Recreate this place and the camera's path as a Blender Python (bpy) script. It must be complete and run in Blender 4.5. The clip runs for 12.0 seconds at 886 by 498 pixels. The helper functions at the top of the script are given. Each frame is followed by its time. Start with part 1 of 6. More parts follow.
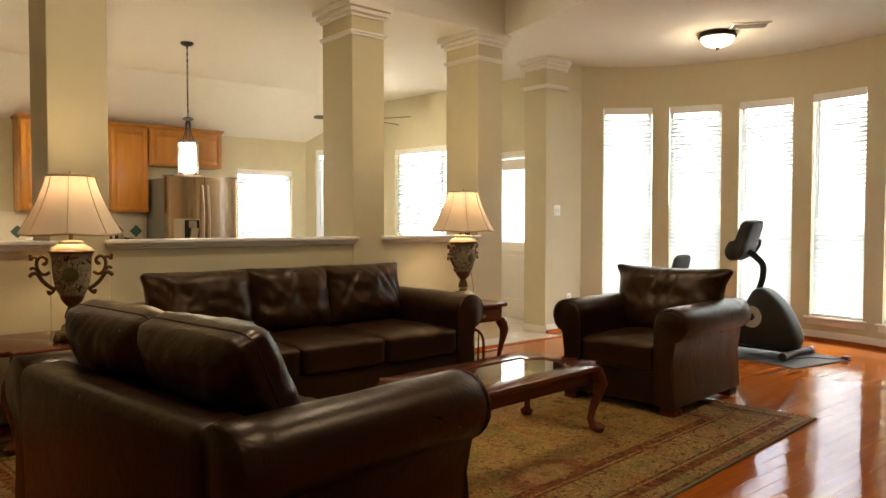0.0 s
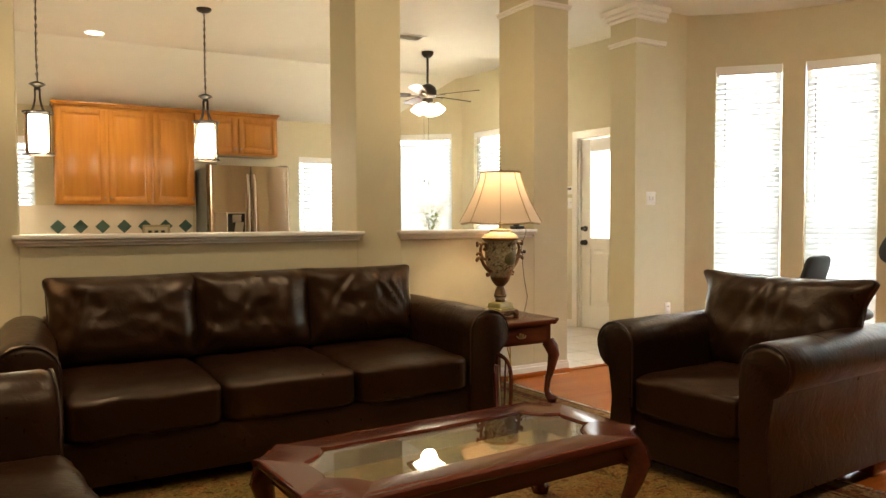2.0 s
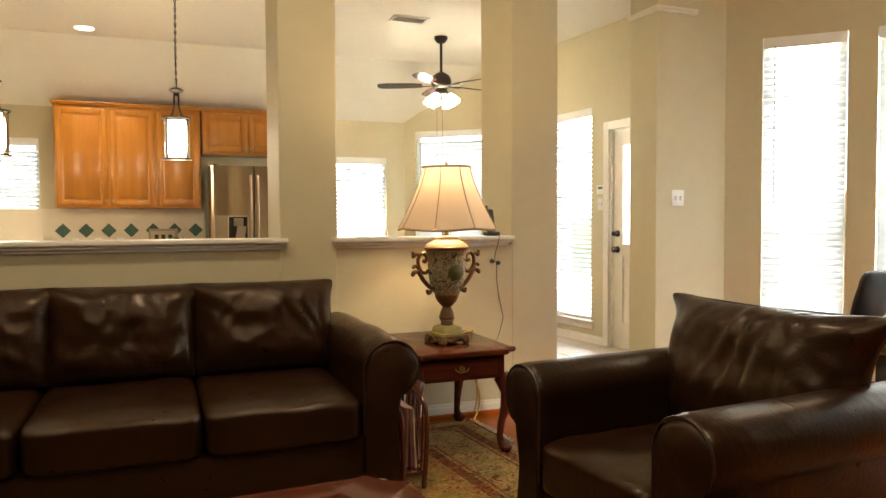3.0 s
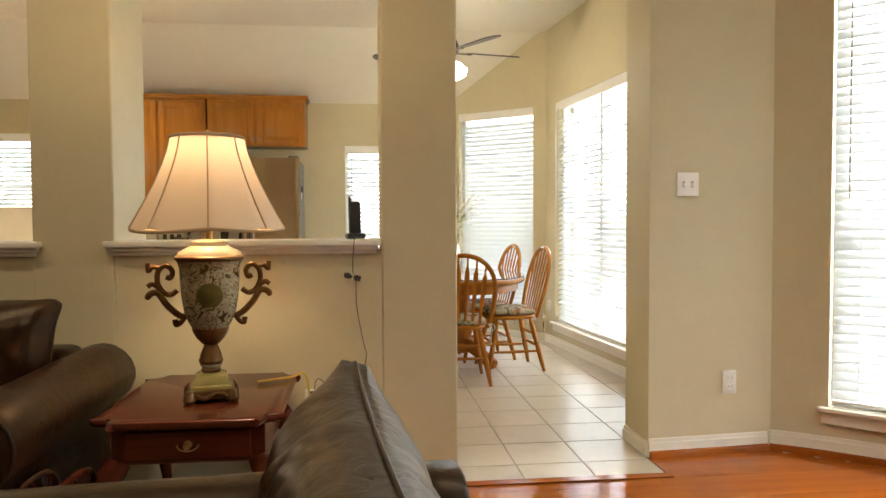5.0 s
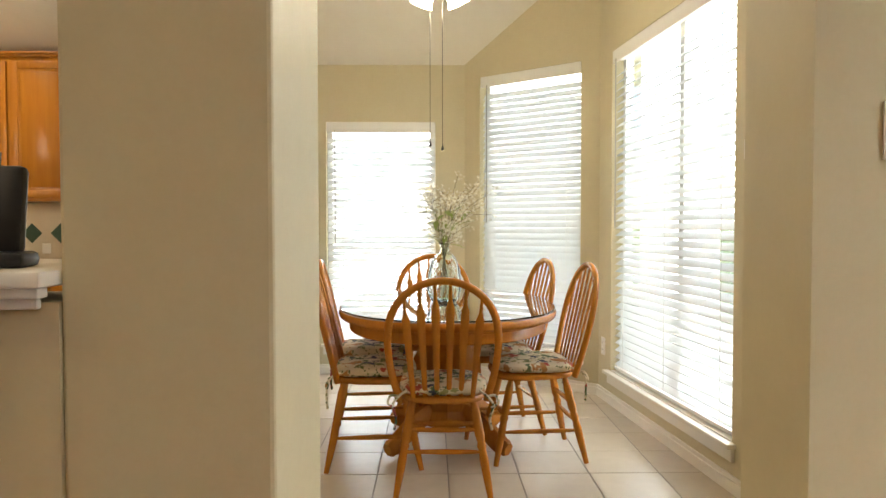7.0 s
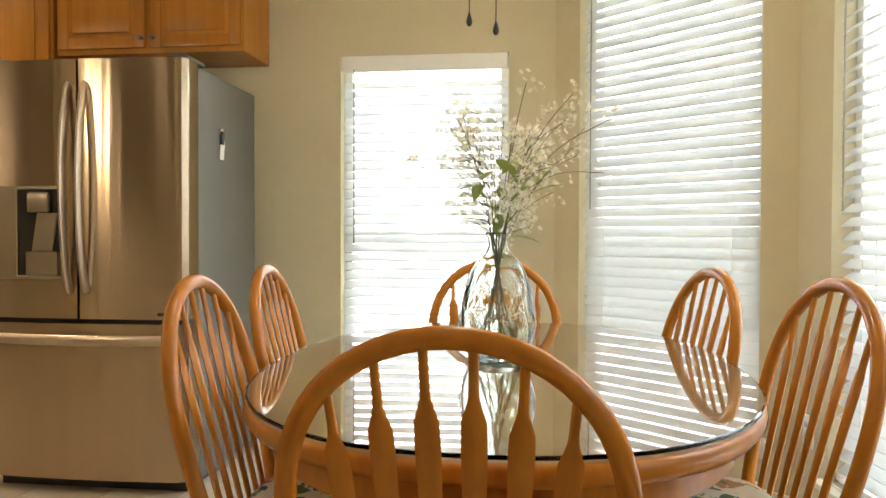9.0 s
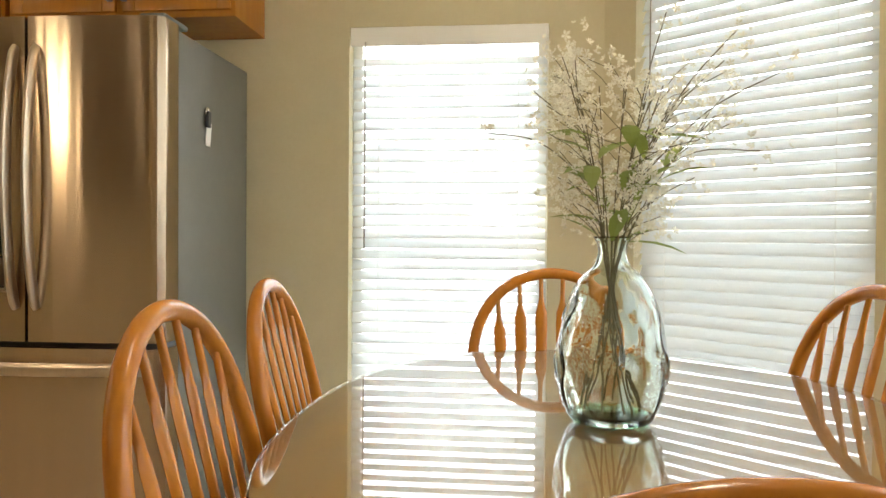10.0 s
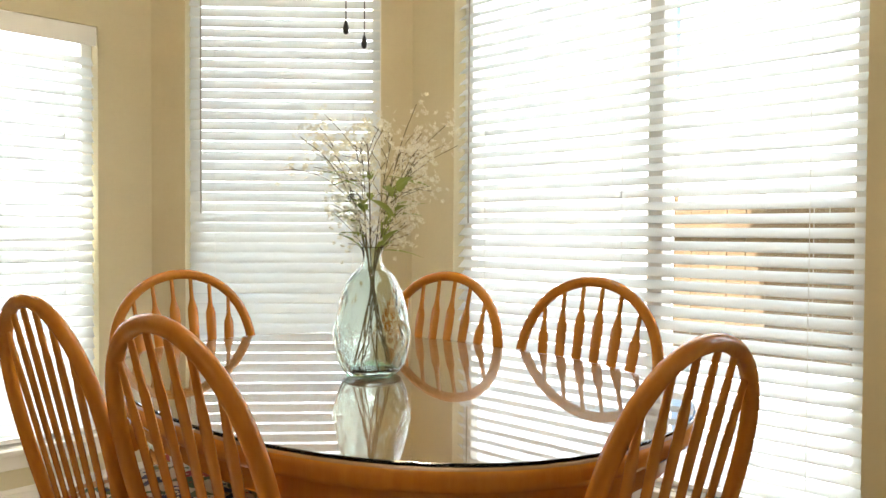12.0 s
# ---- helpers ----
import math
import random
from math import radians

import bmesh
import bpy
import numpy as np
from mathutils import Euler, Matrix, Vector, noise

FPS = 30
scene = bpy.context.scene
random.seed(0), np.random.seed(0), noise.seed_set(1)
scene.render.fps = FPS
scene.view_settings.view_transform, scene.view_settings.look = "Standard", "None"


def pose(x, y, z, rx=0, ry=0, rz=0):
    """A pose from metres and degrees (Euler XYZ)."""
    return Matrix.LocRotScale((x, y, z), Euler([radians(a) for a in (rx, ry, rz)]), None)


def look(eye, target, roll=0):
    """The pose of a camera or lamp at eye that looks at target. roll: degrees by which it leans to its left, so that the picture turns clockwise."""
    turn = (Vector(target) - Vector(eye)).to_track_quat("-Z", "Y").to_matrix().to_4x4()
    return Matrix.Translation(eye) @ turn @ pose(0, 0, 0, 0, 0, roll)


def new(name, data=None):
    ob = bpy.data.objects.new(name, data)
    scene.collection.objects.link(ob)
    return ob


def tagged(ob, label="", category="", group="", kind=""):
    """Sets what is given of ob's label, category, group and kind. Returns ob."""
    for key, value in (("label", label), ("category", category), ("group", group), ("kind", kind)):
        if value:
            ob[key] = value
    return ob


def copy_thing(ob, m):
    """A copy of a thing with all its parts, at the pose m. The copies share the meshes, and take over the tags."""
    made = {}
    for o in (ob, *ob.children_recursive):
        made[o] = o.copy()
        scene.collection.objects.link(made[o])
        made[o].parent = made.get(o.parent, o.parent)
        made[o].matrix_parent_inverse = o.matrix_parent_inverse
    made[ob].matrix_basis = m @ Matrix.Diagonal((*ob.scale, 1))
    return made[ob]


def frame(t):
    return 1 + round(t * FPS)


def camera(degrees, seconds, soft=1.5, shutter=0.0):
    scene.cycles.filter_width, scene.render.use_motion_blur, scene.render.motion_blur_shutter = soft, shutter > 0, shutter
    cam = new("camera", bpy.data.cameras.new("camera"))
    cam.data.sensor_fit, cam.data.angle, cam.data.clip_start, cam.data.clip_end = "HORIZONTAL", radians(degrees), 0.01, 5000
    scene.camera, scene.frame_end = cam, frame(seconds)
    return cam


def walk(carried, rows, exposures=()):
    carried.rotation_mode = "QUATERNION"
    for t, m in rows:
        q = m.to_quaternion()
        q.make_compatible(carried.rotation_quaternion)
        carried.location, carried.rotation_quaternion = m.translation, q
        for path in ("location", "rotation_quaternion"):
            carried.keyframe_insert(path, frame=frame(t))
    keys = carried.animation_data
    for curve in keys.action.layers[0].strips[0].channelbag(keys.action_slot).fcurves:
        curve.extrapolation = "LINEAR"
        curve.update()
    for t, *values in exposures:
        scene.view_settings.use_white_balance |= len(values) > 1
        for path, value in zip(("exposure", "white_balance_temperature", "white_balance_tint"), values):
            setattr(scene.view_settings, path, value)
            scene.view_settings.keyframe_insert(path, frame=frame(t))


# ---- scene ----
EXPO = 1.7
cam = camera(62.58, 12.0)
# seconds, x, y, z, yaw, pitch, roll
ROWS = [
    (0, -0.146, 0.022, 1.223, -40.82, -2.03, -0.04),
    (0.5, -0.006, 0.154, 1.217, -40.97, -2.16, 0.03),
    (1, 0.325, 0.331, 1.211, -40.00, -2.26, 0.04),
    (1.5, 0.801, 0.520, 1.191, -34.62, -2.37, 0.08),
    (2, 1.367, 0.669, 1.185, -29.69, -2.32, 0.21),
    (2.5, 1.970, 0.868, 1.193, -24.25, -2.23, 0.25),
    (3, 2.609, 0.992, 1.200, -21.33, -2.15, 0.26),
    (3.5, 3.175, 1.148, 1.181, -18.44, -1.99, 0.32),
    (3.7, 3.380, 1.207, 1.181, -17.01, -1.99, 0.25),
    (5.3, 4.778, 2.160, 1.187, -3.97, -2.09, 0.30),
    (5.5, 4.881, 2.341, 1.189, -2.59, -2.06, 0.29),
    (6, 5.082, 2.844, 1.190, -1.51, -2.11, 0.14),
    (6.5, 5.170, 3.398, 1.200, -1.24, -2.14, 0.05),
    (6.7, 5.200, 3.618, 1.193, -1.17, -2.04, 0.05),
    (8.5, 5.394, 5.608, 1.102, 4.52, -1.36, -0.01),
    (9, 5.397, 6.054, 1.079, 7.01, -1.16, -0.18),
    (9.5, 5.327, 6.425, 1.081, 7.77, -1.06, -0.28),
    (10, 5.153, 6.601, 1.079, 5.93, -0.89, -0.45),
    (10.5, 4.886, 6.571, 1.078, -6.82, -0.81, -0.54),
    (11, 4.560, 6.543, 1.087, -21.52, -0.80, -0.61),
    (11.5, 4.277, 6.492, 1.099, -32.02, -0.86, -0.42),
    (12, 4.190, 6.426, 1.120, -43.42, -1.29, -0.33),
]
walk(cam, [(t, pose(x, y, z, 90 + pitch, roll, yaw)) for t, x, y, z, yaw, pitch, roll in ROWS],
     exposures=[(0.0, EXPO + 0.12), (1.5, EXPO + 0.2), (2.5, EXPO + 0.32), (3.5, EXPO + 0.33), (5.5, EXPO - 0.13), (6.5, EXPO - 0.15), (8.5, EXPO - 0.20), (10.0, EXPO - 0.30), (12.0, EXPO - 0.27)])

# ---- world and large lights ----
world = bpy.data.worlds.new("sky_world")
scene.world = world
world.use_nodes = True
wn = world.node_tree.nodes
wl = world.node_tree.links
sky = wn.new("ShaderNodeTexSky")
sky.sky_type = "NISHITA"
sky.sun_disc = False
sky.sun_elevation = radians(47)
sky.sun_rotation = radians(278)
wl.new(sky.outputs[0], wn["Background"].inputs[0])
wn["Background"].inputs[1].default_value = 0.15

sun = new("sun", bpy.data.lights.new("sun", "SUN"))
sun.data.energy = 5.0
sun.data.angle = radians(0.5)
sun.data.color = (1.0, 0.95, 0.86)
sun.matrix_world = look((-22, 3, 24), (0, 0, 0))


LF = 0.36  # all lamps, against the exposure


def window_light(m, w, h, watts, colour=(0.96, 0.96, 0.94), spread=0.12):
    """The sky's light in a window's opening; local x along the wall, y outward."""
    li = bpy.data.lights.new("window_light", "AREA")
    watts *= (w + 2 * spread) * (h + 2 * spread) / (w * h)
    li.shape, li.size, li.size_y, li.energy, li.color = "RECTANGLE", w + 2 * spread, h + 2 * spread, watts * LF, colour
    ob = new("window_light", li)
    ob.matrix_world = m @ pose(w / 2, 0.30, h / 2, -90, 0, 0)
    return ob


def bulb(x, y, z, watts, colour=(1.0, 0.72, 0.42), r=0.04):
    li = bpy.data.lights.new("bulb_light", "POINT")
    li.energy, li.color, li.shadow_soft_size = watts * LF, colour, r
    ob = new("bulb_light", li)
    ob.location = (x, y, z)
    return ob


# ---- materials ----
def brushed(m):
    b = m.node_tree.nodes["Principled BSDF"]
    b.inputs["Anisotropic"].default_value = 0.92
    b.inputs["Anisotropic Rotation"].default_value = 0.25
    return m


def material(name, colour=(0.5, 0.5, 0.5), rough=0.5, metal=0.0, grain=None, bump=0.0, spec=0.5):
    """grain: (scale xyz, second colour, amount, detail)."""
    m = bpy.data.materials.new(name)
    m.use_nodes = True
    n, l = m.node_tree.nodes, m.node_tree.links
    b = n["Principled BSDF"]
    b.inputs["Base Color"].default_value = (*colour, 1)
    b.inputs["Roughness"].default_value = rough
    b.inputs["Metallic"].default_value = metal
    b.inputs["Specular IOR Level"].default_value = spec
    if grain:
        scale, second, amount, detail = grain
        tc = n.new("ShaderNodeTexCoord")
        mp = n.new("ShaderNodeMapping")
        mp.inputs["Scale"].default_value = scale
        l.new(tc.outputs["Object"], mp.inputs[0])
        info = n.new("ShaderNodeObjectInfo")
        add = n.new("ShaderNodeVectorMath")
        add.operation = "ADD"
        mul = n.new("ShaderNodeMath")
        mul.operation = "MULTIPLY"
        mul.inputs[1].default_value = 37.0
        l.new(info.outputs["Random"], mul.inputs[0])
        l.new(mp.outputs[0], add.inputs[0])
        l.new(mul.outputs[0], add.inputs[1])
        tx = n.new("ShaderNodeTexNoise")
        tx.inputs["Scale"].default_value = 1.0
        tx.inputs["Detail"].default_value = detail
        tx.inputs["Roughness"].default_value = 0.65
        l.new(add.outputs[0], tx.inputs["Vector"])
        # a second, coarser scale
        tx2 = n.new("ShaderNodeTexNoise")
        tx2.inputs["Scale"].default_value = 0.17
        tx2.inputs["Detail"].default_value = 3
        l.new(add.outputs[0], tx2.inputs["Vector"])
        av = n.new("ShaderNodeMath")
        av.operation = "ADD"
        l.new(tx.outputs["Fac"], av.inputs[0])
        l.new(tx2.outputs["Fac"], av.inputs[1])
        ra = n.new("ShaderNodeMapRange")
        ra.inputs["From Min"].default_value, ra.inputs["From Max"].default_value = 0.7, 1.3
        ra.inputs["To Max"].default_value = amount
        l.new(av.outputs[0], ra.inputs["Value"])
        mix = n.new("ShaderNodeMix")
        mix.data_type = "RGBA"
        mix.inputs["A"].default_value = (*colour, 1)
        mix.inputs["B"].default_value = (*second, 1)
        l.new(ra.outputs[0], mix.inputs["Factor"])
        l.new(mix.outputs["Result"], b.inputs["Base Color"])
        if bump:
            bp = n.new("ShaderNodeBump")
            bp.inputs["Strength"].default_value = bump
            bp.inputs["Distance"].default_value = 0.004
            l.new(tx.outputs["Fac"], bp.inputs["Height"])
            l.new(bp.outputs[0], b.inputs["Normal"])
    return m


def emitter(name, colour, strength):
    m = bpy.data.materials.new(name)
    m.use_nodes = True
    b = m.node_tree.nodes["Principled BSDF"]
    b.inputs["Base Color"].default_value = (*colour, 1)
    b.inputs["Emission Color"].default_value = (*colour, 1)
    b.inputs["Emission Strength"].default_value = strength * LF
    return m


def see_through(name, colour, rough, share):
    """Diffuse mixed with translucent: blinds, shades, petals."""
    m = bpy.data.materials.new(name)
    m.use_nodes = True
    n, l = m.node_tree.nodes, m.node_tree.links
    b = n["Principled BSDF"]
    b.inputs["Base Color"].default_value = (*colour, 1)
    b.inputs["Roughness"].default_value = rough
    t = n.new("ShaderNodeBsdfTranslucent")
    t.inputs[0].default_value = (*colour, 1)
    mx = n.new("ShaderNodeMixShader")
    mx.inputs[0].default_value = share
    l.new(b.outputs[0], mx.inputs[1])
    l.new(t.outputs[0], mx.inputs[2])
    l.new(mx.outputs[0], n["Material Output"].inputs[0])
    return m


def glass(name, colour=(1, 1, 1), rough=0.0, ior=1.45, bump=0.0):
    m = bpy.data.materials.new(name)
    m.use_nodes = True
    n, l = m.node_tree.nodes, m.node_tree.links
    b = n["Principled BSDF"]
    b.inputs["Base Color"].default_value = (*colour, 1)
    b.inputs["Roughness"].default_value = rough
    b.inputs["IOR"].default_value = ior
    b.inputs["Transmission Weight"].default_value = 1.0
    if bump:
        tc = n.new("ShaderNodeTexCoord")
        mp = n.new("ShaderNodeMapping")
        mp.inputs["Scale"].default_value = (22, 22, 9)
        l.new(tc.outputs["Object"], mp.inputs[0])
        tx = n.new("ShaderNodeTexVoronoi")
        tx.feature = "SMOOTH_F1"
        tx.inputs["Scale"].default_value = 1.0
        l.new(mp.outputs[0], tx.inputs["Vector"])
        bp = n.new("ShaderNodeBump")
        bp.inputs["Strength"].default_value = bump
        bp.inputs["Distance"].default_value = 0.02
        l.new(tx.outputs["Distance"], bp.inputs["Height"])
        l.new(bp.outputs[0], b.inputs["Normal"])
    return m


WALL = material("beige_wall_paint", (0.61, 0.545, 0.358), 0.55, grain=((60, 60, 60), (0.57, 0.505, 0.322), 0.6, 4), bump=0.06, spec=0.3)
CEIL = material("cream_ceiling_paint", (0.80, 0.765, 0.66), 0.8, grain=((45, 45, 45), (0.76, 0.725, 0.62), 0.6, 5), bump=0.12, spec=0.2)
TRIM = material("white_gloss_trim", (0.80, 0.76, 0.67), 0.35, grain=((8, 8, 8), (0.76, 0.72, 0.62), 0.6, 3))
VINYL = material("white_vinyl", (0.82, 0.81, 0.77), 0.35)
PLATE = material("white_plastic_plate", (0.85, 0.83, 0.78), 0.3)
TILE = material("cream_floor_tile", (0.53, 0.455, 0.345), 0.33, grain=((9, 9, 9), (0.44, 0.36, 0.26), 0.8, 6), bump=0.05)
GROUT = material("grey_tile_grout", (0.36, 0.32, 0.27), 0.9, grain=((30, 30, 30), (0.28, 0.25, 0.21), 0.8, 4))
PLANK = material("glossy_cherry_plank", (0.34, 0.094, 0.013), 0.085, grain=((2.2, 55, 30), (0.25, 0.058, 0.009), 0.9, 6), bump=0.006, spec=0.13)
OAK = material("honey_oak_cabinet", (0.44, 0.175, 0.020), 0.26, grain=((30, 30, 2.0), (0.32, 0.112, 0.012), 0.8, 6), bump=0.04)
CHAIR_OAK = material("golden_oak_chair_wood", (0.47, 0.178, 0.019), 0.25, grain=((40, 40, 5.0), (0.35, 0.115, 0.012), 0.8, 6), bump=0.03, spec=0.35)
TABLE_OAK = material("oak_under_glass", (0.25, 0.125, 0.032), 0.35, grain=((3.0, 30, 30), (0.19, 0.09, 0.022), 0.8, 6), bump=0.03, spec=0.3)
MAHOGANY = material("dark_mahogany_wood", (0.125, 0.026, 0.012), 0.16, grain=((3, 40, 30), (0.055, 0.012, 0.006), 0.9, 6), bump=0.02)
STEEL = brushed(material("brushed_stainless_steel", (0.50, 0.39, 0.28), 0.20, 1.0, grain=((11, 11, 0.3), (0.43, 0.33, 0.235), 0.8, 2), bump=0.55))
SATIN = material("satin_steel_handle", (0.56, 0.47, 0.37), 0.34, 1.0, grain=((60, 60, 3), (0.48, 0.40, 0.31), 0.7, 3))
GREY_SIDE = material("grey_fridge_side_paint", (0.128, 0.124, 0.098), 0.45, grain=((90, 90, 90), (0.108, 0.105, 0.083), 0.6, 3), bump=0.05)
CHROME = material("satin_nickel", (0.72, 0.69, 0.64), 0.22, 1.0)
BLACK = material("black_plastic", (0.014, 0.014, 0.015), 0.4, grain=((40, 40, 40), (0.02, 0.02, 0.02), 0.8, 3))
RUBBER = material("black_rubber_mat", (0.022, 0.022, 0.024), 0.7, grain=((80, 80, 80), (0.035, 0.035, 0.035), 0.8, 3), bump=0.2)
IRON = material("dark_bronze_metal", (0.045, 0.038, 0.032), 0.4, 0.7, grain=((30, 30, 30), (0.07, 0.055, 0.04), 0.7, 3))
GOLD = material("antique_gold_resin", (0.20, 0.105, 0.032), 0.42, 0.55, grain=((60, 60, 60), (0.09, 0.045, 0.016), 0.9, 4), bump=0.4)
BRASS = material("aged_brass", (0.50, 0.33, 0.12), 0.3, 1.0)
SLAT = see_through("white_blind_slat", (0.79, 0.82, 0.83), 0.45, 0.21)
SHADE = see_through("cream_fabric_shade", (0.66, 0.53, 0.385), 0.8, 0.115)
BRAID = material("tan_shade_braid", (0.42, 0.30, 0.17), 0.8)
PANE = glass("window_glass", (0.97, 1.0, 0.98))
VASE_GLASS = glass("pale_green_hammered_glass", (0.92, 0.99, 0.95), 0.0, 1.45, 1.0)
TABLE_GLASS = glass("clear_table_glass", (0.93, 0.98, 0.95))
MILK = emitter("lit_white_glass", (1.0, 0.88, 0.68), 11.0)
DOME = emitter("lit_alabaster_dome", (1.0, 0.86, 0.62), 4.0)
GREEN_TILE = material("green_diamond_tile", (0.055, 0.11, 0.085), 0.25, grain=((20, 20, 20), (0.08, 0.14, 0.11), 0.8, 4))
SPLASH = material("cream_backsplash_tile", (0.72, 0.65, 0.52), 0.3, grain=((8, 8, 8), (0.66, 0.58, 0.45), 0.7, 4))
COUNTER = material("white_laminate_counter", (0.74, 0.68, 0.57), 0.3, grain=((60, 60, 60), (0.66, 0.6, 0.5), 0.7, 4))
GRASS = material("lawn_grass", (0.06, 0.11, 0.025), 0.9, grain=((3, 3, 3), (0.11, 0.13, 0.04), 0.9, 6), bump=0.5)
FENCE = material("weathered_cedar_fence", (0.33, 0.22, 0.13), 0.8, grain=((20, 20, 1.5), (0.22, 0.14, 0.08), 0.9, 6), bump=0.2)
SIGN_FACE = material("tan_painted_board", (0.45, 0.36, 0.22), 0.6, grain=((12, 12, 12), (0.30, 0.23, 0.13), 0.8, 4))
PINK = material("magenta_magazine_paper", (0.45, 0.06, 0.10), 0.5, grain=((9, 9, 9), (0.6, 0.25, 0.25), 0.8, 4))
YELLOW = material("yellow_cord_plastic", (0.55, 0.36, 0.03), 0.4)
WAND = material("clear_grey_wand", (0.34, 0.32, 0.28), 0.4)
CORD = material("grey_brown_cord", (0.12, 0.095, 0.07), 0.6)


def leather_material():
    m = material("dark_brown_leather", (0.0140, 0.0054, 0.0022), 0.32, grain=((5, 5, 5), (0.029, 0.0108, 0.0041), 0.9, 5), spec=0.38)
    n, l = m.node_tree.nodes, m.node_tree.links
    b = n["Principled BSDF"]
    b.inputs["Specular Tint"].default_value = (1.0, 0.80, 0.58, 1)
    tc = n.new("ShaderNodeTexCoord")
    heights = []
    for scale, detail, dist in ((5.0, 3, 0.8), (17.0, 4, 2.2)):
        q = n.new("ShaderNodeTexNoise")
        q.inputs["Scale"].default_value = scale
        q.inputs["Detail"].default_value = detail
        q.inputs["Distortion"].default_value = dist
        l.new(tc.outputs["Object"], q.inputs["Vector"])
        heights.append(q)
    before = None
    for q, strength, depth in zip(heights, (0.22, 0.30), (0.020, 0.006)):
        bp = n.new("ShaderNodeBump")
        bp.inputs["Strength"].default_value, bp.inputs["Distance"].default_value = strength, depth
        l.new(q.outputs["Fac"], bp.inputs["Height"])
        if before:
            l.new(before.outputs[0], bp.inputs["Normal"])
        before = bp
    l.new(before.outputs[0], b.inputs["Normal"])
    rr = n.new("ShaderNodeMapRange")
    rr.inputs["To Min"].default_value, rr.inputs["To Max"].default_value = 0.22, 0.40
    l.new(heights[1].outputs["Fac"], rr.inputs["Value"])
    l.new(rr.outputs[0], b.inputs["Roughness"])
    return m


LEATHER = leather_material()
PIPING = material("dark_leather_piping", (0.026, 0.010, 0.005), 0.4, grain=((20, 20, 20), (0.04, 0.015, 0.006), 0.8, 3))


# ---- mesh helpers ----
def box(bm, x0, x1, y0, y1, z0, z1, bev=0.0, seg=2, m=None):
    g = bmesh.ops.create_cube(bm, size=1)
    vs = g["verts"]
    for v in vs:
        v.co = Vector(((x0 + x1) / 2 + v.co.x * (x1 - x0), (y0 + y1) / 2 + v.co.y * (y1 - y0), (z0 + z1) / 2 + v.co.z * (z1 - z0)))
    if bev:
        es = list({e for v in vs for e in v.link_edges})
        r = bmesh.ops.bevel(bm, geom=es, offset=bev, segments=seg, affect="EDGES", profile=0.5)
        vs = list({v for f in r["faces"] for v in f.verts} | {v for v in vs if v.is_valid})
    if m is not None:
        for v in vs:
            v.co = m @ v.co
    return vs


def ring_faces(bm, rings, closed=True, cap0=True, cap1=True):
    """Skin a run of vertex rings."""
    k = len(rings[0])
    for a, b in zip(rings, rings[1:]):
        for i in range(k if closed else k - 1):
            j = (i + 1) % k
            bm.faces.new((a[i], a[j], b[j], b[i]))
    if cap0:
        bm.faces.new(list(reversed(rings[0])))
    if cap1:
        bm.faces.new(rings[-1])


def lathe(bm, profile, x=0, y=0, z=0, seg=24, cap0=True, cap1=True, wob=0.0):
    rings = []
    for r, h in profile:
        rings.append([bm.verts.new((x + r * math.cos(2 * math.pi * i / seg), y + r * math.sin(2 * math.pi * i / seg), z + h + (wob * math.sin(8 * math.pi * i / seg) if wob else 0))) for i in range(seg)])
    ring_faces(bm, rings, True, cap0, cap1)


def tube(bm, pts, radius, seg=8, square=False):
    """A tube along pts; radius a number or one for each point."""
    pts = [Vector(p) for p in pts]
    rs = radius if isinstance(radius, (list, tuple)) else [radius] * len(pts)
    rings = []
    up = Vector((0, 0, 1))
    prev = None
    for i, p in enumerate(pts):
        d = (pts[min(i + 1, len(pts) - 1)] - pts[max(i - 1, 0)]).normalized()
        if prev is None:
            a = d.cross(up if abs(d.z) < 0.9 else Vector((1, 0, 0))).normalized()
        else:
            a = (prev - d * prev.dot(d)).normalized()
        prev = a
        b = d.cross(a)
        r = rs[i]
        rx, ry = r if isinstance(r, tuple) else (r, r)
        rings.append([bm.verts.new(p + a * rx * math.cos(2 * math.pi * k / seg + 0.4) + b * ry * math.sin(2 * math.pi * k / seg + 0.4)) for k in range(seg)])
    ring_faces(bm, rings)


def smooth_path(pts, n=6):
    """Catmull-Rom through pts."""
    P = [Vector(p) for p in pts]
    P = [2 * P[0] - P[1]] + P + [2 * P[-1] - P[-2]]
    out = []
    for i in range(1, len(P) - 2):
        for k in range(n):
            t = k / n
            a, b, c, d = P[i - 1], P[i], P[i + 1], P[i + 2]
            out.append(0.5 * ((2 * b) + (c - a) * t + (2 * a - 5 * b + 4 * c - d) * t * t + (3 * b - a - 3 * c + d) * t ** 3))
    out.append(P[-2])
    return out


def prism(bm, outline, z0, z1):
    """Extrude a list of (x, y) from z0 to z1."""
    lo = [bm.verts.new((x, y, z0)) for x, y in outline]
    hi = [bm.verts.new((x, y, z1)) for x, y in outline]
    ring_faces(bm, [lo, hi])


def part(name, bm, mat, parent=None, label="", smooth=False, angle=40, m=None):
    me = bpy.data.meshes.new(name)
    bmesh.ops.recalc_face_normals(bm, faces=bm.faces)
    bm.to_mesh(me)
    bm.free()
    me.materials.append(mat)
    if smooth:
        me.shade_smooth()
        me.set_sharp_from_angle(angle=radians(angle))
    ob = new(name, me)
    if parent is not None:
        ob.parent = parent
    if m is not None:
        ob.matrix_local = m
    if label:
        ob["label"] = label
    return ob


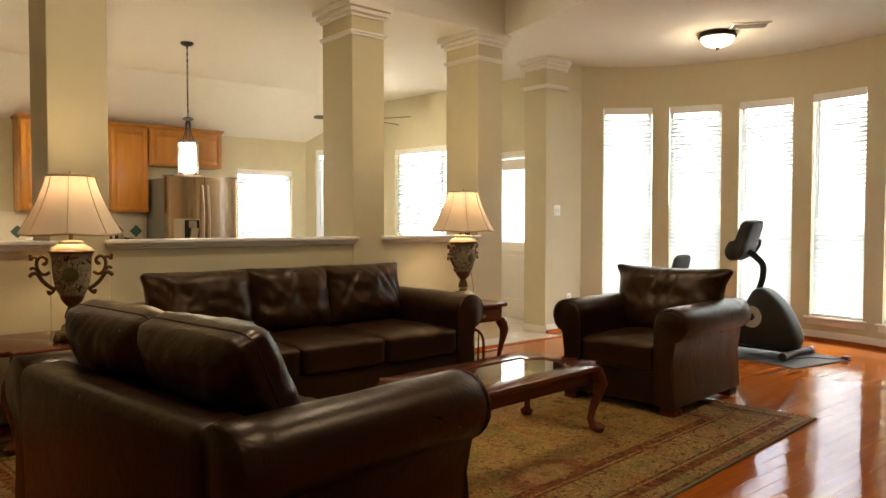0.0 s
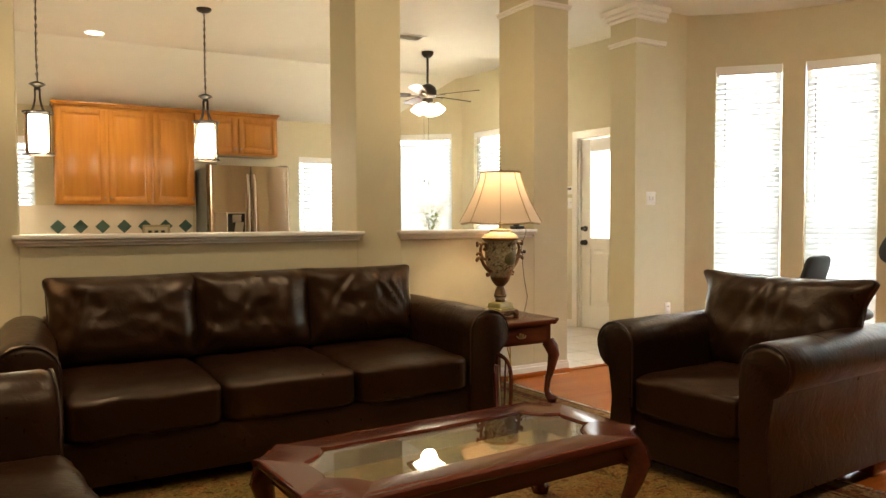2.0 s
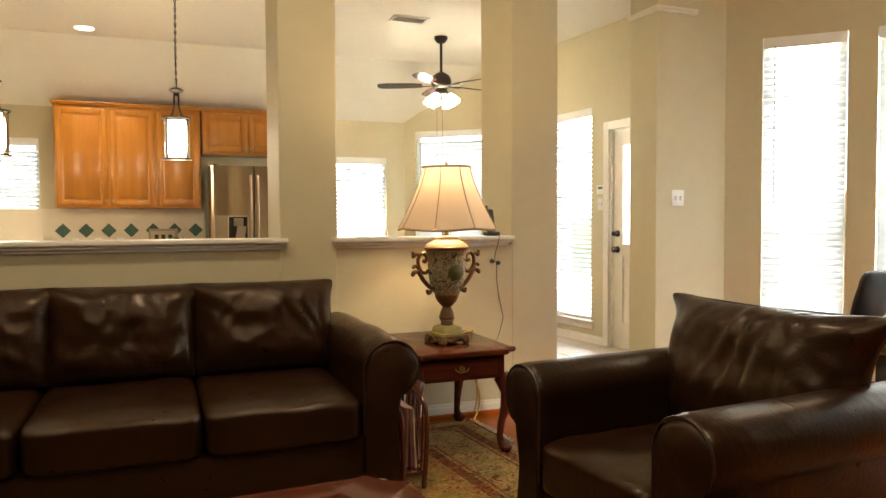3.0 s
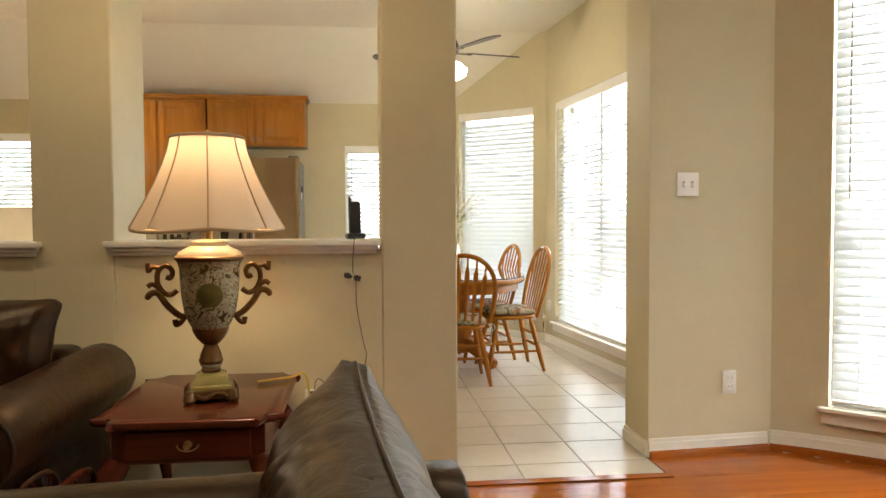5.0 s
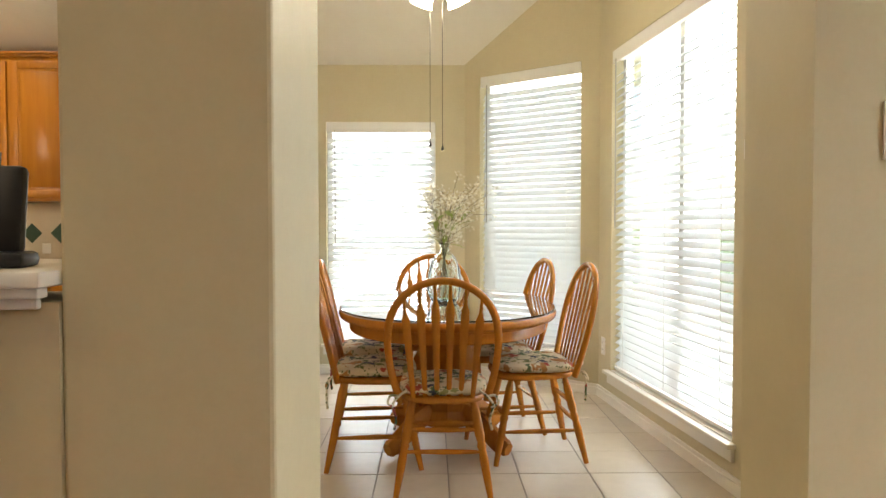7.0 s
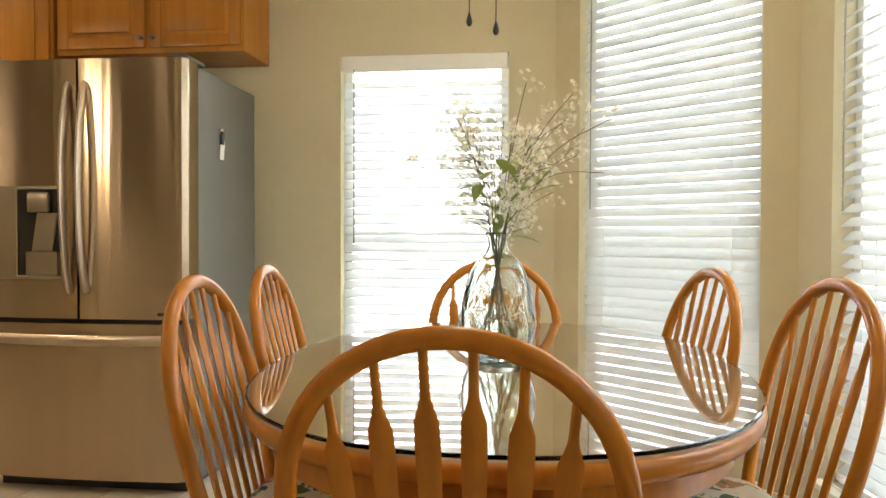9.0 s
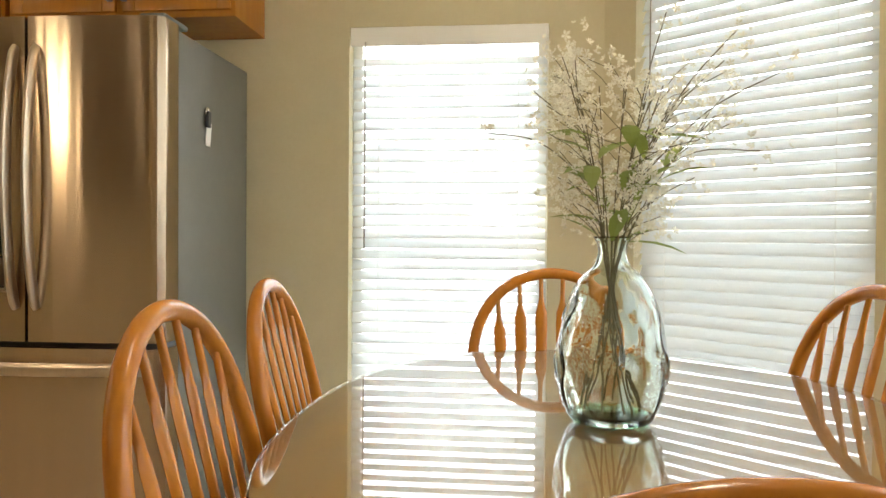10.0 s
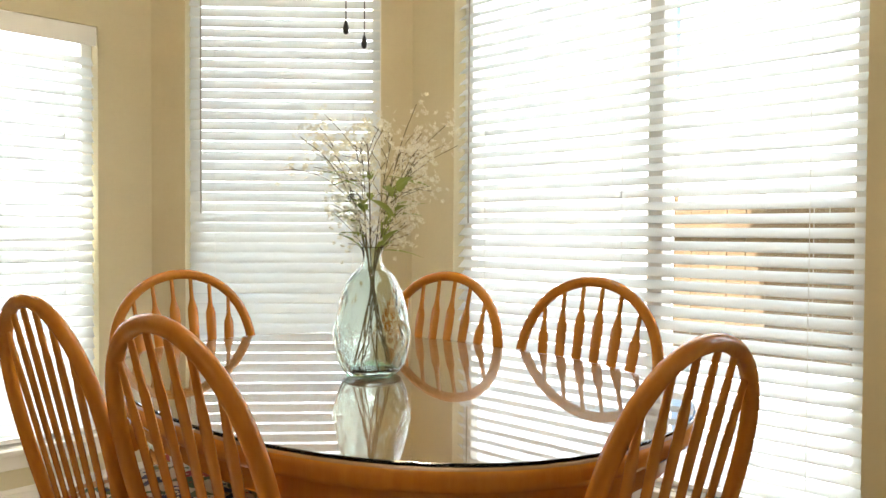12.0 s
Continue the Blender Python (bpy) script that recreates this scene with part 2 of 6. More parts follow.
def again(ob, parent, m):
    """One more object on the same mesh."""
    o = new(ob.name.split(".")[0], ob.data)
    o.parent = parent
    o.matrix_local = m
    return o


def thing(name, m, label, category, group="", kind=""):
    e = new(name)
    e.empty_display_size = 0.1
    e.matrix_world = m
    return tagged(e, label, category, group, kind)


def structure(name, bm, mat, label, category="", smooth=False):
    ob = part(name, bm, mat, smooth=smooth)
    return tagged(ob, label, category or name.split("_")[0], kind="structure")

# ---- structure ----
CEIL_Z, HIGH_Z = 3.05, 3.75
BAY_C, BAY_R = (5.40, 3.40), 2.42


def wall(name, p0, p1, z0, z1, thick, openings=(), label="smooth beige painted wall", mat=None):
    """A wall with its inner face on the line p0-p1 and the room on the left of it. openings: (u0, u1, z0, z1)."""
    p0, p1 = Vector((*p0, 0)), Vector((*p1, 0))
    length = (p1 - p0).length
    d = (p1 - p0).normalized()
    m = Matrix(((d.x, d.y, 0, p0.x), (d.y, -d.x, 0, p0.y), (0, 0, 1, 0), (0, 0, 0, 1)))
    bm = bmesh.new()
    u = 0.0
    for a, b, c, e in sorted(openings):
        if a > u:
            box(bm, u, a, 0, thick, z0, z1)
        if c > z0:
            box(bm, a, b, 0, thick, z0, c)
        if e < z1:
            box(bm, a, b, 0, thick, e, z1)
        u = b
    if u < length:
        box(bm, u, length, 0, thick, z0, z1)
    for v in bm.verts:
        v.co = m @ v.co
    structure(name, bm, mat or WALL, label, "wall")
    return m


def slope_z(y):
    return CEIL_Z if y < 9.02 else CEIL_Z - (y - 9.02) * (CEIL_Z - 2.44) / (9.74 - 9.02)


# the east side, from the angled window wall past the back door to the bay
NC1, NC2, NC3 = (5.505, 9.74), (6.40, 8.97), (6.70, 5.72)
# walls are walked with the room on the left: counter-clockwise seen from above
east_len = math.dist(NC3, NC2)


def on_east(y):
    return (y - NC3[1]) / (NC2[1] - NC3[1]) * east_len


DOOR = (on_east(6.00), on_east(6.86), 0.0, 2.06)
RWIN = (on_east(7.13), on_east(8.72), 0.22, 2.31)
m_east = wall("wall_east", NC3, NC2, 0, 3.3, 0.14, [DOOR, RWIN])
ang_len = math.dist(NC2, NC1)
AWIN = (0.145, 1.03, 0.28, 2.325)
m_ang = wall("wall_angled", NC2, NC1, 0, 3.3, 0.14, [AWIN])
# back wall from the corner to the west: u runs towards smaller x
KWIN = (5.505 - 5.275, 5.505 - 4.41, 0.24, 1.995)
SINKWIN = (5.505 - 1.45, 5.505 - 0.45, 1.00, 2.10)
m_back = wall("wall_north", NC1, (-3.2, 9.74), 0, 3.3, 0.14, [KWIN, SINKWIN])
wall("wall_west", (-3.2, 9.74), (-3.2, -3.2), 0, HIGH_Z, 0.14)
wall("wall_south", (-3.2, -3.2), (7.2, -3.2), 0, HIGH_Z, 0.14)
wall("wall_southeast", (7.2, -3.2), (6.78, 1.43), 0, HIGH_Z, 0.14)

# stub wall with the light switch
bm = bmesh.new()
prism(bm, [(6.005, 5.40), (6.80, 5.46), (6.80, 5.72), (6.005, 5.72)], 0, 3.06)
structure("wall_stub", bm, WALL, "short beige wall that ends at the opening to the breakfast nook", "wall")


def arc(bm, a0, a1, z0, z1, r0, r1, steps=6):
    pr = []
    for i in range(steps + 1):
        a = radians(a0 + (a1 - a0) * i / steps)
        c, s = math.cos(a), math.sin(a)
        pr.append([bm.verts.new((BAY_C[0] + r * c, BAY_C[1] + r * s, z)) for r, z in ((r0, z0), (r1, z0), (r1, z1), (r0, z1))])
    ring_faces(bm, pr)


BAY_WINS = [(38.2, 51.7), (20.3, 33.8), (2.5, 15.9), (-15.4, -2.2), (-33.7, -20.3)]
BAY_Z = (0.25, 2.575)
bm = bmesh.new()
a = 59.5
for a0, a1 in BAY_WINS:
    arc(bm, a, a1, 0, CEIL_Z + 0.1, BAY_R, BAY_R + 0.16)
    arc(bm, a1, a0, 0, BAY_Z[0], BAY_R, BAY_R + 0.16)
    arc(bm, a1, a0, BAY_Z[1], CEIL_Z + 0.1, BAY_R, BAY_R + 0.16)
    a = a0
arc(bm, a, -55.8, 0, CEIL_Z + 0.1, BAY_R, BAY_R + 0.16)
bmesh.ops.remove_doubles(bm, verts=bm.verts, dist=0.0004)
structure("wall_bay", bm, WALL, "curved beige bay wall with a row of tall windows", "wall", smooth=True)

# floors
bm = bmesh.new()
prism(bm, [(-3.2, -3.2), (7.2, -3.2), (6.78, 1.43), *[(BAY_C[0] + 2.45 * math.cos(radians(a_)), BAY_C[1] + 2.45 * math.sin(radians(a_))) for a_ in range(-53, 56, 6)], (6.72, 5.40), (6.005, 5.40), (6.005, 5.12), (-3.2, 5.12)], -0.12, -0.012)
structure("floor_living", bm, material("dark_subfloor", (0.16, 0.045, 0.012), 0.6), "dark joints under the glossy wooden floor", "floor")
bm = bmesh.new()
box(bm, -3.2, 7.0, 5.12, 9.9, -0.12, -0.004)
structure("floor_kitchen", bm, GROUT, "grey grout bed of the tiled floor", "floor")

# ceilings: low over the bay and kitchen, high over the living room
HEAD = [(5.0, 5.06), (4.70, 3.84), (3.55, -0.95), (3.0, -3.3)]
bm = bmesh.new()
prism(bm, [(8.1, -3.3), (8.1, 5.06), HEAD[0], HEAD[1], HEAD[2], HEAD[3]], CEIL_Z, HIGH_Z + 0.1)
structure("ceiling_bay", bm, CEIL, "flat cream ceiling over the bay", "ceiling")
bm = bmesh.new()
box(bm, -3.3, 8.1, 5.06, 9.02, CEIL_Z, HIGH_Z + 0.1)
structure("ceiling_kitchen", bm, CEIL, "flat cream ceiling of kitchen and breakfast nook", "ceiling")
bm = bmesh.new()
vs = [bm.verts.new(p) for p in ((-3.3, 9.02, CEIL_Z), (7.0, 9.02, CEIL_Z), (7.0, 9.9, slope_z(9.9)), (-3.3, 9.9, slope_z(9.9)),
                                (-3.3, 9.02, CEIL_Z + 0.2), (7.0, 9.02, CEIL_Z + 0.2), (7.0, 9.9, CEIL_Z + 0.2), (-3.3, 9.9, CEIL_Z + 0.2))]
ring_faces(bm, [vs[:4], vs[4:]])
structure("ceiling_slope", bm, CEIL, "sloping cream ceiling along the back wall", "ceiling")
bm = bmesh.new()
box(bm, -3.3, 5.2, -3.3, 5.06, HIGH_Z, HIGH_Z + 0.1)
structure("ceiling_living", bm, CEIL, "high cream ceiling of the living room", "ceiling")

# pony wall between living room and kitchen
for k, (x0, x1) in enumerate(((-3.2, 0.97), (1.33, 3.24), (3.56, 4.67))):
    bm = bmesh.new()
    box(bm, x0, x1, 5.085, 5.28, 0, 1.06)
    structure("wall_half_%d" % (k + 1), bm, WALL, "low beige half wall below a white ledge", "half wall")
    bm = bmesh.new()
    e0, e1 = x0 - (0.035 if k else 0), x1 + 0.035 if k < 2 else x1 - 0.003
    box(bm, e0, e1, 5.035, 5.32, 1.085, 1.111, 0.006)
    box(bm, e0 + 0.012, e1 - 0.012, 5.052, 5.0845, 1.068, 1.085, 0.004)
    box(bm, e0 + 0.022, e1 - 0.022, 5.068, 5.0845, 1.050, 1.068, 0.004)
    structure("trim_ledge_%d" % (k + 1), bm, TRIM, "white moulded ledge on the half wall", "ledge", smooth=True)


def column(name, x0, x1, y0, y1, trims=True, sides="lfr"):
    bm = bmesh.new()
    box(bm, x0, x1, y0, y1, 0, CEIL_Z + 0.02, 0.008)
    structure(name, bm, WALL, "square beige column from floor to ceiling", "column")
    bm = bmesh.new()
    if trims:
        for z0, z1, o in ((2.775, 2.795, 0.012), (2.795, 2.815, 0.02), (2.93, 2.96, 0.015), (2.96, 3.0, 0.04), (3.0, 3.05, 0.065)):
            box(bm, x0 - o, x1 + o, y0 - o, y1 + o, z0, z1, 0.004)
        structure("trim_" + name, bm, TRIM, "beige crown and band moulding round the column", "moulding", smooth=True)


column("column_1", 0.97, 1.33, 5.08, 5.54)
column("column_2", 3.235, 3.56, 5.08, 5.54)
column("column_3", 4.67, 5.0, 5.09, 5.55)
bm = bmesh.new()
for z0, z1, o in ((2.72, 2.74, 0.012), (2.74, 2.76, 0.02), (2.93, 2.96, 0.015), (2.96, 3.0, 0.04), (3.0, 3.049, 0.065)):
    box(bm, 6.005 - o, 6.36, 5.40 - o, 5.72 + o, z0, z1, 0.004)
structure("trim_stub", bm, TRIM, "beige crown and band moulding on the wall's end", "moulding", smooth=True)


# baseboards
def skirting(name, p0, p1, h=0.075, t=0.016, shoe=False):
    p0, p1 = Vector((*p0, 0)), Vector((*p1, 0))
    L = (p1 - p0).length
    d = (p1 - p0).normalized()
    m = Matrix(((d.x, d.y, 0, p0.x), (d.y, -d.x, 0, p0.y), (0, 0, 1, 0), (0, 0, 0, 1)))
    bm = bmesh.new()
    box(bm, 0, L, -t, -0.001, 0.0, h - 0.02)
    box(bm, 0, L, -t * 0.6, -0.001, h - 0.02, h)
    for v in bm.verts:
        v.co = m @ v.co
    board = structure(name, bm, TRIM, "white painted baseboard", "baseboard")
    if shoe:
        bm = bmesh.new()
        rings = [[bm.verts.new((x, y, z)) for y, z in ((-t, 0.0), (-t - 0.020, 0.0), (-t - 0.019, 0.014), (-t - 0.013, 0.027), (-t, 0.032))] for x in (0, L)]
        ring_faces(bm, rings)
        for v in bm.verts:
            v.co = m @ v.co
        part("shoe_moulding", bm, PLANK, board, "reddish wooden quarter-round shoe moulding", True)


skirting("baseboard_1", NC3, Vector(NC3).lerp(Vector(NC2), (DOOR[0] - 0.07) / east_len))
skirting("baseboard_2", Vector(NC3).lerp(Vector(NC2), (DOOR[1] + 0.07) / east_len), NC2)
skirting("baseboard_3", NC2, NC1)
skirting("baseboard_4", NC1, (4.05, 9.74))
skirting("baseboard_5", (3.56, 5.085), (1.33, 5.085), h=0.092, shoe=True)
skirting("baseboard_6", (4.67, 5.085), (3.56, 5.085), h=0.092, shoe=True)
skirting("baseboard_7", (5.0, 5.09), (4.67, 5.09), h=0.092, shoe=True)
skirting("baseboard_8", (5.0, 5.55), (5.0, 5.09))
skirting("baseboard_9", (6.66, 5.4494), (6.005, 5.40), h=0.092, shoe=True)
skirting("baseboard_10", (6.005, 5.40), (6.005, 5.72))
bm = bmesh.new()
arc(bm, 58.0, -55.0, 0, 0.08, BAY_R - 0.016, BAY_R - 0.001, 60)
arc(bm, 58.0, -55.0, 0.08, 0.10, BAY_R - 0.010, BAY_R - 0.001, 60)
board = structure("baseboard_bay", bm, TRIM, "white painted baseboard along the curved bay", "baseboard", smooth=True)
bm = bmesh.new()
arc(bm, 58.0, -55.0, 0, 0.018, BAY_R - 0.037, BAY_R - 0.0165, 60)
arc(bm, 58.0, -55.0, 0.018, 0.032, BAY_R - 0.030, BAY_R - 0.0165, 60)
part("shoe_moulding", bm, PLANK, board, "reddish wooden quarter-round shoe moulding", True)


# ---- windows and blinds ----
def slat_mesh(w, tilt):
    bm = bmesh.new()
    t = radians(-tilt)
    pts = []
    for k in range(5):
        s = (k / 4 - 0.5) * 0.050
        c = 0.003 * (1 - (2 * k / 4 - 1) ** 2)
        pts.append((s * math.cos(t) - c * math.sin(t), -s * math.sin(t) + c * math.cos(t)))
    rings = []
    for x in (0.0, w):
        rings.append([bm.verts.new((x, y, z)) for y, z in pts] + [bm.verts.new((x, y, z - 0.0025)) for y, z in reversed(pts)])
    ring_faces(bm, rings)
    bmesh.ops.recalc_face_normals(bm, faces=bm.faces)
    me = bpy.data.meshes.new("slat")
    bm.to_mesh(me)
    bm.free()
    me.materials.append(SLAT)
    return me


def window(k, m, w, h, depth=0.14, watts=40, wand=0.07, rail=0.5, sill=True, lights=None, tilt=46, mullion=None):
    """m: origin at the opening's lower corner on the inner face, x along the wall, y outward."""
    win = thing("window_%d" % k, m, "tall white-framed window with daylight behind it", "window", kind="structure")
    bm = bmesh.new()
    f, y0, y1 = 0.045, depth - 0.065, depth - 0.01
    box(bm, 0, f, y0, y1, 0, h, 0.004)
    box(bm, w - f, w, y0, y1, 0, h, 0.004)
    box(bm, f, w - f, y0, y1, 0, f, 0.004)
    box(bm, f, w - f, y0, y1, h - f, h, 0.004)
    part("window_frame", bm, VINYL, win, "white vinyl frame")
    spans = [(f, h - f)]
    if rail:
        bm = bmesh.new()
        zr = h * rail
        spans = [(f, zr - 0.02), (zr + 0.02, h - f)]
        box(bm, f, w - f, y0 + 0.004, y1 - 0.004, zr - 0.02, zr + 0.02, 0.004)
        part("meeting_rail", bm, VINYL, win)
    if mullion:
        bm = bmesh.new()
        box(bm, mullion - 0.030, mullion + 0.030, y0 - 0.01, y1 + 0.02, f + 0.001, h - f - 0.001, 0.004)
        part("mullion", bm, VINYL, win)
    for a, b in spans:
        bm = bmesh.new()
        box(bm, f, w - f, depth - 0.04, depth - 0.034, a, b)
        p = part("pane", bm, PANE, win)
        p.visible_shadow = False
    if sill:
        bm = bmesh.new()
        box(bm, -0.045, w + 0.045, -0.045, -0.001, -0.022, 0.0, 0.005)
        box(bm, 0.002, w - 0.002, 0.0, y0 - 0.001, -0.018, 0.003)
        box(bm, -0.03, w + 0.03, -0.018, -0.001, -0.085, -0.022, 0.004)
        part("window_sill", bm, TRIM, win, "white wooden sill with apron")
    bl = thing("window_blind_%d" % k, m @ pose(0.008, 0.045, 0), "white horizontal slat blind, lowered and half open", "blind", "window blinds")
    bw = w - 0.016
    bm = bmesh.new()
    box(bm, 0, bw, -0.035, 0.03, h - 0.062, h - 0.003, 0.004)
    box(bm, -0.004, bw + 0.004, -0.047, -0.036, h - 0.085, h - 0.002, 0.004)
    part("headrail", bm, VINYL, bl, "white valance over the headrail")
    bm = bmesh.new()
    box(bm, 0, bw, -0.025, 0.025, 0.012, 0.032, 0.004)
    part("bottom_rail", bm, VINYL, bl)
    me = slat_mesh(bw, tilt)
    n = int((h - 0.13) / 0.047)
    for i in range(n):
        o = new("slat", me)
        o.parent = bl
        o.matrix_local = pose(0, 0, 0.06 + i * 0.047, random.uniform(-0.5, 0.5), 0, 0)
    for x in (0.12, bw - 0.12) if w < 1.2 else (0.15, bw / 2, bw - 0.15):
        bm = bmesh.new()
        for yy in (-0.024, 0.024):
            tube(bm, [(x, yy, 0.03), (x, yy, h - 0.06)], 0.0013, 4)
        part("ladder_cord", bm, VINYL, bl)
    bm = bmesh.new()
    tube(bm, [(wand, -0.055, h - 0.07), (wand, -0.055, h * 0.45)], 0.0035, 6)
    part("tilt_wand", bm, WAND, bl, "thin grey tilt wand")
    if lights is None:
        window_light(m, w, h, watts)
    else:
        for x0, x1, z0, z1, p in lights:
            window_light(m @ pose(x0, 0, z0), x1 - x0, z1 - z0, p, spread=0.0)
    return win


def in_wall(m, o):
    return m @ pose(o[0], 0, o[2]), o[1] - o[0], o[3] - o[2]


k = 1
for a0, a1 in BAY_WINS:
    r = BAY_R - 0.004
    pa = Vector((BAY_C[0] + r * math.cos(radians(a0)), BAY_C[1] + r * math.sin(radians(a0)), BAY_Z[0]))
    pb = Vector((BAY_C[0] + r * math.cos(radians(a1)), BAY_C[1] + r * math.sin(radians(a1)), BAY_Z[0]))
    d = (pb - pa).normalized()
    m = Matrix(((d.x, d.y, 0, pa.x), (d.y, -d.x, 0, pa.y), (0, 0, 1, pa.z), (0, 0, 0, 1)))
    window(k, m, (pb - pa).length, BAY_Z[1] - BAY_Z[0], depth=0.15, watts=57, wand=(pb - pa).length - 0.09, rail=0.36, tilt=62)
    k += 1
m, w, h = in_wall(m_back, KWIN)
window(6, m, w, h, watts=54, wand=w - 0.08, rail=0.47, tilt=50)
m, w, h = in_wall(m_ang, AWIN)
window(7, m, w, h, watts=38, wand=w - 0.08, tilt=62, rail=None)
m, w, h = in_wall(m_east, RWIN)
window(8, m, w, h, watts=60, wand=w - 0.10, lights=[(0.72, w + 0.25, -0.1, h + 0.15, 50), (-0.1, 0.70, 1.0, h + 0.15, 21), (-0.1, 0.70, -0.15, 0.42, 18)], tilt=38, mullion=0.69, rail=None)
m, w, h = in_wall(m_back, SINKWIN)
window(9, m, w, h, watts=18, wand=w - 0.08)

# back door with a half-height pane
m, w, h = in_wall(m_east, DOOR)
door = thing("door_1", m, "white back door with a bright half-height pane, closed", "door", kind="structure")
bm = bmesh.new()
box(bm, 0.02, 0.15, 0.03, 0.075, 0.005, h - 0.02, 0.003)
box(bm, w - 0.15, w - 0.02, 0.03, 0.075, 0.005, h - 0.02, 0.003)
box(bm, 0.15, w - 0.15, 0.03, 0.075, 0.005, 0.25, 0.003)
box(bm, 0.15, w - 0.15, 0.03, 0.075, 0.86, 0.98, 0.003)
box(bm, 0.15, w - 0.15, 0.03, 0.075, 1.905, h - 0.02, 0.003)
box(bm, 0.15, w - 0.15, 0.045, 0.065, 0.25, 0.86)
part("door_leaf", bm, TRIM, door)
for a, b in ((0.19, w / 2 - 0.03), (w / 2 + 0.03, w - 0.19)):
    bm = bmesh.new()
    box(bm, a, b, 0.034, 0.046, 0.30, 0.81, 0.008)
    part("door_panel", bm, TRIM, door)
bm = bmesh.new()
box(bm, 0.15, w - 0.15, 0.05, 0.056, 0.98, 1.905)
p = part("pane", bm, see_through("frosted_door_glass", (0.9, 0.92, 0.92), 0.3, 0.8), door, "frosted white pane")
bm = bmesh.new()
for x0, x1, z0, z1 in ((-0.075, 0.0, 0, h + 0.075), (w, w + 0.075, 0, h + 0.075), (0.0, w, h, h + 0.075)):
    box(bm, x0, x1, -0.018, -0.001, z0, z1, 0.004)
box(bm, 0.001, 0.019, 0.0, 0.12, 0, h - 0.001)
box(bm, w - 0.019, w - 0.001, 0.0, 0.12, 0, h - 0.001)
part("door_casing", bm, TRIM, door)
for z, r in ((0.93, 0.028), (1.08, 0.022)):
    bm = bmesh.new()
    lathe(bm, [(0.032, 0.0), (0.032, 0.008), (0.012, 0.012), (0.012, 0.03), (r, 0.04), (r, 0.055), (r * 0.6, 0.065)], seg=14)
    part("door_knob" if r > 0.025 else "deadbolt", bm, IRON, door, "dark bronze knob", True, m=pose(w - 0.085, 0.03, z, 90, 0, 0))
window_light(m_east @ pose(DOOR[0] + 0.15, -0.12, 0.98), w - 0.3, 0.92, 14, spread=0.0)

# outside: lawn and a wooden fence
bm = bmesh.new()
box(bm, -400, 400, -400, 400, -0.5, -0.3)
structure("ground", bm, GRASS, "green lawn round the house", "lawn")
fence = thing("fence", pose(9.6, 3.0, -0.3), "weathered brown wooden board fence", "fence")
bm = bmesh.new()
box(bm, 0, 0.02, 0, 0.14, 0, 1.8, 0.003)
b0 = part("board", bm, FENCE, fence)
for i in range(1, 60):
    again(b0, fence, pose(random.uniform(-0.004, 0.004), i * 0.146, random.uniform(-0.01, 0.01)))
for z in (0.4, 1.4):
    bm = bmesh.new()
    box(bm, -0.045, -0.001, 0, 8.76, z, z + 0.09)
    part("rail", bm, FENCE, fence)

# ---- upholstery ----
def pillow(bm, sx, sy, sz, m, n=5.0, cuts=10, wrinkle=0.012, flat=0.35, seed=0.0, ear=0.0, folds=()):
    """A stuffed cushion of half sizes sx, sy, sz; thin towards its seams."""
    start = len(bm.verts)
    g = bmesh.ops.create_cube(bm, size=2)
    es = list({e for v in g["verts"] for e in v.link_edges})
    bmesh.ops.subdivide_edges(bm, edges=es, cuts=cuts, use_grid_fill=True)
    bm.verts.ensure_lookup_table()
    for v in list(bm.verts)[start:]:
        a, b, c = v.co
        k = (abs(a) ** n + abs(b) ** n + abs(c) ** n) ** (1 / n)
        a, b, c = a / k, b / k, c / k
        puff = flat + (1 - flat) * (1 - abs(a) ** 4) ** 0.7 * (1 - abs(b) ** 4) ** 0.7
        pull = ear * abs(a) ** 5 * max(0.0, b) ** 3
        p = Vector((a * sx + math.copysign(pull, a), b * sy + 0.35 * pull, c * sz * puff))
        w = noise.noise(Vector((a * 2.1 + seed, b * 2.1, c + seed))) - 0.9 * abs(noise.noise(Vector((a * 3.5 + seed, b * 2.2 + 1.5 * a, c * 2 - seed)))) + 0.35
        if c > 0:
            for fa, slope, dep, wide in folds:
                off = (a - fa - slope * b + 0.05 * math.sin(3.1 * b + 9 * fa)) / wide
                p.z += dep * (0.6 * math.exp(-(off - 1.6) ** 2) - math.exp(-off ** 2)) * max(0.0, 1 - b * b) ** 0.5 * (0.55 + 0.45 * math.sin(2.2 * b + 5 * fa + seed))
        p.z += wrinkle * w * (1 if c > 0 else -0.6)
        v.co = m @ p


def arm_profile(side, s=1.0):
    pts = [(0.0, 0.07), (0.0, 0.30), (0.0, 0.70 - 0.16 * s)]
    for i in range(13):
        a = radians(168 - i * 20)
        pts.append((0.15 + 0.15 * math.cos(a), 0.70 - 0.145 * s + 0.145 * s * math.sin(a)))
    pts += [(0.165, 0.33), (0.185, 0.18), (0.195, 0.07)]
    return [(side * u * s, z) for u, z in pts]


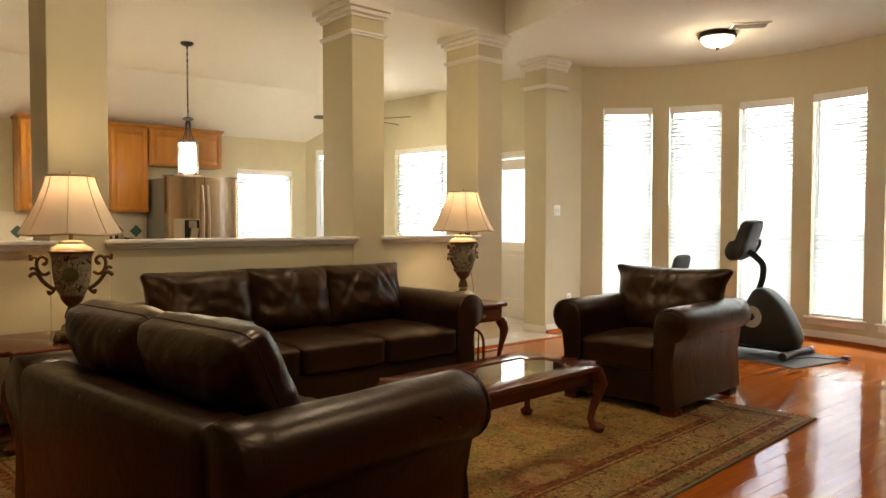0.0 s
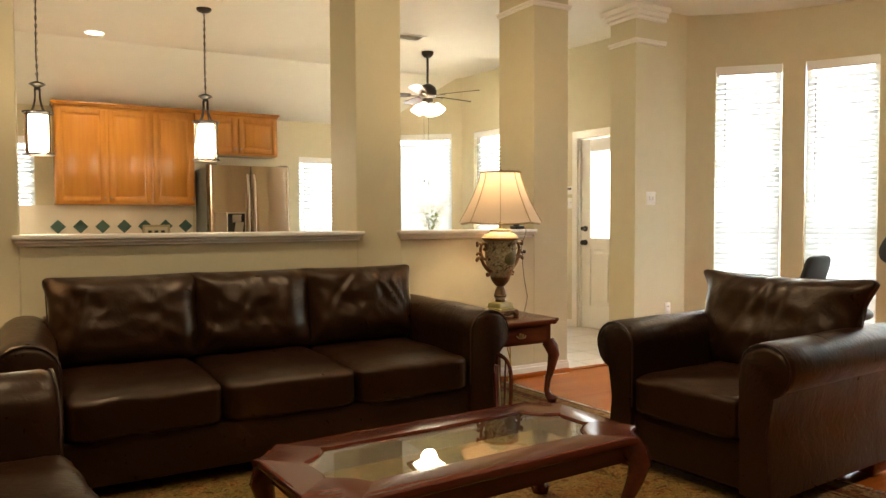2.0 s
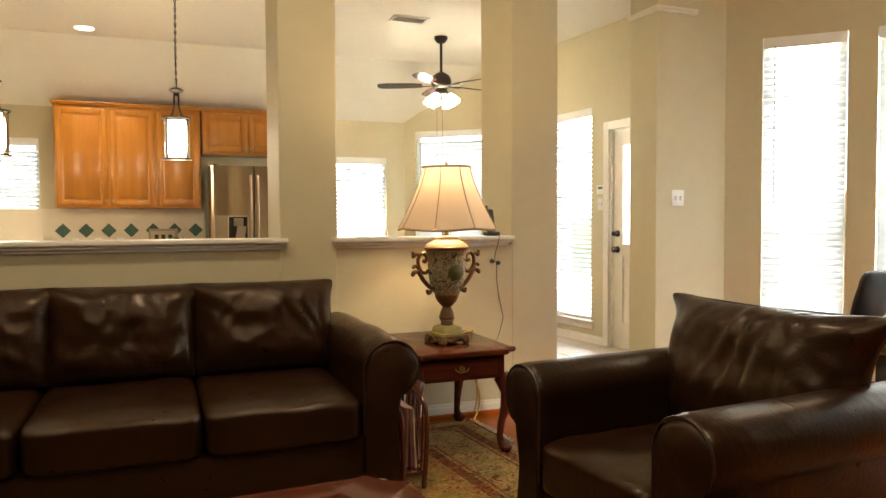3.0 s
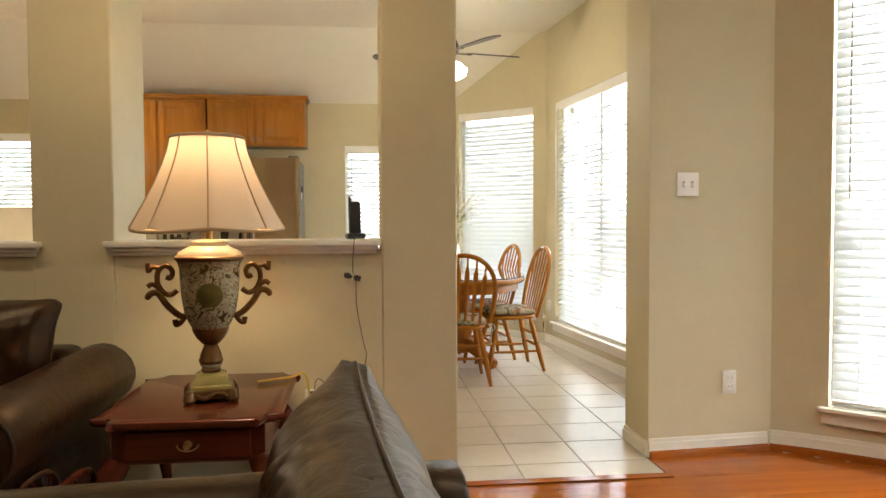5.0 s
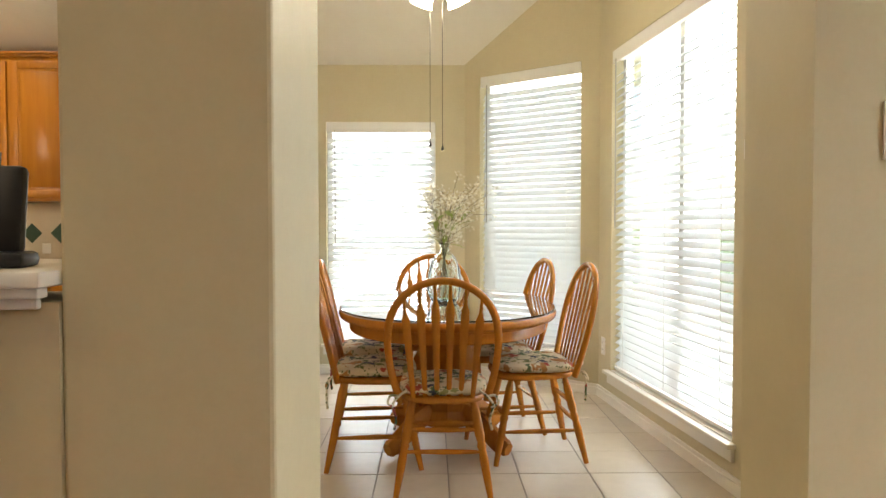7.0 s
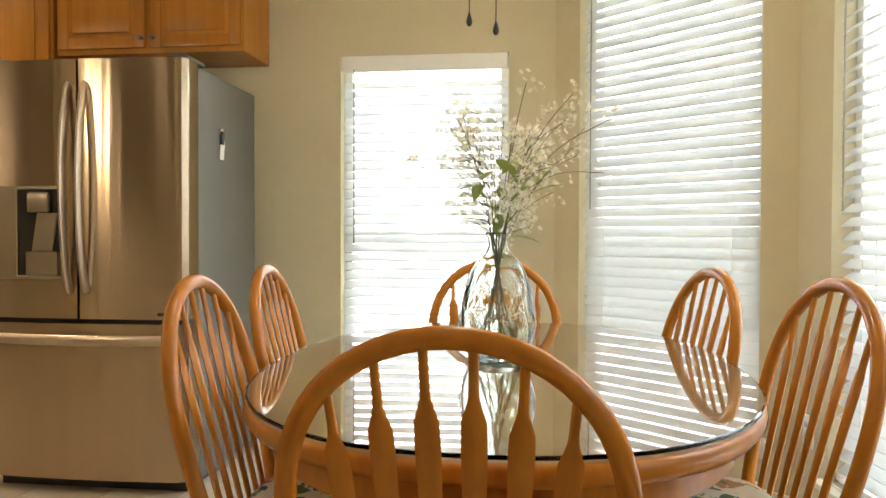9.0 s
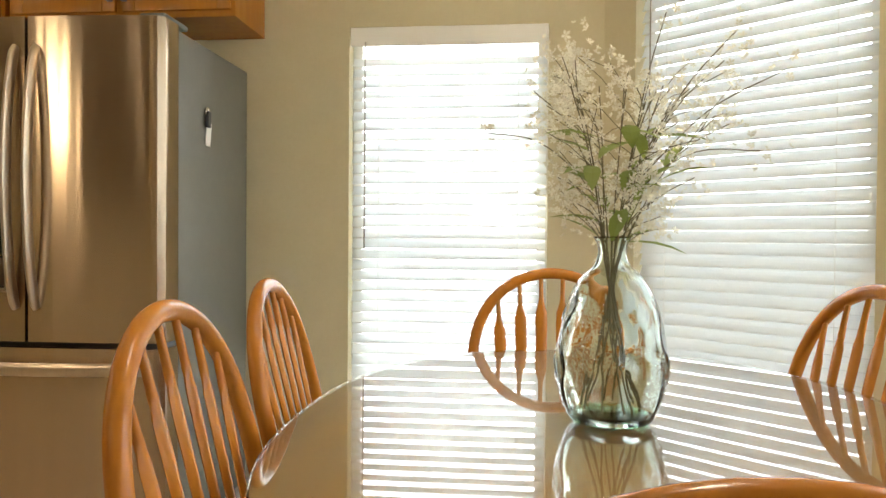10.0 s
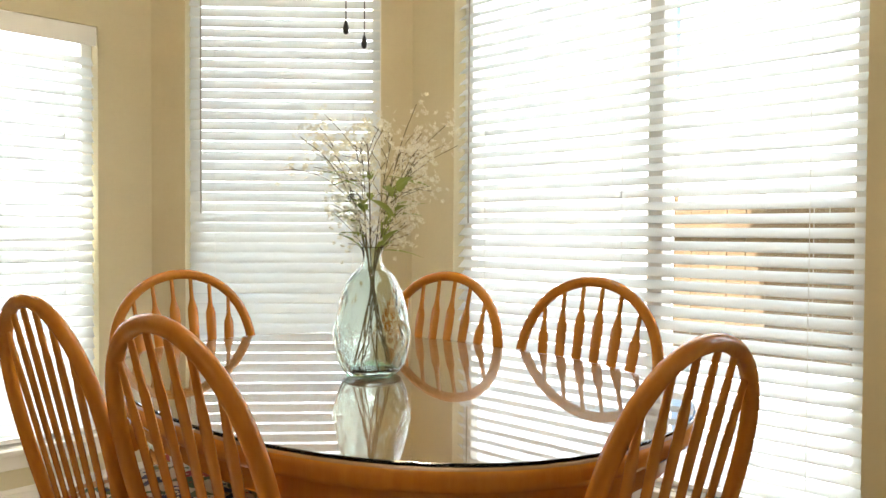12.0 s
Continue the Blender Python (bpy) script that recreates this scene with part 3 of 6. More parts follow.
def rolled_arm(bm, x, side, y0, y1, s=1.0):
    prof = arm_profile(side, s)
    cx = side * 0.12 * s
    rings = []
    steps = [(y0, 0.90), (y0 + 0.012, 0.965), (y0 + 0.04, 1.0)] + [(y0 + 0.04 + (y1 - y0 - 0.05) * i / 8, 1.0) for i in range(1, 9)] + [(y1, 0.96)]
    for y, k in steps:
        ring = []
        for u, z in prof:
            wob = 0.006 * noise.noise(Vector((u * 6 + x, y * 4, z * 5)))
            ring.append(bm.verts.new((x + cx + (u - cx) * k + wob, y, 0.36 + (z - 0.36) * (k if z > 0.1 else 1) + wob)))
        rings.append(ring)
    ring_faces(bm, rings)
    return [(x + cx + (u - cx) * 0.975, y0 + 0.008, 0.36 + (z - 0.36) * 0.975) for u, z in prof[1:-1]]


def upholstered(name, m, W, D, n, label, category, crisp=16, slim=0.14, lean=14, tall=0.23, back_z=0.70, cush_w=None, seed=0.0, top=0.66, arm_s=0.85, ear=0.03, folds=()):
    """Leather seating; faces -y, its back along y = 0."""
    t = thing(name, m, label, category, "brown leather seating")
    inner = W / 2 - 0.30 * arm_s
    bm = bmesh.new()
    box(bm, -inner - 0.10, inner + 0.10, -D + 0.05, -0.06, 0.07, 0.28, 0.02)
    part("base", bm, LEATHER, t, smooth=True)
    bm = bmesh.new()
    vs = box(bm, -inner - 0.06, inner + 0.06, -0.20, -0.002, 0.07, back_z, 0.05, 4)
    for v in vs:
        v.co.y += 0.0 if v.co.z < 0.2 else (v.co.z - 0.2) * 0.02
    part("backrest", bm, LEATHER, t, smooth=True)
    sw = 2 * inner / n
    for i in range(n):
        bm = bmesh.new()
        x = -inner + sw * (i + 0.5)
        pillow(bm, sw / 2 - 0.004, (D - 0.22) / 2, 0.105, pose(x, -(D + 0.20) / 2 + 0.0, 0.365), 13, 16, 0.011, 0.80, seed + i * 3.1)
        part("seat_cushion", bm, LEATHER, t, smooth=True, angle=80)
    for i in range(n):
        cw = (cush_w[i] if cush_w else sw)
        bm = bmesh.new()
        x = -sum(cush_w) / 2 + sum(cush_w[:i]) + cw / 2 if cush_w else -inner + sw * (i + 0.5)
        mm = pose(x, -0.285, top, 90 - lean, 0, 0)
        pillow(bm, cw / 2 + 0.008, tall, 0.13, mm, crisp, 40, 0.016, slim, seed + 11 + i * 2.3, ear, folds[i % len(folds)] if folds else ())
        back = part("back_cushion", bm, LEATHER, t, smooth=True, angle=80)
        bm = bmesh.new()
        hw, hh = cw / 2 + 0.006, tall
        pts = []
        for j in range(33):
            a = math.pi * (-0.15 + 1.3 * j / 32)
            c, s = math.cos(a), math.sin(a)
            u, v = math.copysign(abs(c) ** (2 / crisp), c), math.copysign(abs(s) ** (2 / crisp), s)
            pull = ear * abs(u) ** 5 * max(0.0, v) ** 3
            pts.append((hw * u + math.copysign(pull, u), hh * v + 0.35 * pull, 0.0))
        tube(bm, [mm @ Vector(p) for p in pts], 0.0036, 6)
        part("piping", bm, PIPING, back, smooth=True)
    for side in (-1, 1):
        bm = bmesh.new()
        path = rolled_arm(bm, side * inner, side, -D + 0.02, -0.01, arm_s)
        arm = part("armrest", bm, LEATHER, t, smooth=True, angle=60)
        bm = bmesh.new()
        tube(bm, [Vector(p) for p in path], 0.0045, 6)
        part("piping", bm, PIPING, arm, smooth=True)
        for yy in (-D * 0.62, -D * 0.34):
            bm = bmesh.new()
            tube(bm, [Vector((p[0], yy, p[2] + 0.004)) for p in path[2:12]], 0.0032, 6)
            part("seam", bm, PIPING, arm, smooth=True)
    for sx in (-1, 1):
        for y in (-D + 0.10, -0.10):
            bm = bmesh.new()
            box(bm, sx * (inner + 0.085) - 0.05, sx * (inner + 0.085) + 0.05, y - 0.06, y + 0.06, 0.012, 0.075, 0.006)
            part("foot", bm, MAHOGANY, t, "dark wooden block foot")
    return t


upholstered("sofa", pose(2.44, 5.02, 0), 2.44, 1.09, 3, "long dark brown leather sofa with three loose back cushions", "sofa",
            cush_w=[0.69, 0.62, 0.66], tall=0.225, top=0.675, seed=1.0, ear=0.04,
            folds=[((-0.72, 0.30, 0.013, 0.05), (-0.45, 0.45, 0.008, 0.06), (0.40, -0.30, 0.007, 0.06), (0.80, -0.12, 0.009, 0.04)),
                   ((-0.82, 0.10, 0.008, 0.04), (-0.30, 0.35, 0.006, 0.07), (0.55, -0.45, 0.008, 0.05)),
                   ((-0.60, 0.50, 0.008, 0.06), (0.10, 0.55, 0.008, 0.05), (0.42, -0.50, 0.012, 0.05), (0.66, -0.28, 0.014, 0.045), (0.86, -0.10, 0.011, 0.035))])
upholstered("loveseat", pose(0.528, 2.545, 0, 0, 0, 97.5), 1.72, 1.03, 2, "two-seat dark brown leather loveseat with plump back cushions", "sofa", crisp=9, slim=0.36, lean=24, tall=0.228, back_z=0.68, top=0.695, seed=5.0, ear=0.02,
            folds=[((-0.70, 0.22, 0.012, 0.05), (0.25, -0.35, 0.008, 0.06), (0.74, -0.20, 0.012, 0.04)),
                   ((-0.78, 0.16, 0.010, 0.05), (-0.20, 0.40, 0.008, 0.07), (0.60, -0.32, 0.012, 0.05), (0.85, -0.10, 0.012, 0.04))])
upholstered("armchair", pose(4.82, 2.97, 0, 0, 0, -85.5), 1.00, 1.02, 1, "dark brown leather armchair with one large back cushion", "armchair",
            lean=15, tall=0.245, back_z=0.65, seed=9.0, cush_w=[0.765], top=0.655, arm_s=0.74, ear=0.085, folds=[((-0.62, 0.16, 0.013, 0.045), (-0.34, 0.22, 0.016, 0.05), (-0.10, 0.26, 0.012, 0.05), (0.18, 0.05, 0.010, 0.05), (0.42, -0.20, 0.014, 0.05), (0.70, -0.14, 0.012, 0.04))])


# ---- mahogany tables ----
def cabriole(bm, x, y, h, dx, dy, s=1.0):
    """A bowed leg with a claw foot at the corner (x, y), bowing outward along (dx, dy)."""
    pts = [(0, h, 0.040), (0.022, h * 0.90, 0.042), (0.034, h * 0.78, 0.036), (0.022, h * 0.58, 0.026), (0.004, h * 0.38, 0.019),
           (-0.004, h * 0.20, 0.017), (0.008, h * 0.10, 0.022), (0.022, h * 0.055, 0.032), (0.026, 0.028, 0.036), (0.024, 0.001, 0.024)]
    tube(bm, [(x + dx * o * s, y + dy * o * s, z) for o, z, r in pts], [r * s for o, z, r in pts], 10)


def scalloped(L, Wd, r=0.07):
    """A table outline with scooped, shaped corners."""
    out = []
    for cx, cy, a0 in ((1, 1, 0), (-1, 1, 90), (-1, -1, 180), (1, -1, 270)):
        X, Y = cx * L / 2, cy * Wd / 2
        arm = [(0.0, -1.55), (0.012, -1.25), (-0.03, -1.0), (-0.055, -0.75)]
        if cx * cy > 0:
            seq = [(1, b, a) for a, b in arm] + [(0, b, a) for a, b in reversed(arm)]
        else:
            seq = [(0, b, a) for a, b in arm] + [(1, b, a) for a, b in reversed(arm)]
        for flag, b, a in seq:
            if flag:
                out.append((X + cx * a, Y + cy * b * r))
            else:
                out.append((X + cx * b * r, Y + cy * a))
    return out


def shaped_top(bm, L, Wd, z0, z1, r=0.07):
    base = scalloped(L, Wd, r)
    rings = []
    for k, z in ((0.965, z0), (0.99, z0 + (z1 - z0) * 0.25), (1.0, z0 + (z1 - z0) * 0.55), (0.993, z1 - 0.003), (0.975, z1)):
        rings.append([bm.verts.new((x * k if abs(k - 1) < 1e-6 else x - math.copysign((1 - k) * L * 0.5, x), y - math.copysign((1 - k) * L * 0.5, y), z)) for x, y in base])
    ring_faces(bm, rings)


ct = thing("coffee_table", pose(2.665, 2.845, 0.012, 0, 0, 3.0), "mahogany coffee table with glass inlay and claw feet", "coffee table")
bm = bmesh.new()
outer = scalloped(1.32, 0.62, 0.08)
hole = []
N = len(outer)
for x, y in outer:
    hole.append((x - math.copysign(0.125, x), y - math.copysign(0.125, y)))
rings = []
for k, z in ((0.012, 0.362), (0.003, 0.370), (0.0, 0.382), (0.004, 0.392), (0.014, 0.396)):
    rings.append([bm.verts.new((x - math.copysign(k, x), y - math.copysign(k, y), z)) for x, y in outer])
rings.append([bm.verts.new((x, y, 0.396)) for x, y in hole])
rings.append([bm.verts.new((x - math.copysign(0.006, x), y - math.copysign(0.006, y), 0.390)) for x, y in hole])
rings.append([bm.verts.new((x - math.copysign(0.006, x), y - math.copysign(0.006, y), 0.362)) for x, y in hole])
rings.append(rings[0])
ring_faces(bm, rings, True, False, False)
part("tabletop", bm, MAHOGANY, ct, smooth=True, angle=35)
bm = bmesh.new()
prism(bm, [(x - math.copysign(0.009, x), y - math.copysign(0.009, y)) for x, y in hole], 0.380, 0.389)
p = part("glass_inlay", bm, TABLE_GLASS, ct, "clear bevelled glass inlay")
p.visible_shadow = False
bm = bmesh.new()
for x0, x1, y0, y1 in ((-0.59, 0.59, -0.255, -0.23), (-0.59, 0.59, 0.23, 0.255), (-0.59, -0.565, -0.23, 0.23), (0.565, 0.59, -0.23, 0.23)):
    box(bm, x0, x1, y0, y1, 0.285, 0.362, 0.003)
part("apron", bm, MAHOGANY, ct)
for sx in (-1, 1):
    for sy in (-1, 1):
        bm = bmesh.new()
        cabriole(bm, sx * 0.575, sy * 0.24, 0.362, sx, sy, 1.15)
        part("leg", bm, MAHOGANY, ct, smooth=True, angle=70)


def end_table(m, label):
    t = thing("end_table", m, label, "side table", "mahogany end tables")
    bm = bmesh.new()
    shaped_top(bm, 0.60, 0.74, 0.512, 0.540, 0.05)
    part("tabletop", bm, MAHOGANY, t, smooth=True, angle=35)
    bm = bmesh.new()
    box(bm, -0.245, 0.245, -0.31, 0.31, 0.385, 0.512, 0.004)
    part("apron", bm, MAHOGANY, t)
    bm = bmesh.new()
    box(bm, -0.20, 0.20, -0.321, -0.3105, 0.402, 0.495, 0.004)
    d = part("drawer", bm, MAHOGANY, t)
    bm = bmesh.new()
    lathe(bm, [(0.014, 0), (0.014, 0.003), (0.006, 0.006), (0.006, 0.014), (0.012, 0.02), (0.008, 0.026)], seg=12)
    tube(bm, smooth_path([(-0.035, 0, 0.006), (-0.025, -0.012, 0.012), (0, -0.018, 0.014), (0.025, -0.012, 0.012), (0.035, 0, 0.006)], 4), 0.003, 6)
    part("drawer_pull", bm, BRASS, d, "aged brass pull", True, m=pose(0, -0.321, 0.45, 90, 0, 0))
    for sx in (-1, 1):
        for sy in (-1, 1):
            bm = bmesh.new()
            cabriole(bm, sx * 0.228, sy * 0.295, 0.395, sx * 0.8, sy * 0.8, 1.05)
            part("leg", bm, MAHOGANY, t, smooth=True, angle=70)
    return t


end_table(pose(4.015, 4.665, 0.012), "mahogany end table with a drawer and claw feet under a lamp")
end_table(pose(0.86, 4.665, 0.012), "mahogany end table in the corner between the leather sofas")


# ---- urn lamps ----
def porcelain():
    m = material("painted_porcelain", (0.55, 0.52, 0.38), 0.22)
    n, l = m.node_tree.nodes, m.node_tree.links
    b = n["Principled BSDF"]
    tc = n.new("ShaderNodeTexCoord")
    tx = n.new("ShaderNodeTexNoise")
    tx.inputs["Scale"].default_value = 34
    tx.inputs["Detail"].default_value = 3
    tx.inputs["Distortion"].default_value = 1.6
    ramp = n.new("ShaderNodeValToRGB")
    e = ramp.color_ramp.elements
    e[0].position, e[0].color = 0.38, (0.07, 0.055, 0.02, 1)
    e[1].position, e[1].color = 0.46, (0.33, 0.30, 0.19, 1)
    for pos, col in ((0.53, (0.40, 0.37, 0.25, 1)), (0.585, (0.16, 0.085, 0.03, 1)), (0.64, (0.34, 0.31, 0.20, 1))):
        q = e.new(pos)
        q.color = col
    l.new(tc.outputs["Object"], tx.inputs["Vector"])
    l.new(tx.outputs["Fac"], ramp.inputs[0])
    l.new(ramp.outputs[0], b.inputs["Base Color"])
    return m


PORCELAIN = porcelain()
MEDALLION = material("green_gold_medallion", (0.055, 0.07, 0.018), 0.3, grain=((70, 70, 70), (0.22, 0.15, 0.04), 0.7, 4))
ONYX = material("yellow_green_onyx", (0.42, 0.38, 0.14), 0.25, grain=((30, 30, 30), (0.28, 0.22, 0.07), 0.8, 4))
PEARL = material("pearly_cream_porcelain", (0.46, 0.43, 0.32), 0.22, grain=((20, 20, 20), (0.32, 0.30, 0.19), 0.8, 4))


def urn_lamp(m, label, watts):
    t = thing("table_lamp", m @ Matrix.Scale(0.985, 4), label, "lamp", "urn table lamps")
    bm = bmesh.new()
    box(bm, -0.082, 0.082, -0.082, 0.082, 0.012, 0.045, 0.008)
    for sx in (-1, 1):
        for sy in (-1, 1):
            lathe(bm, [(0.016, 0.0), (0.024, 0.012), (0.020, 0.032), (0.012, 0.046)], sx * 0.074, sy * 0.074, 0, 10)
        tube(bm, smooth_path([(sx * 0.08, -0.06, 0.03), (sx * 0.088, -0.02, 0.018), (sx * 0.088, 0.02, 0.04), (sx * 0.08, 0.06, 0.02)], 4), 0.008, 6)
        tube(bm, smooth_path([(-0.06, sx * 0.08, 0.03), (-0.02, sx * 0.088, 0.018), (0.02, sx * 0.088, 0.04), (0.06, sx * 0.08, 0.02)], 4), 0.008, 6)
    part("base", bm, GOLD, t, "ornate antique gold base", True)
    bm = bmesh.new()
    lathe(bm, [(0.098, 0.045), (0.098, 0.055), (0.085, 0.06), (0.080, 0.085), (0.066, 0.094), (0.050, 0.098)], seg=4)
    part("plinth", bm, ONYX, t, "yellow-green square plinth", True, m=pose(0, 0, 0, 0, 0, 45))
    bm = bmesh.new()
    lathe(bm, [(0.032, 0.098), (0.036, 0.108), (0.030, 0.118)], seg=20)
    lathe(bm, [(0.040, 0.130), (0.044, 0.140), (0.040, 0.150), (0.036, 0.168), (0.028, 0.186), (0.024, 0.20)], seg=20)
    part("stem", bm, GOLD, t, "", True)
    bm = bmesh.new()
    lathe(bm, [(0.030, 0.116), (0.038, 0.122), (0.040, 0.131)], seg=20)
    part("collar", bm, PEARL, t, "", True)
    bm = bmesh.new()
    lathe(bm, [(0.024, 0.198), (0.034, 0.206), (0.052, 0.226), (0.064, 0.250), (0.066, 0.262)], seg=24)
    part("cup", bm, GOLD, t, "", True)
    bm = bmesh.new()
    lathe(bm, [(0.062, 0.258), (0.078, 0.285), (0.092, 0.325), (0.100, 0.375), (0.104, 0.43), (0.106, 0.48), (0.112, 0.50), (0.116, 0.508)], seg=32)
    body = part("urn", bm, PORCELAIN, t, "cream porcelain urn painted with flowers", True)
    for sgn in (-1, 1):
        bm = bmesh.new()
        lathe(bm, [(0.0008, 0.0075), (0.030, 0.0055), (0.045, -0.001), (0.049, -0.012)], seg=20, cap0=False)
        part("medallion", bm, MEDALLION, body, "round green and gold medallion", True, m=pose(0, sgn * 0.0995, 0.385, -97 * sgn, 0, 0))
    bm = bmesh.new()
    lathe(bm, [(0.116, 0.506), (0.123, 0.512), (0.123, 0.520), (0.116, 0.525)], seg=32)
    part("rim", bm, GOLD, t, "", True)
    bm = bmesh.new()
    lathe(bm, [(0.115, 0.524), (0.108, 0.538), (0.080, 0.552), (0.068, 0.560), (0.066, 0.574), (0.040, 0.580), (0.016, 0.584)], seg=32)
    part("lid", bm, PEARL, t, "", True)
    bm = bmesh.new()
    lathe(bm, [(0.013, 0.582), (0.013, 0.66), (0.018, 0.665), (0.018, 0.70), (0.008, 0.71), (0.004, 0.955), (0.010, 0.96), (0.010, 0.97), (0.003, 0.98)], seg=12)
    part("rod", bm, BRASS, t, "brass rod", True)
    for s in (-1, 1):
        bm = bmesh.new()
        tube(bm, smooth_path([(s * 0.088, 0, 0.30), (s * 0.115, 0, 0.315), (s * 0.150, 0, 0.350), (s * 0.178, 0, 0.392), (s * 0.205, 0, 0.388), (s * 0.215, 0, 0.370)], 5), [0.008] + [0.012] * 20 + [0.012] * 3 + [0.009, 0.008], 8)
        tube(bm, smooth_path([(s * 0.112, 0, 0.40), (s * 0.135, 0, 0.385), (s * 0.160, 0, 0.395), (s * 0.178, 0, 0.430), (s * 0.175, 0, 0.470), (s * 0.150, 0, 0.490), (s * 0.128, 0, 0.470), (s * 0.135, 0, 0.445), (s * 0.150, 0, 0.450)], 5), 0.010, 8)
        tube(bm, smooth_path([(s * 0.170, 0, 0.48), (s * 0.195, 0, 0.485), (s * 0.208, 0, 0.470), (s * 0.210, 0, 0.50)], 4), 0.009, 8)
        tube(bm, smooth_path([(s * 0.085, 0, 0.31), (s * 0.100, 0, 0.285), (s * 0.118, 0, 0.275), (s * 0.122, 0, 0.295)], 4), 0.010, 8)
        tube(bm, smooth_path([(s * 0.165, 0, 0.40), (s * 0.195, 0, 0.425), (s * 0.212, 0, 0.415)], 4), 0.009, 8)
        part("handle", bm, GOLD, t, "scrolled antique gold handle", True)
    # bell shade with eight panels
    bm = bmesh.new()
    seg = 48
    rings = []
    for k in range(11):
        q = k / 10
        r = 0.128 + (0.268 - 0.128) * (q ** 1.35)
        ring = []
        for i in range(seg):
            a = 2 * math.pi * i / seg
            rib = abs(math.sin(4 * a))
            rr = r * (1 - 0.035 * rib * (0.35 + q * 0.65))
            ring.append(bm.verts.new((rr * math.cos(a), rr * math.sin(a), 0.95 - 0.325 * q - 0.012 * rib * q)))
        rings.append(ring)
    ring_faces(bm, rings, True, False, False)
    sh = part("shade", bm, SHADE, t, "cream fabric bell shade, lit", True, 60)
    bm = bmesh.new()
    for k in range(8):
        a = math.pi * k / 4
        tube(bm, [((0.130 + 0.140 * ((j / 8) ** 1.35)) * math.cos(a), (0.130 + 0.140 * ((j / 8) ** 1.35)) * math.sin(a), 0.95 - 0.325 * j / 8) for j in range(9)], 0.0028, 5)
    part("rib", bm, BRAID, sh, "tan braid over the ribs", True)
    for r, z, tr in ((0.129, 0.95, 0.006), (0.266, 0.622, 0.006)):
        bm = bmesh.new()
        tube(bm, [(r * (1 - 0.03 * abs(math.sin(math.pi * i / 12)) * (r > 0.2)) * math.cos(2 * math.pi * i / 48), r * (1 - 0.03 * abs(math.sin(math.pi * i / 12)) * (r > 0.2)) * math.sin(2 * math.pi * i / 48), z - (0.010 * abs(math.sin(math.pi * i / 12)) if r > 0.2 else 0)) for i in range(49)], tr, 6)
        part("braid", bm, BRAID, sh, "", True)
    o = m.translation
    bulb(o.x, o.y, o.z + 0.885, watts, (1.0, 0.74, 0.45), 0.05)
    return t


urn_lamp(pose(4.04, 4.605, 0.552, 0, 0, 11), "urn table lamp with cream bell shade, switched on", 12.5)
urn_lamp(pose(0.965, 4.545, 0.552, 0, 0, -18), "urn table lamp with cream bell shade, glowing in the corner", 10)


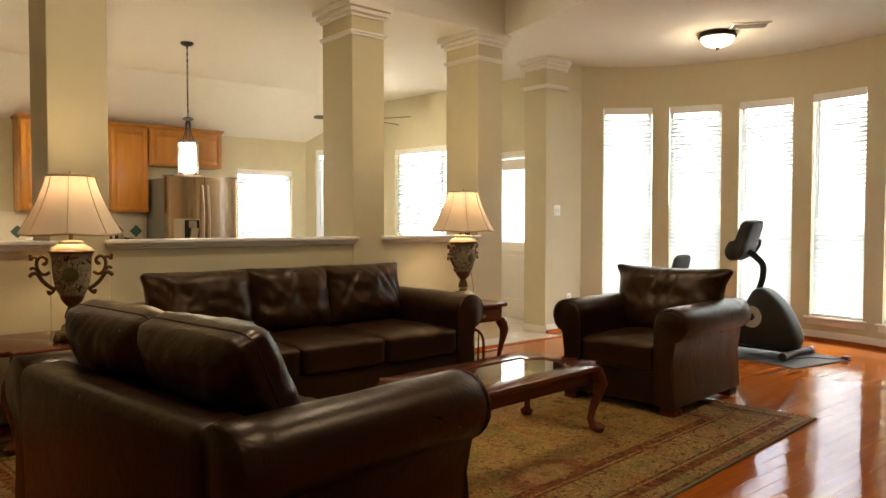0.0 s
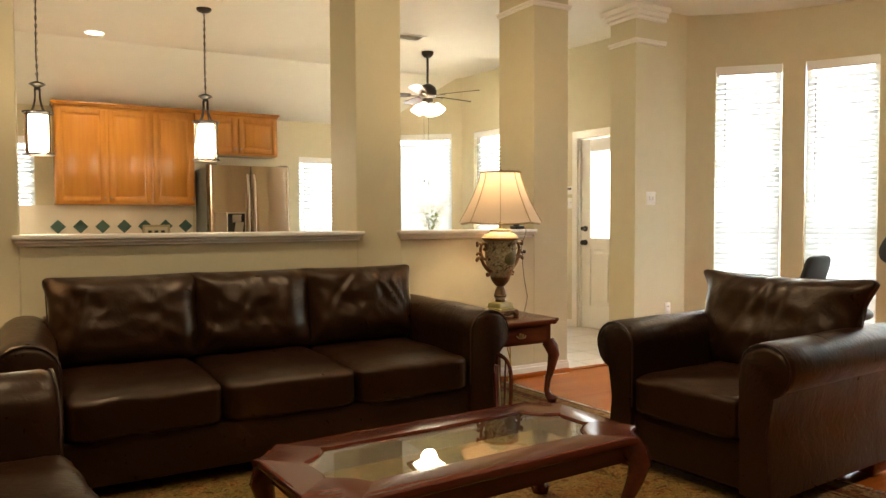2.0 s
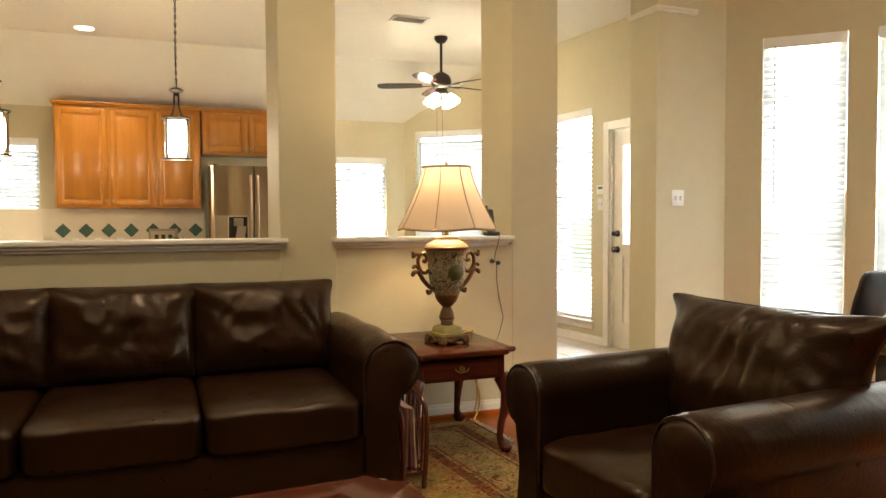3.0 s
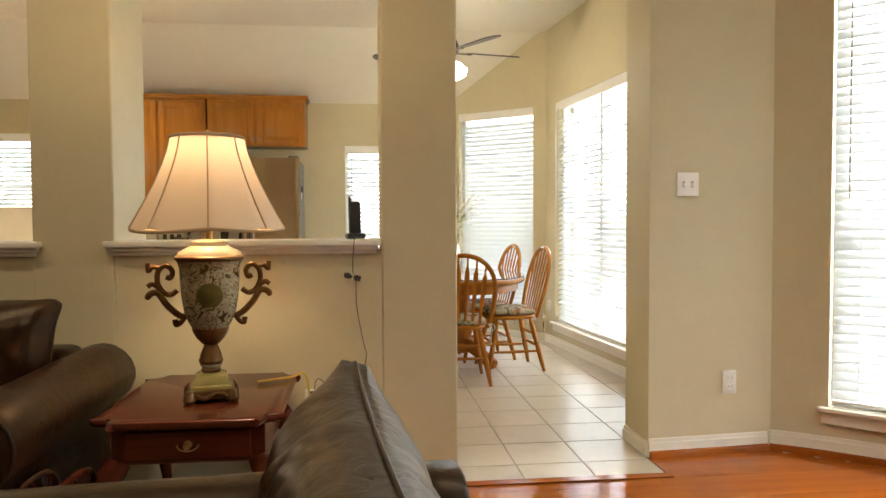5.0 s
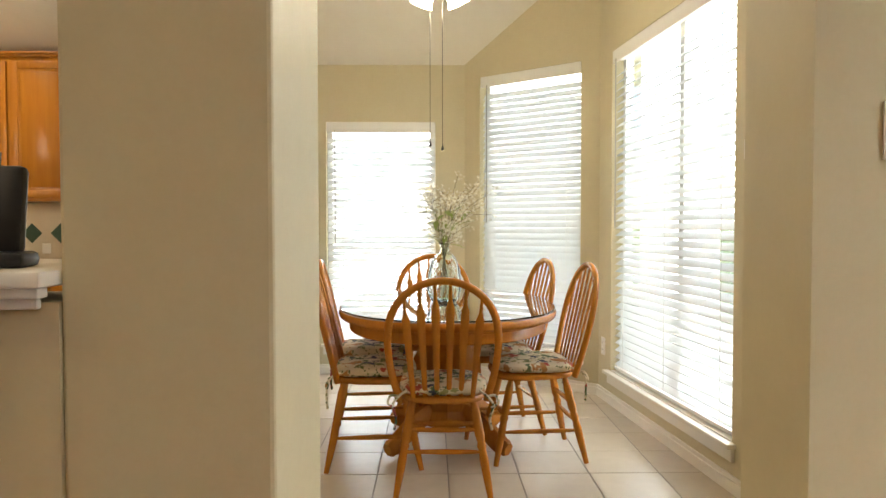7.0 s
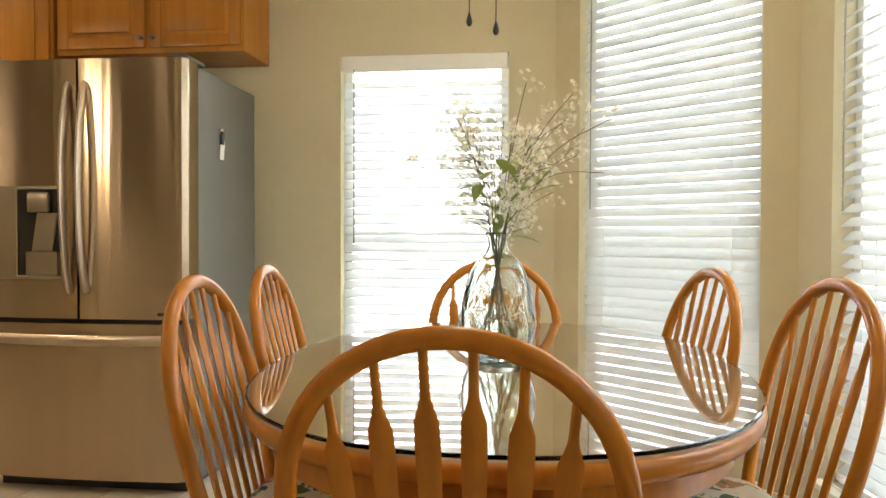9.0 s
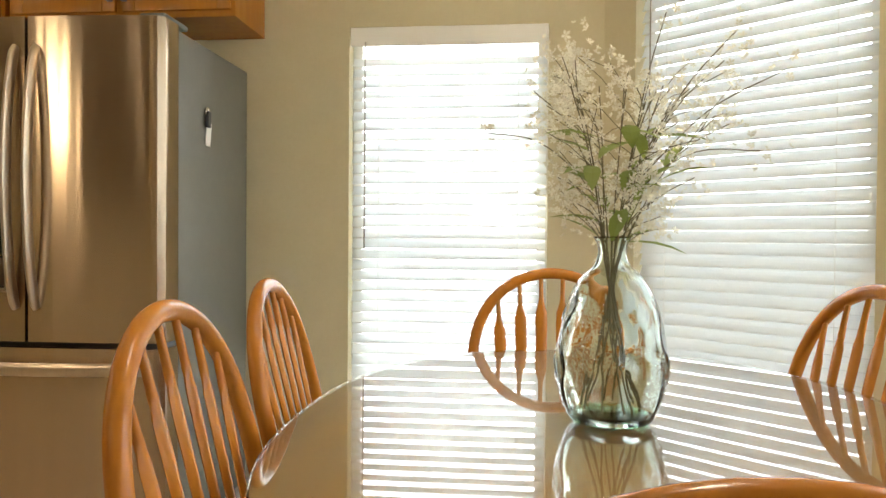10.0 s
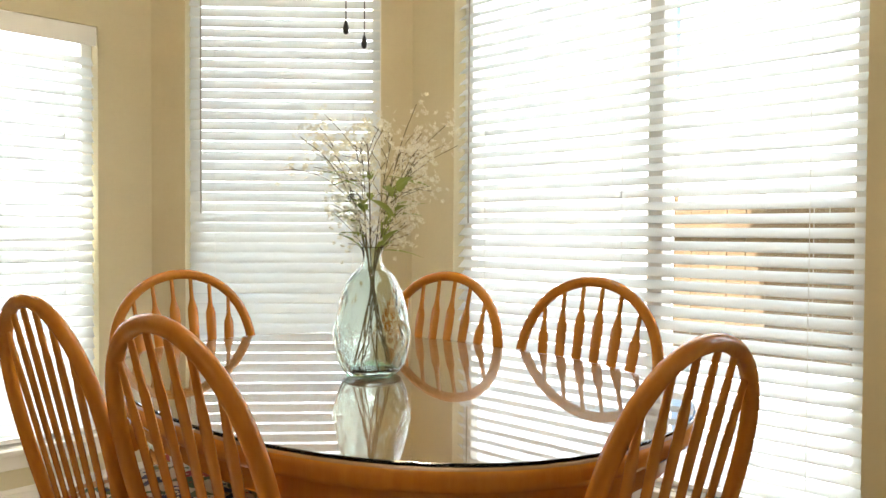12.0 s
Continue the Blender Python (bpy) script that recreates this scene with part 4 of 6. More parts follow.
# ---- rug ----
def rug_material():
    m = bpy.data.materials.new("woven_wool_rug")
    m.use_nodes = True
    n, l = m.node_tree.nodes, m.node_tree.links
    b = n["Principled BSDF"]
    b.inputs["Roughness"].default_value = 0.95
    b.inputs["Specular IOR Level"].default_value = 0.1
    tc = n.new("ShaderNodeTexCoord")

    def noise_mix(scale, stops, dist=0.6, detail=4):
        tx = n.new("ShaderNodeTexNoise")
        tx.inputs["Scale"].default_value = scale
        tx.inputs["Detail"].default_value = detail
        tx.inputs["Distortion"].default_value = dist
        l.new(tc.outputs["Object"], tx.inputs["Vector"])
        r = n.new("ShaderNodeValToRGB")
        e = r.color_ramp.elements
        e[0].position, e[0].color = stops[0][0], (*stops[0][1], 1)
        e[1].position, e[1].color = stops[-1][0], (*stops[-1][1], 1)
        for p, c in stops[1:-1]:
            e.new(p).color = (*c, 1)
        l.new(tx.outputs["Fac"], r.inputs[0])
        return r.outputs[0], tx

    sep = n.new("ShaderNodeSeparateXYZ")
    l.new(tc.outputs["Object"], sep.inputs[0])

    def maths(op, a, bb=None):
        q = n.new("ShaderNodeMath")
        q.operation = op
        for i, v in enumerate((a, bb)):
            if v is None:
                continue
            if isinstance(v, (int, float)):
                q.inputs[i].default_value = v
            else:
                l.new(v, q.inputs[i])
        return q.outputs[0]

    ex = maths("SUBTRACT", RUG_X, maths("ABSOLUTE", sep.outputs[0]))
    ey = maths("SUBTRACT", RUG_Y, maths("ABSOLUTE", sep.outputs[1]))
    edge = maths("MINIMUM", ex, ey)
    field, tx = noise_mix(15, [(0.36, (0.174, 0.074, 0.026)), (0.44, (0.338, 0.204, 0.074)), (0.52, (0.246, 0.174, 0.056)), (0.60, (0.368, 0.226, 0.089)), (0.67, (0.123, 0.078, 0.030))], 1.5, 6)
    border, _ = noise_mix(17, [(0.38, (0.153, 0.061, 0.022)), (0.47, (0.409, 0.269, 0.126)), (0.55, (0.205, 0.165, 0.060)), (0.64, (0.430, 0.286, 0.134))], 2.0)
    dark, _ = noise_mix(30, [(0.4, (0.113, 0.030, 0.016)), (0.6, (0.266, 0.113, 0.041))], 1.0)
    ramp = n.new("ShaderNodeValToRGB")
    ramp.color_ramp.interpolation = "CONSTANT"
    e = ramp.color_ramp.elements
    e[0].position, e[0].color = 0.0, (1, 1, 1, 1)
    e[1].position, e[1].color = 0.022, (0, 0, 0, 1)
    for p, c in ((0.09, 1), (0.15, 0), (0.165, 1), (0.18, 0), (0.40, 1), (0.415, 0), (0.43, 1), (0.49, 0)):
        e.new(p).color = (c, c, c, 1)
    l.new(edge, ramp.inputs[0])
    inside = maths("GREATER_THAN", edge, 0.50)
    m1 = n.new("ShaderNodeMix")
    m1.data_type = "RGBA"
    l.new(ramp.outputs[0], m1.inputs["Factor"])
    l.new(border, m1.inputs["A"])
    l.new(dark, m1.inputs["B"])
    m2 = n.new("ShaderNodeMix")
    m2.data_type = "RGBA"
    l.new(inside, m2.inputs["Factor"])
    l.new(m1.outputs["Result"], m2.inputs["A"])
    l.new(field, m2.inputs["B"])
    # rosettes woven into the field near each long border
    rx = maths("DIVIDE", sep.outputs[0], 0.27)
    ry = maths("DIVIDE", maths("SUBTRACT", maths("ABSOLUTE", sep.outputs[1]), 1.0 - 0.02), 0.15)
    rad = maths("SQRT", maths("ADD", maths("MULTIPLY", rx, rx), maths("MULTIPLY", ry, ry)))
    rad = maths("ADD", rad, maths("MULTIPLY", maths("SUBTRACT", tx.outputs["Fac"], 0.5), 0.7))
    rr = n.new("ShaderNodeValToRGB")
    e = rr.color_ramp.elements
    e[0].position, e[0].color = 0.0, (0.30, 0.10, 0.05, 1)
    e[1].position, e[1].color = 0.35, (0.42, 0.29, 0.15, 1)
    for p, c in ((0.60, (0.40, 0.27, 0.13, 1)), (0.70, (0.19, 0.055, 0.03, 1)), (0.95, (0.22, 0.08, 0.04, 1))):
        e.new(p).color = c
    l.new(rad, rr.inputs[0])
    m3 = n.new("ShaderNodeMix")
    m3.data_type = "RGBA"
    l.new(maths("MULTIPLY", maths("LESS_THAN", rad, 1.0), 0.55), m3.inputs["Factor"])
    l.new(m2.outputs["Result"], m3.inputs["A"])
    l.new(rr.outputs[0], m3.inputs["B"])
    fleck, _ = noise_mix(70, [(0.36, (0.40, 0.42, 0.30)), (0.50, (0.72, 0.68, 0.60)), (0.64, (1.0, 0.95, 0.85))], 0.8, 3)
    patch, _ = noise_mix(3.2, [(0.38, (0.62, 0.66, 0.48)), (0.50, (0.95, 0.88, 0.75)), (0.62, (0.85, 0.62, 0.48))], 1.6, 5)
    tone = m3.outputs["Result"]
    for extra in (fleck, patch):
        mm = n.new("ShaderNodeMix")
        mm.data_type, mm.blend_type = "RGBA", "MULTIPLY"
        mm.inputs["Factor"].default_value = 0.82
        l.new(tone, mm.inputs["A"])
        l.new(extra, mm.inputs["B"])
        tone = mm.outputs["Result"]
    l.new(tone, b.inputs["Base Color"])
    wv = n.new("ShaderNodeTexNoise")
    wv.inputs["Scale"].default_value = 240
    l.new(tc.outputs["Object"], wv.inputs["Vector"])
    bp = n.new("ShaderNodeBump")
    bp.inputs["Strength"].default_value, bp.inputs["Distance"].default_value = 0.6, 0.006
    l.new(wv.outputs["Fac"], bp.inputs["Height"])
    l.new(bp.outputs[0], b.inputs["Normal"])
    return m


RUG_X, RUG_Y = 2.0, 1.55
bm = bmesh.new()
box(bm, -RUG_X, RUG_X, -RUG_Y, RUG_Y, 0.0, 0.011, 0.004)
rug = part("area_rug", bm, rug_material(), m=pose(2.445, 3.32, 0.001, 0, 0, 4.0))
tagged(rug, "large oriental wool rug in gold, green and rust", "rug")
BINDING = material("green_rug_binding", (0.12, 0.13, 0.06), 0.9)
for sy in (-1, 1):
    bm = bmesh.new()
    tube(bm, [(-RUG_X, sy * RUG_Y, 0.006), (RUG_X, sy * RUG_Y, 0.006)], 0.007, 6)
    part("binding", bm, BINDING, rug, "dull green bound edge")
for sx in (-1, 1):
    bm = bmesh.new()
    for i in range(150):
        y = -RUG_Y + 0.01 + i * (2 * RUG_Y - 0.02) / 149
        tube(bm, [(sx * RUG_X, y, 0.006), (sx * (RUG_X + 0.02), y + random.uniform(-0.006, 0.006), 0.004), (sx * (RUG_X + 0.042), y + random.uniform(-0.012, 0.012), 0.002)], 0.003, 4)
    tagged(part("fringe", bm, material("cream_rug_fringe", (0.5, 0.42, 0.28), 0.9), rug, "cream cotton fringe"), kind="stuff")

# ---- breakfast nook: table, chairs, vase ----
def oval(a, b, n=2.3, seg=64):
    out = []
    for i in range(seg):
        t = 2 * math.pi * i / seg
        c, s = math.cos(t), math.sin(t)
        out.append((a * math.copysign(abs(c) ** (2 / n), c), b * math.copysign(abs(s) ** (2 / n), s)))
    return out


def oval_stack(bm, a, b, layers, n=2.3):
    rings = [[bm.verts.new((x, y, z)) for x, y in oval(a + o, b + o, n)] for o, z in layers]
    ring_faces(bm, rings)


dt = thing("dining_table", pose(5.325, 7.885, 0), "oval golden oak pedestal dining table", "dining table")
bm = bmesh.new()
oval_stack(bm, 0.568, 0.806, [(-0.03, 0.712), (-0.008, 0.716), (0.0, 0.728), (0.0, 0.742), (-0.006, 0.752), (-0.018, 0.756)])
top = part("tabletop", bm, TABLE_OAK, dt, smooth=True, angle=50)
top.data.materials.append(CHAIR_OAK)
for f_ in top.data.polygons:
    f_.material_index = 0 if f_.normal.z > 0.9 else 1
bm = bmesh.new()
oval_stack(bm, 0.508, 0.746, [(0.0, 0.65), (0.006, 0.655), (0.006, 0.70), (0.012, 0.705), (0.012, 0.718)])
part("apron", bm, CHAIR_OAK, dt, smooth=True, angle=50)
bm = bmesh.new()
lathe(bm, [(0.16, 0.12), (0.17, 0.16), (0.15, 0.20), (0.16, 0.26), (0.19, 0.34), (0.18, 0.46), (0.14, 0.54), (0.15, 0.58), (0.20, 0.62), (0.22, 0.65)], seg=12)
part("pedestal", bm, CHAIR_OAK, dt, smooth=True, angle=25)
for k in range(4):
    a = math.pi / 4 + k * math.pi / 2
    bm = bmesh.new()
    pts = smooth_path([(0.10 * math.cos(a), 0.10 * math.sin(a), 0.20), (0.24 * math.cos(a), 0.24 * math.sin(a), 0.15), (0.36 * math.cos(a), 0.36 * math.sin(a), 0.075), (0.43 * math.cos(a), 0.43 * math.sin(a), 0.05)], 4)
    tube(bm, pts, [(0.035, 0.055)] * (len(pts) - 3) + [(0.036, 0.045), (0.040, 0.045), (0.03, 0.035)], 8)
    part("foot", bm, CHAIR_OAK, dt, smooth=True)
bm = bmesh.new()
oval_stack(bm, 0.563, 0.801, [(-0.003, 0.7575), (0.0, 0.759), (0.0, 0.7635), (-0.003, 0.765)])
gt = part("glass_table_cover", bm, glass("dark_edged_glass", (0.92, 0.97, 0.95)), m=pose(5.325, 7.885, 0))
gt.visible_shadow = False
tagged(gt, "clear glass sheet covering the dining table", "glass top")


def floral():
    m = material("floral_cotton", (0.62, 0.56, 0.42), 0.9)
    n, l = m.node_tree.nodes, m.node_tree.links
    b = n["Principled BSDF"]
    tc = n.new("ShaderNodeTexCoord")
    v = n.new("ShaderNodeTexVoronoi")
    v.inputs["Scale"].default_value = 17
    d = n.new("ShaderNodeTexNoise")
    d.inputs["Scale"].default_value = 24
    mixv = n.new("ShaderNodeMix")
    mixv.data_type = "VECTOR"
    mixv.inputs["Factor"].default_value = 0.16
    l.new(tc.outputs["Object"], d.inputs["Vector"])
    l.new(tc.outputs["Object"], mixv.inputs["A"])
    l.new(d.outputs["Color"], mixv.inputs["B"])
    l.new(mixv.outputs["Result"], v.inputs["Vector"])
    sep = n.new("ShaderNodeSeparateColor")
    l.new(v.outputs["Color"], sep.inputs[0])
    r = n.new("ShaderNodeValToRGB")
    r.color_ramp.interpolation = "CONSTANT"
    e = r.color_ramp.elements
    e[0].position, e[0].color = 0.0, (0.07, 0.11, 0.04, 1)
    e[1].position, e[1].color = 0.30, (0.13, 0.15, 0.06, 1)
    for p, c in ((0.44, (0.33, 0.06, 0.035, 1)), (0.54, (0.04, 0.045, 0.075, 1)), (0.62, (0.36, 0.17, 0.05, 1)), (0.70, (0.26, 0.25, 0.10, 1)), (0.82, (0.58, 0.50, 0.34, 1))):
        e.new(p).color = c
    l.new(sep.outputs[0], r.inputs[0])
    th = n.new("ShaderNodeMath")
    th.operation = "LESS_THAN"
    th.inputs[1].default_value = 0.52
    l.new(v.outputs["Distance"], th.inputs[0])
    mx = n.new("ShaderNodeMix")
    mx.data_type = "RGBA"
    mx.inputs["A"].default_value = (0.60, 0.52, 0.35, 1)
    l.new(th.outputs[0], mx.inputs["Factor"])
    l.new(r.outputs[0], mx.inputs["B"])
    l.new(mx.outputs["Result"], b.inputs["Base Color"])
    return m


FLORAL = floral()


def back_y(z):
    return -0.185 - (z - 0.44) * 0.235


def bow_x(z):
    """Half width of the hooped back at height z."""
    q = (z - 0.44) / 0.532
    if q <= 0.5:
        return 0.192 + 0.044 * math.sin(math.pi * q)
    return 0.236 * math.sqrt(max(0.0, 1 - ((q - 0.5) / 0.5) ** 2.3))


def windsor(m):
    t = thing("dining_chair", m, "golden oak hoop-back dining chair with arrow spindles", "chair", "chairs round the dining table")
    bm = bmesh.new()
    rings = []
    for o, z in ((-0.03, 0.412), (-0.006, 0.418), (0.0, 0.430), (-0.004, 0.442), (-0.02, 0.447)):
        rings.append([bm.verts.new(((x * (1.0 + 0.14 * y / 0.21)) , y, z)) for x, y in oval(0.205 + o, 0.21 + o, 3.2, 36)])
    ring_faces(bm, rings)
    part("seat", bm, CHAIR_OAK, t, smooth=True, angle=50)
    # hooped back
    zs = [0.43 + 0.542 * (1 - math.cos(math.pi * i / 28)) / 2 for i in range(29)]
    left = [(-bow_x(z), back_y(z), z) for z in zs[:-1]]
    pts = left + [(0, back_y(0.972), 0.972)] + [(-x, y, z) for x, y, z in reversed(left)]
    bm = bmesh.new()
    tube(bm, pts, [(0.0155, 0.0165)] * len(pts), 12)
    part("back_hoop", bm, CHAIR_OAK, t, smooth=True, angle=60)
    for k in range(6):
        u = (k - 2.5) / 2.5
        xb, xt = u * 0.128, u * 0.165
        # top where the spindle meets the hoop
        zt = 0.972
        for z in [0.972 - 0.004 * j for j in range(100)]:
            if bow_x(z) > abs(xt) + 0.002:
                zt = z
                break
        prof = [(0.0, 0.0100), (0.25, 0.0125), (0.50, 0.0155), (0.72, 0.0180), (0.785, 0.0172), (0.82, 0.0115), (0.85, 0.0078), (0.88, 0.0070), (1.0, 0.0066)]
        rings = []
        bm = bmesh.new()
        for q, wd in prof:
            z = 0.44 + (zt - 0.44) * q
            x = xb + (xt - xb) * q
            y = back_y(z)
            th = 0.0055 if wd > 0.009 else wd
            rings.append([bm.verts.new((x + wd * math.cos(a), y + th * math.sin(a), z)) for a in [2 * math.pi * i / 8 for i in range(8)]])
        ring_faces(bm, rings)
        part("spindle", bm, CHAIR_OAK, t, smooth=True, angle=50)
    for sx in (-1, 1):
        for sy in (-1, 1):
            bm = bmesh.new()
            p0 = Vector((sx * 0.135, sy * 0.135 - 0.01, 0.42))
            p1 = Vector((sx * 0.205, sy * 0.215 - (0.025 if sy < 0 else 0), 0.0))
            qs = [(0, 0.013), (0.06, 0.014), (0.12, 0.019), (0.35, 0.0215), (0.42, 0.016), (0.46, 0.021), (0.50, 0.016), (0.60, 0.020), (0.80, 0.0165), (0.90, 0.014), (1.0, 0.012)]
            tube(bm, [p0.lerp(p1, q) for q, r in qs], [r for q, r in qs], 10)
            part("leg", bm, CHAIR_OAK, t, smooth=True, angle=60)

    def at(sx, sy, q):
        return Vector((sx * (0.135 + 0.07 * q), sy * (0.135 + 0.08 * q) - 0.01 - (0.015 * q if sy < 0 else 0), 0.42 * (1 - q)))
    for a, b in ((at(-1, -1, 0.62), at(-1, 1, 0.62)), (at(1, -1, 0.62), at(1, 1, 0.62)), (at(-1, -1, 0.30), at(1, -1, 0.30)), (at(-1, 1, 0.45), at(1, 1, 0.45)), (at(-1, -1, 0.52), at(1, -1, 0.52))):
        bm = bmesh.new()
        tube(bm, [a, a.lerp(b, 0.2), a.lerp(b, 0.5), a.lerp(b, 0.8), b], [0.007, 0.010, 0.0125, 0.010, 0.007], 8)
        part("stretcher", bm, CHAIR_OAK, t, smooth=True)
    return t


def seat_pad(m):
    bm = bmesh.new()
    pillow(bm, 0.195, 0.20, 0.034, pose(0, 0.0, 0.472), 4, 10, 0.006, 0.55, 2.0)
    t = part("seat_pad", bm, FLORAL, smooth=True, angle=80, m=m)
    for s in (-1, 1):
        bm = bmesh.new()
        tube(bm, smooth_path([(s * 0.16, -0.17, 0.47), (s * 0.19, -0.215, 0.455), (s * 0.215, -0.23, 0.42), (s * 0.20, -0.235, 0.36), (s * 0.21, -0.23, 0.31)], 4), (0.006), 5)
        tube(bm, smooth_path([(s * 0.19, -0.215, 0.455), (s * 0.225, -0.22, 0.46), (s * 0.235, -0.235, 0.43), (s * 0.205, -0.235, 0.41)], 4), 0.006, 5)
        part("tie", bm, FLORAL, t, "knotted floral tie", True)
    return tagged(t, "floral cotton seat pad tied to a dining chair", "cushion", "seat pads")


chair_poses = [pose(5.245, 8.555, 0, 0, 0, 178), pose(5.296, 7.280, 0, 0, 0, -1) @ Matrix.Diagonal((1, 1, 0.975, 1)), pose(5.607, 8.165, 0, 0, 0, 100), pose(5.752, 7.70, 0, 0, 0, 95),
               pose(4.915, 8.175, 0, 0, 0, -84), pose(4.962, 7.615, 0, 0, 0, -85)]
c0 = windsor(chair_poses[0])
pad0 = seat_pad(chair_poses[0])
for m in chair_poses[1:]:
    copy_thing(c0, m)
    copy_thing(pad0, m)

# vase and flowers
VX, VY, VZ = 5.312, 7.868, 0.766
vase = thing("glass_vase", pose(VX, VY, VZ), "pale green hammered glass bottle vase on the dining table", "vase")
prof = [(0.056, 0.0), (0.070, 0.008), (0.084, 0.036), (0.093, 0.070), (0.0945, 0.10), (0.089, 0.147), (0.079, 0.19), (0.066, 0.225), (0.048, 0.252), (0.031, 0.268), (0.0245, 0.285), (0.025, 0.302), (0.032, 0.317)]
bm = bmesh.new()
rings = []
SEG = 60


def dimple(a, z):
    return 0.0038 * math.sin(11 * a + 2.5 * math.sin(52 * z)) * (0.6 + 0.4 * math.sin(75 * z)) * math.sin(math.pi * min(1, z / 0.23)) if 0.01 < z < 0.23 else 0.0


smooth_prof = [(p.x, p.y) for p in smooth_path([(r, z, 0) for r, z in prof], 7)]
for r, z in smooth_prof:
    rings.append([bm.verts.new(((r + dimple(2 * math.pi * i / SEG, z)) * math.cos(2 * math.pi * i / SEG), (r + dimple(2 * math.pi * i / SEG, z)) * math.sin(2 * math.pi * i / SEG), z)) for i in range(SEG)])
for r, z in reversed(smooth_prof):
    zz = max(z, 0.014) if z < 0.02 else z
    rings.append([bm.verts.new(((r - 0.0035 + dimple(2 * math.pi * i / SEG, z)) * math.cos(2 * math.pi * i / SEG), (r - 0.0035 + dimple(2 * math.pi * i / SEG, z)) * math.sin(2 * math.pi * i / SEG), zz)) for i in range(SEG)])
ring_faces(bm, rings)
body = part("body", bm, VASE_GLASS, vase, smooth=True, angle=80)
body.visible_shadow = False
bm = bmesh.new()
lathe(bm, [(0.02, 0.0145), (0.062, 0.0145), (0.060, 0.019), (0.03, 0.022)], seg=24)
part("base_glass", bm, glass("green_thick_glass", (0.50, 0.85, 0.66)), vase, "thick green glass base", True)

STEM = material("brown_green_stem", (0.13, 0.11, 0.055), 0.7)
LEAFM = see_through("green_leaf", (0.25, 0.31, 0.07), 0.5, 0.4)
PETAL = see_through("white_petal", (0.78, 0.75, 0.62), 0.6, 0.35)
fl = thing("flower_bunch", pose(VX, VY, VZ), "bunch of tiny white blossoms with green leaves in a vase", "flowers")
bp_ = bmesh.new()
rnd = random.Random(4)


def blossom(p, r):
    ax = Vector((rnd.uniform(-1, 1), rnd.uniform(-1, 1), rnd.uniform(0.1, 1))).normalized()
    q = ax.to_track_quat("Z", "Y").to_matrix()
    c = bp_.verts.new(p)
    for k in range(5):
        a = 2 * math.pi * k / 5
        u = Vector((math.cos(a - 0.42) * r * 0.7, math.sin(a - 0.42) * r * 0.7, r * 0.25))
        v = Vector((math.cos(a) * r, math.sin(a) * r, r * 0.35))
        w = Vector((math.cos(a + 0.42) * r * 0.7, math.sin(a + 0.42) * r * 0.7, r * 0.25))
        bp_.faces.new((c, bp_.verts.new(p + q @ u), bp_.verts.new(p + q @ v), bp_.verts.new(p + q @ w)))


def leaf(p, d, L, w, owner, mat):
    d = d.normalized()
    bl_ = bmesh.new()
    side = d.cross(Vector((0, 0, 1))).normalized()
    cols = []
    for q, k in ((0, 0.1), (0.25, 0.8), (0.5, 1.0), (0.75, 0.7), (1.0, 0.05)):
        o = p + d * L * q + Vector((0, 0, -0.25 * L * q * q))
        cols.append([bl_.verts.new(o - side * w * k + Vector((0, 0, 0.25 * w * k))), bl_.verts.new(o), bl_.verts.new(o + side * w * k + Vector((0, 0, 0.25 * w * k)))])
    for a, b in zip(cols, cols[1:]):
        bl_.faces.new((a[0], a[1], b[1], b[0]))
        bl_.faces.new((a[1], a[2], b[2], b[1]))
    part("leaf", bl_, mat, owner)


for s in range(11):
    a = 2 * math.pi * s / 11 + rnd.uniform(-0.3, 0.3)
    reach = rnd.uniform(0.04, 0.17)
    top = 0.62 - 0.5 * reach + rnd.uniform(-0.06, 0.03)
    foot = Vector((-0.05 * math.cos(a), -0.05 * math.sin(a), 0.026))
    neck = Vector((0.012 * math.cos(a), 0.012 * math.sin(a), 0.28))
    tip = Vector((reach * math.cos(a) + 0.025, reach * math.sin(a) - 0.01, top))
    path = smooth_path([foot, foot.lerp(neck, 0.5) + Vector((0.01 * math.cos(a + 1), 0.01 * math.sin(a + 1), 0)), neck, neck.lerp(tip, 0.5) + Vector((0, 0, 0.035)), tip], 6)
    bs = bmesh.new()
    tube(bs, path, [0.0017] * (len(path) - 10) + [0.0010] * 10, 5)
    for j in range(9):
        q = path[13 + (j * len(path[13:])) // 9]
        da = a + rnd.uniform(-1.3, 1.3)
        e = q + Vector((math.cos(da), math.sin(da), rnd.uniform(0.2, 1.2))) * rnd.uniform(0.03, 0.09)
        tube(bs, [q, q.lerp(e, 0.5) + Vector((0, 0, 0.006)), e], 0.0008, 4)
        for _ in range(13):
            blossom(e + Vector((rnd.gauss(0, 1), rnd.gauss(0, 1), rnd.gauss(0, 1))) * 0.018, rnd.uniform(0.005, 0.0095))
    part("stem", bs, STEM, fl, "thin brown stem", True)
    for j in range(3):
        q = path[12 + rnd.randint(1, 7)]
        leaf(q, Vector((math.cos(a + rnd.uniform(-1, 1)), math.sin(a + rnd.uniform(-1, 1)), rnd.uniform(-0.1, 1.0))), rnd.uniform(0.075, 0.12), rnd.uniform(0.010, 0.015), fl, LEAFM)
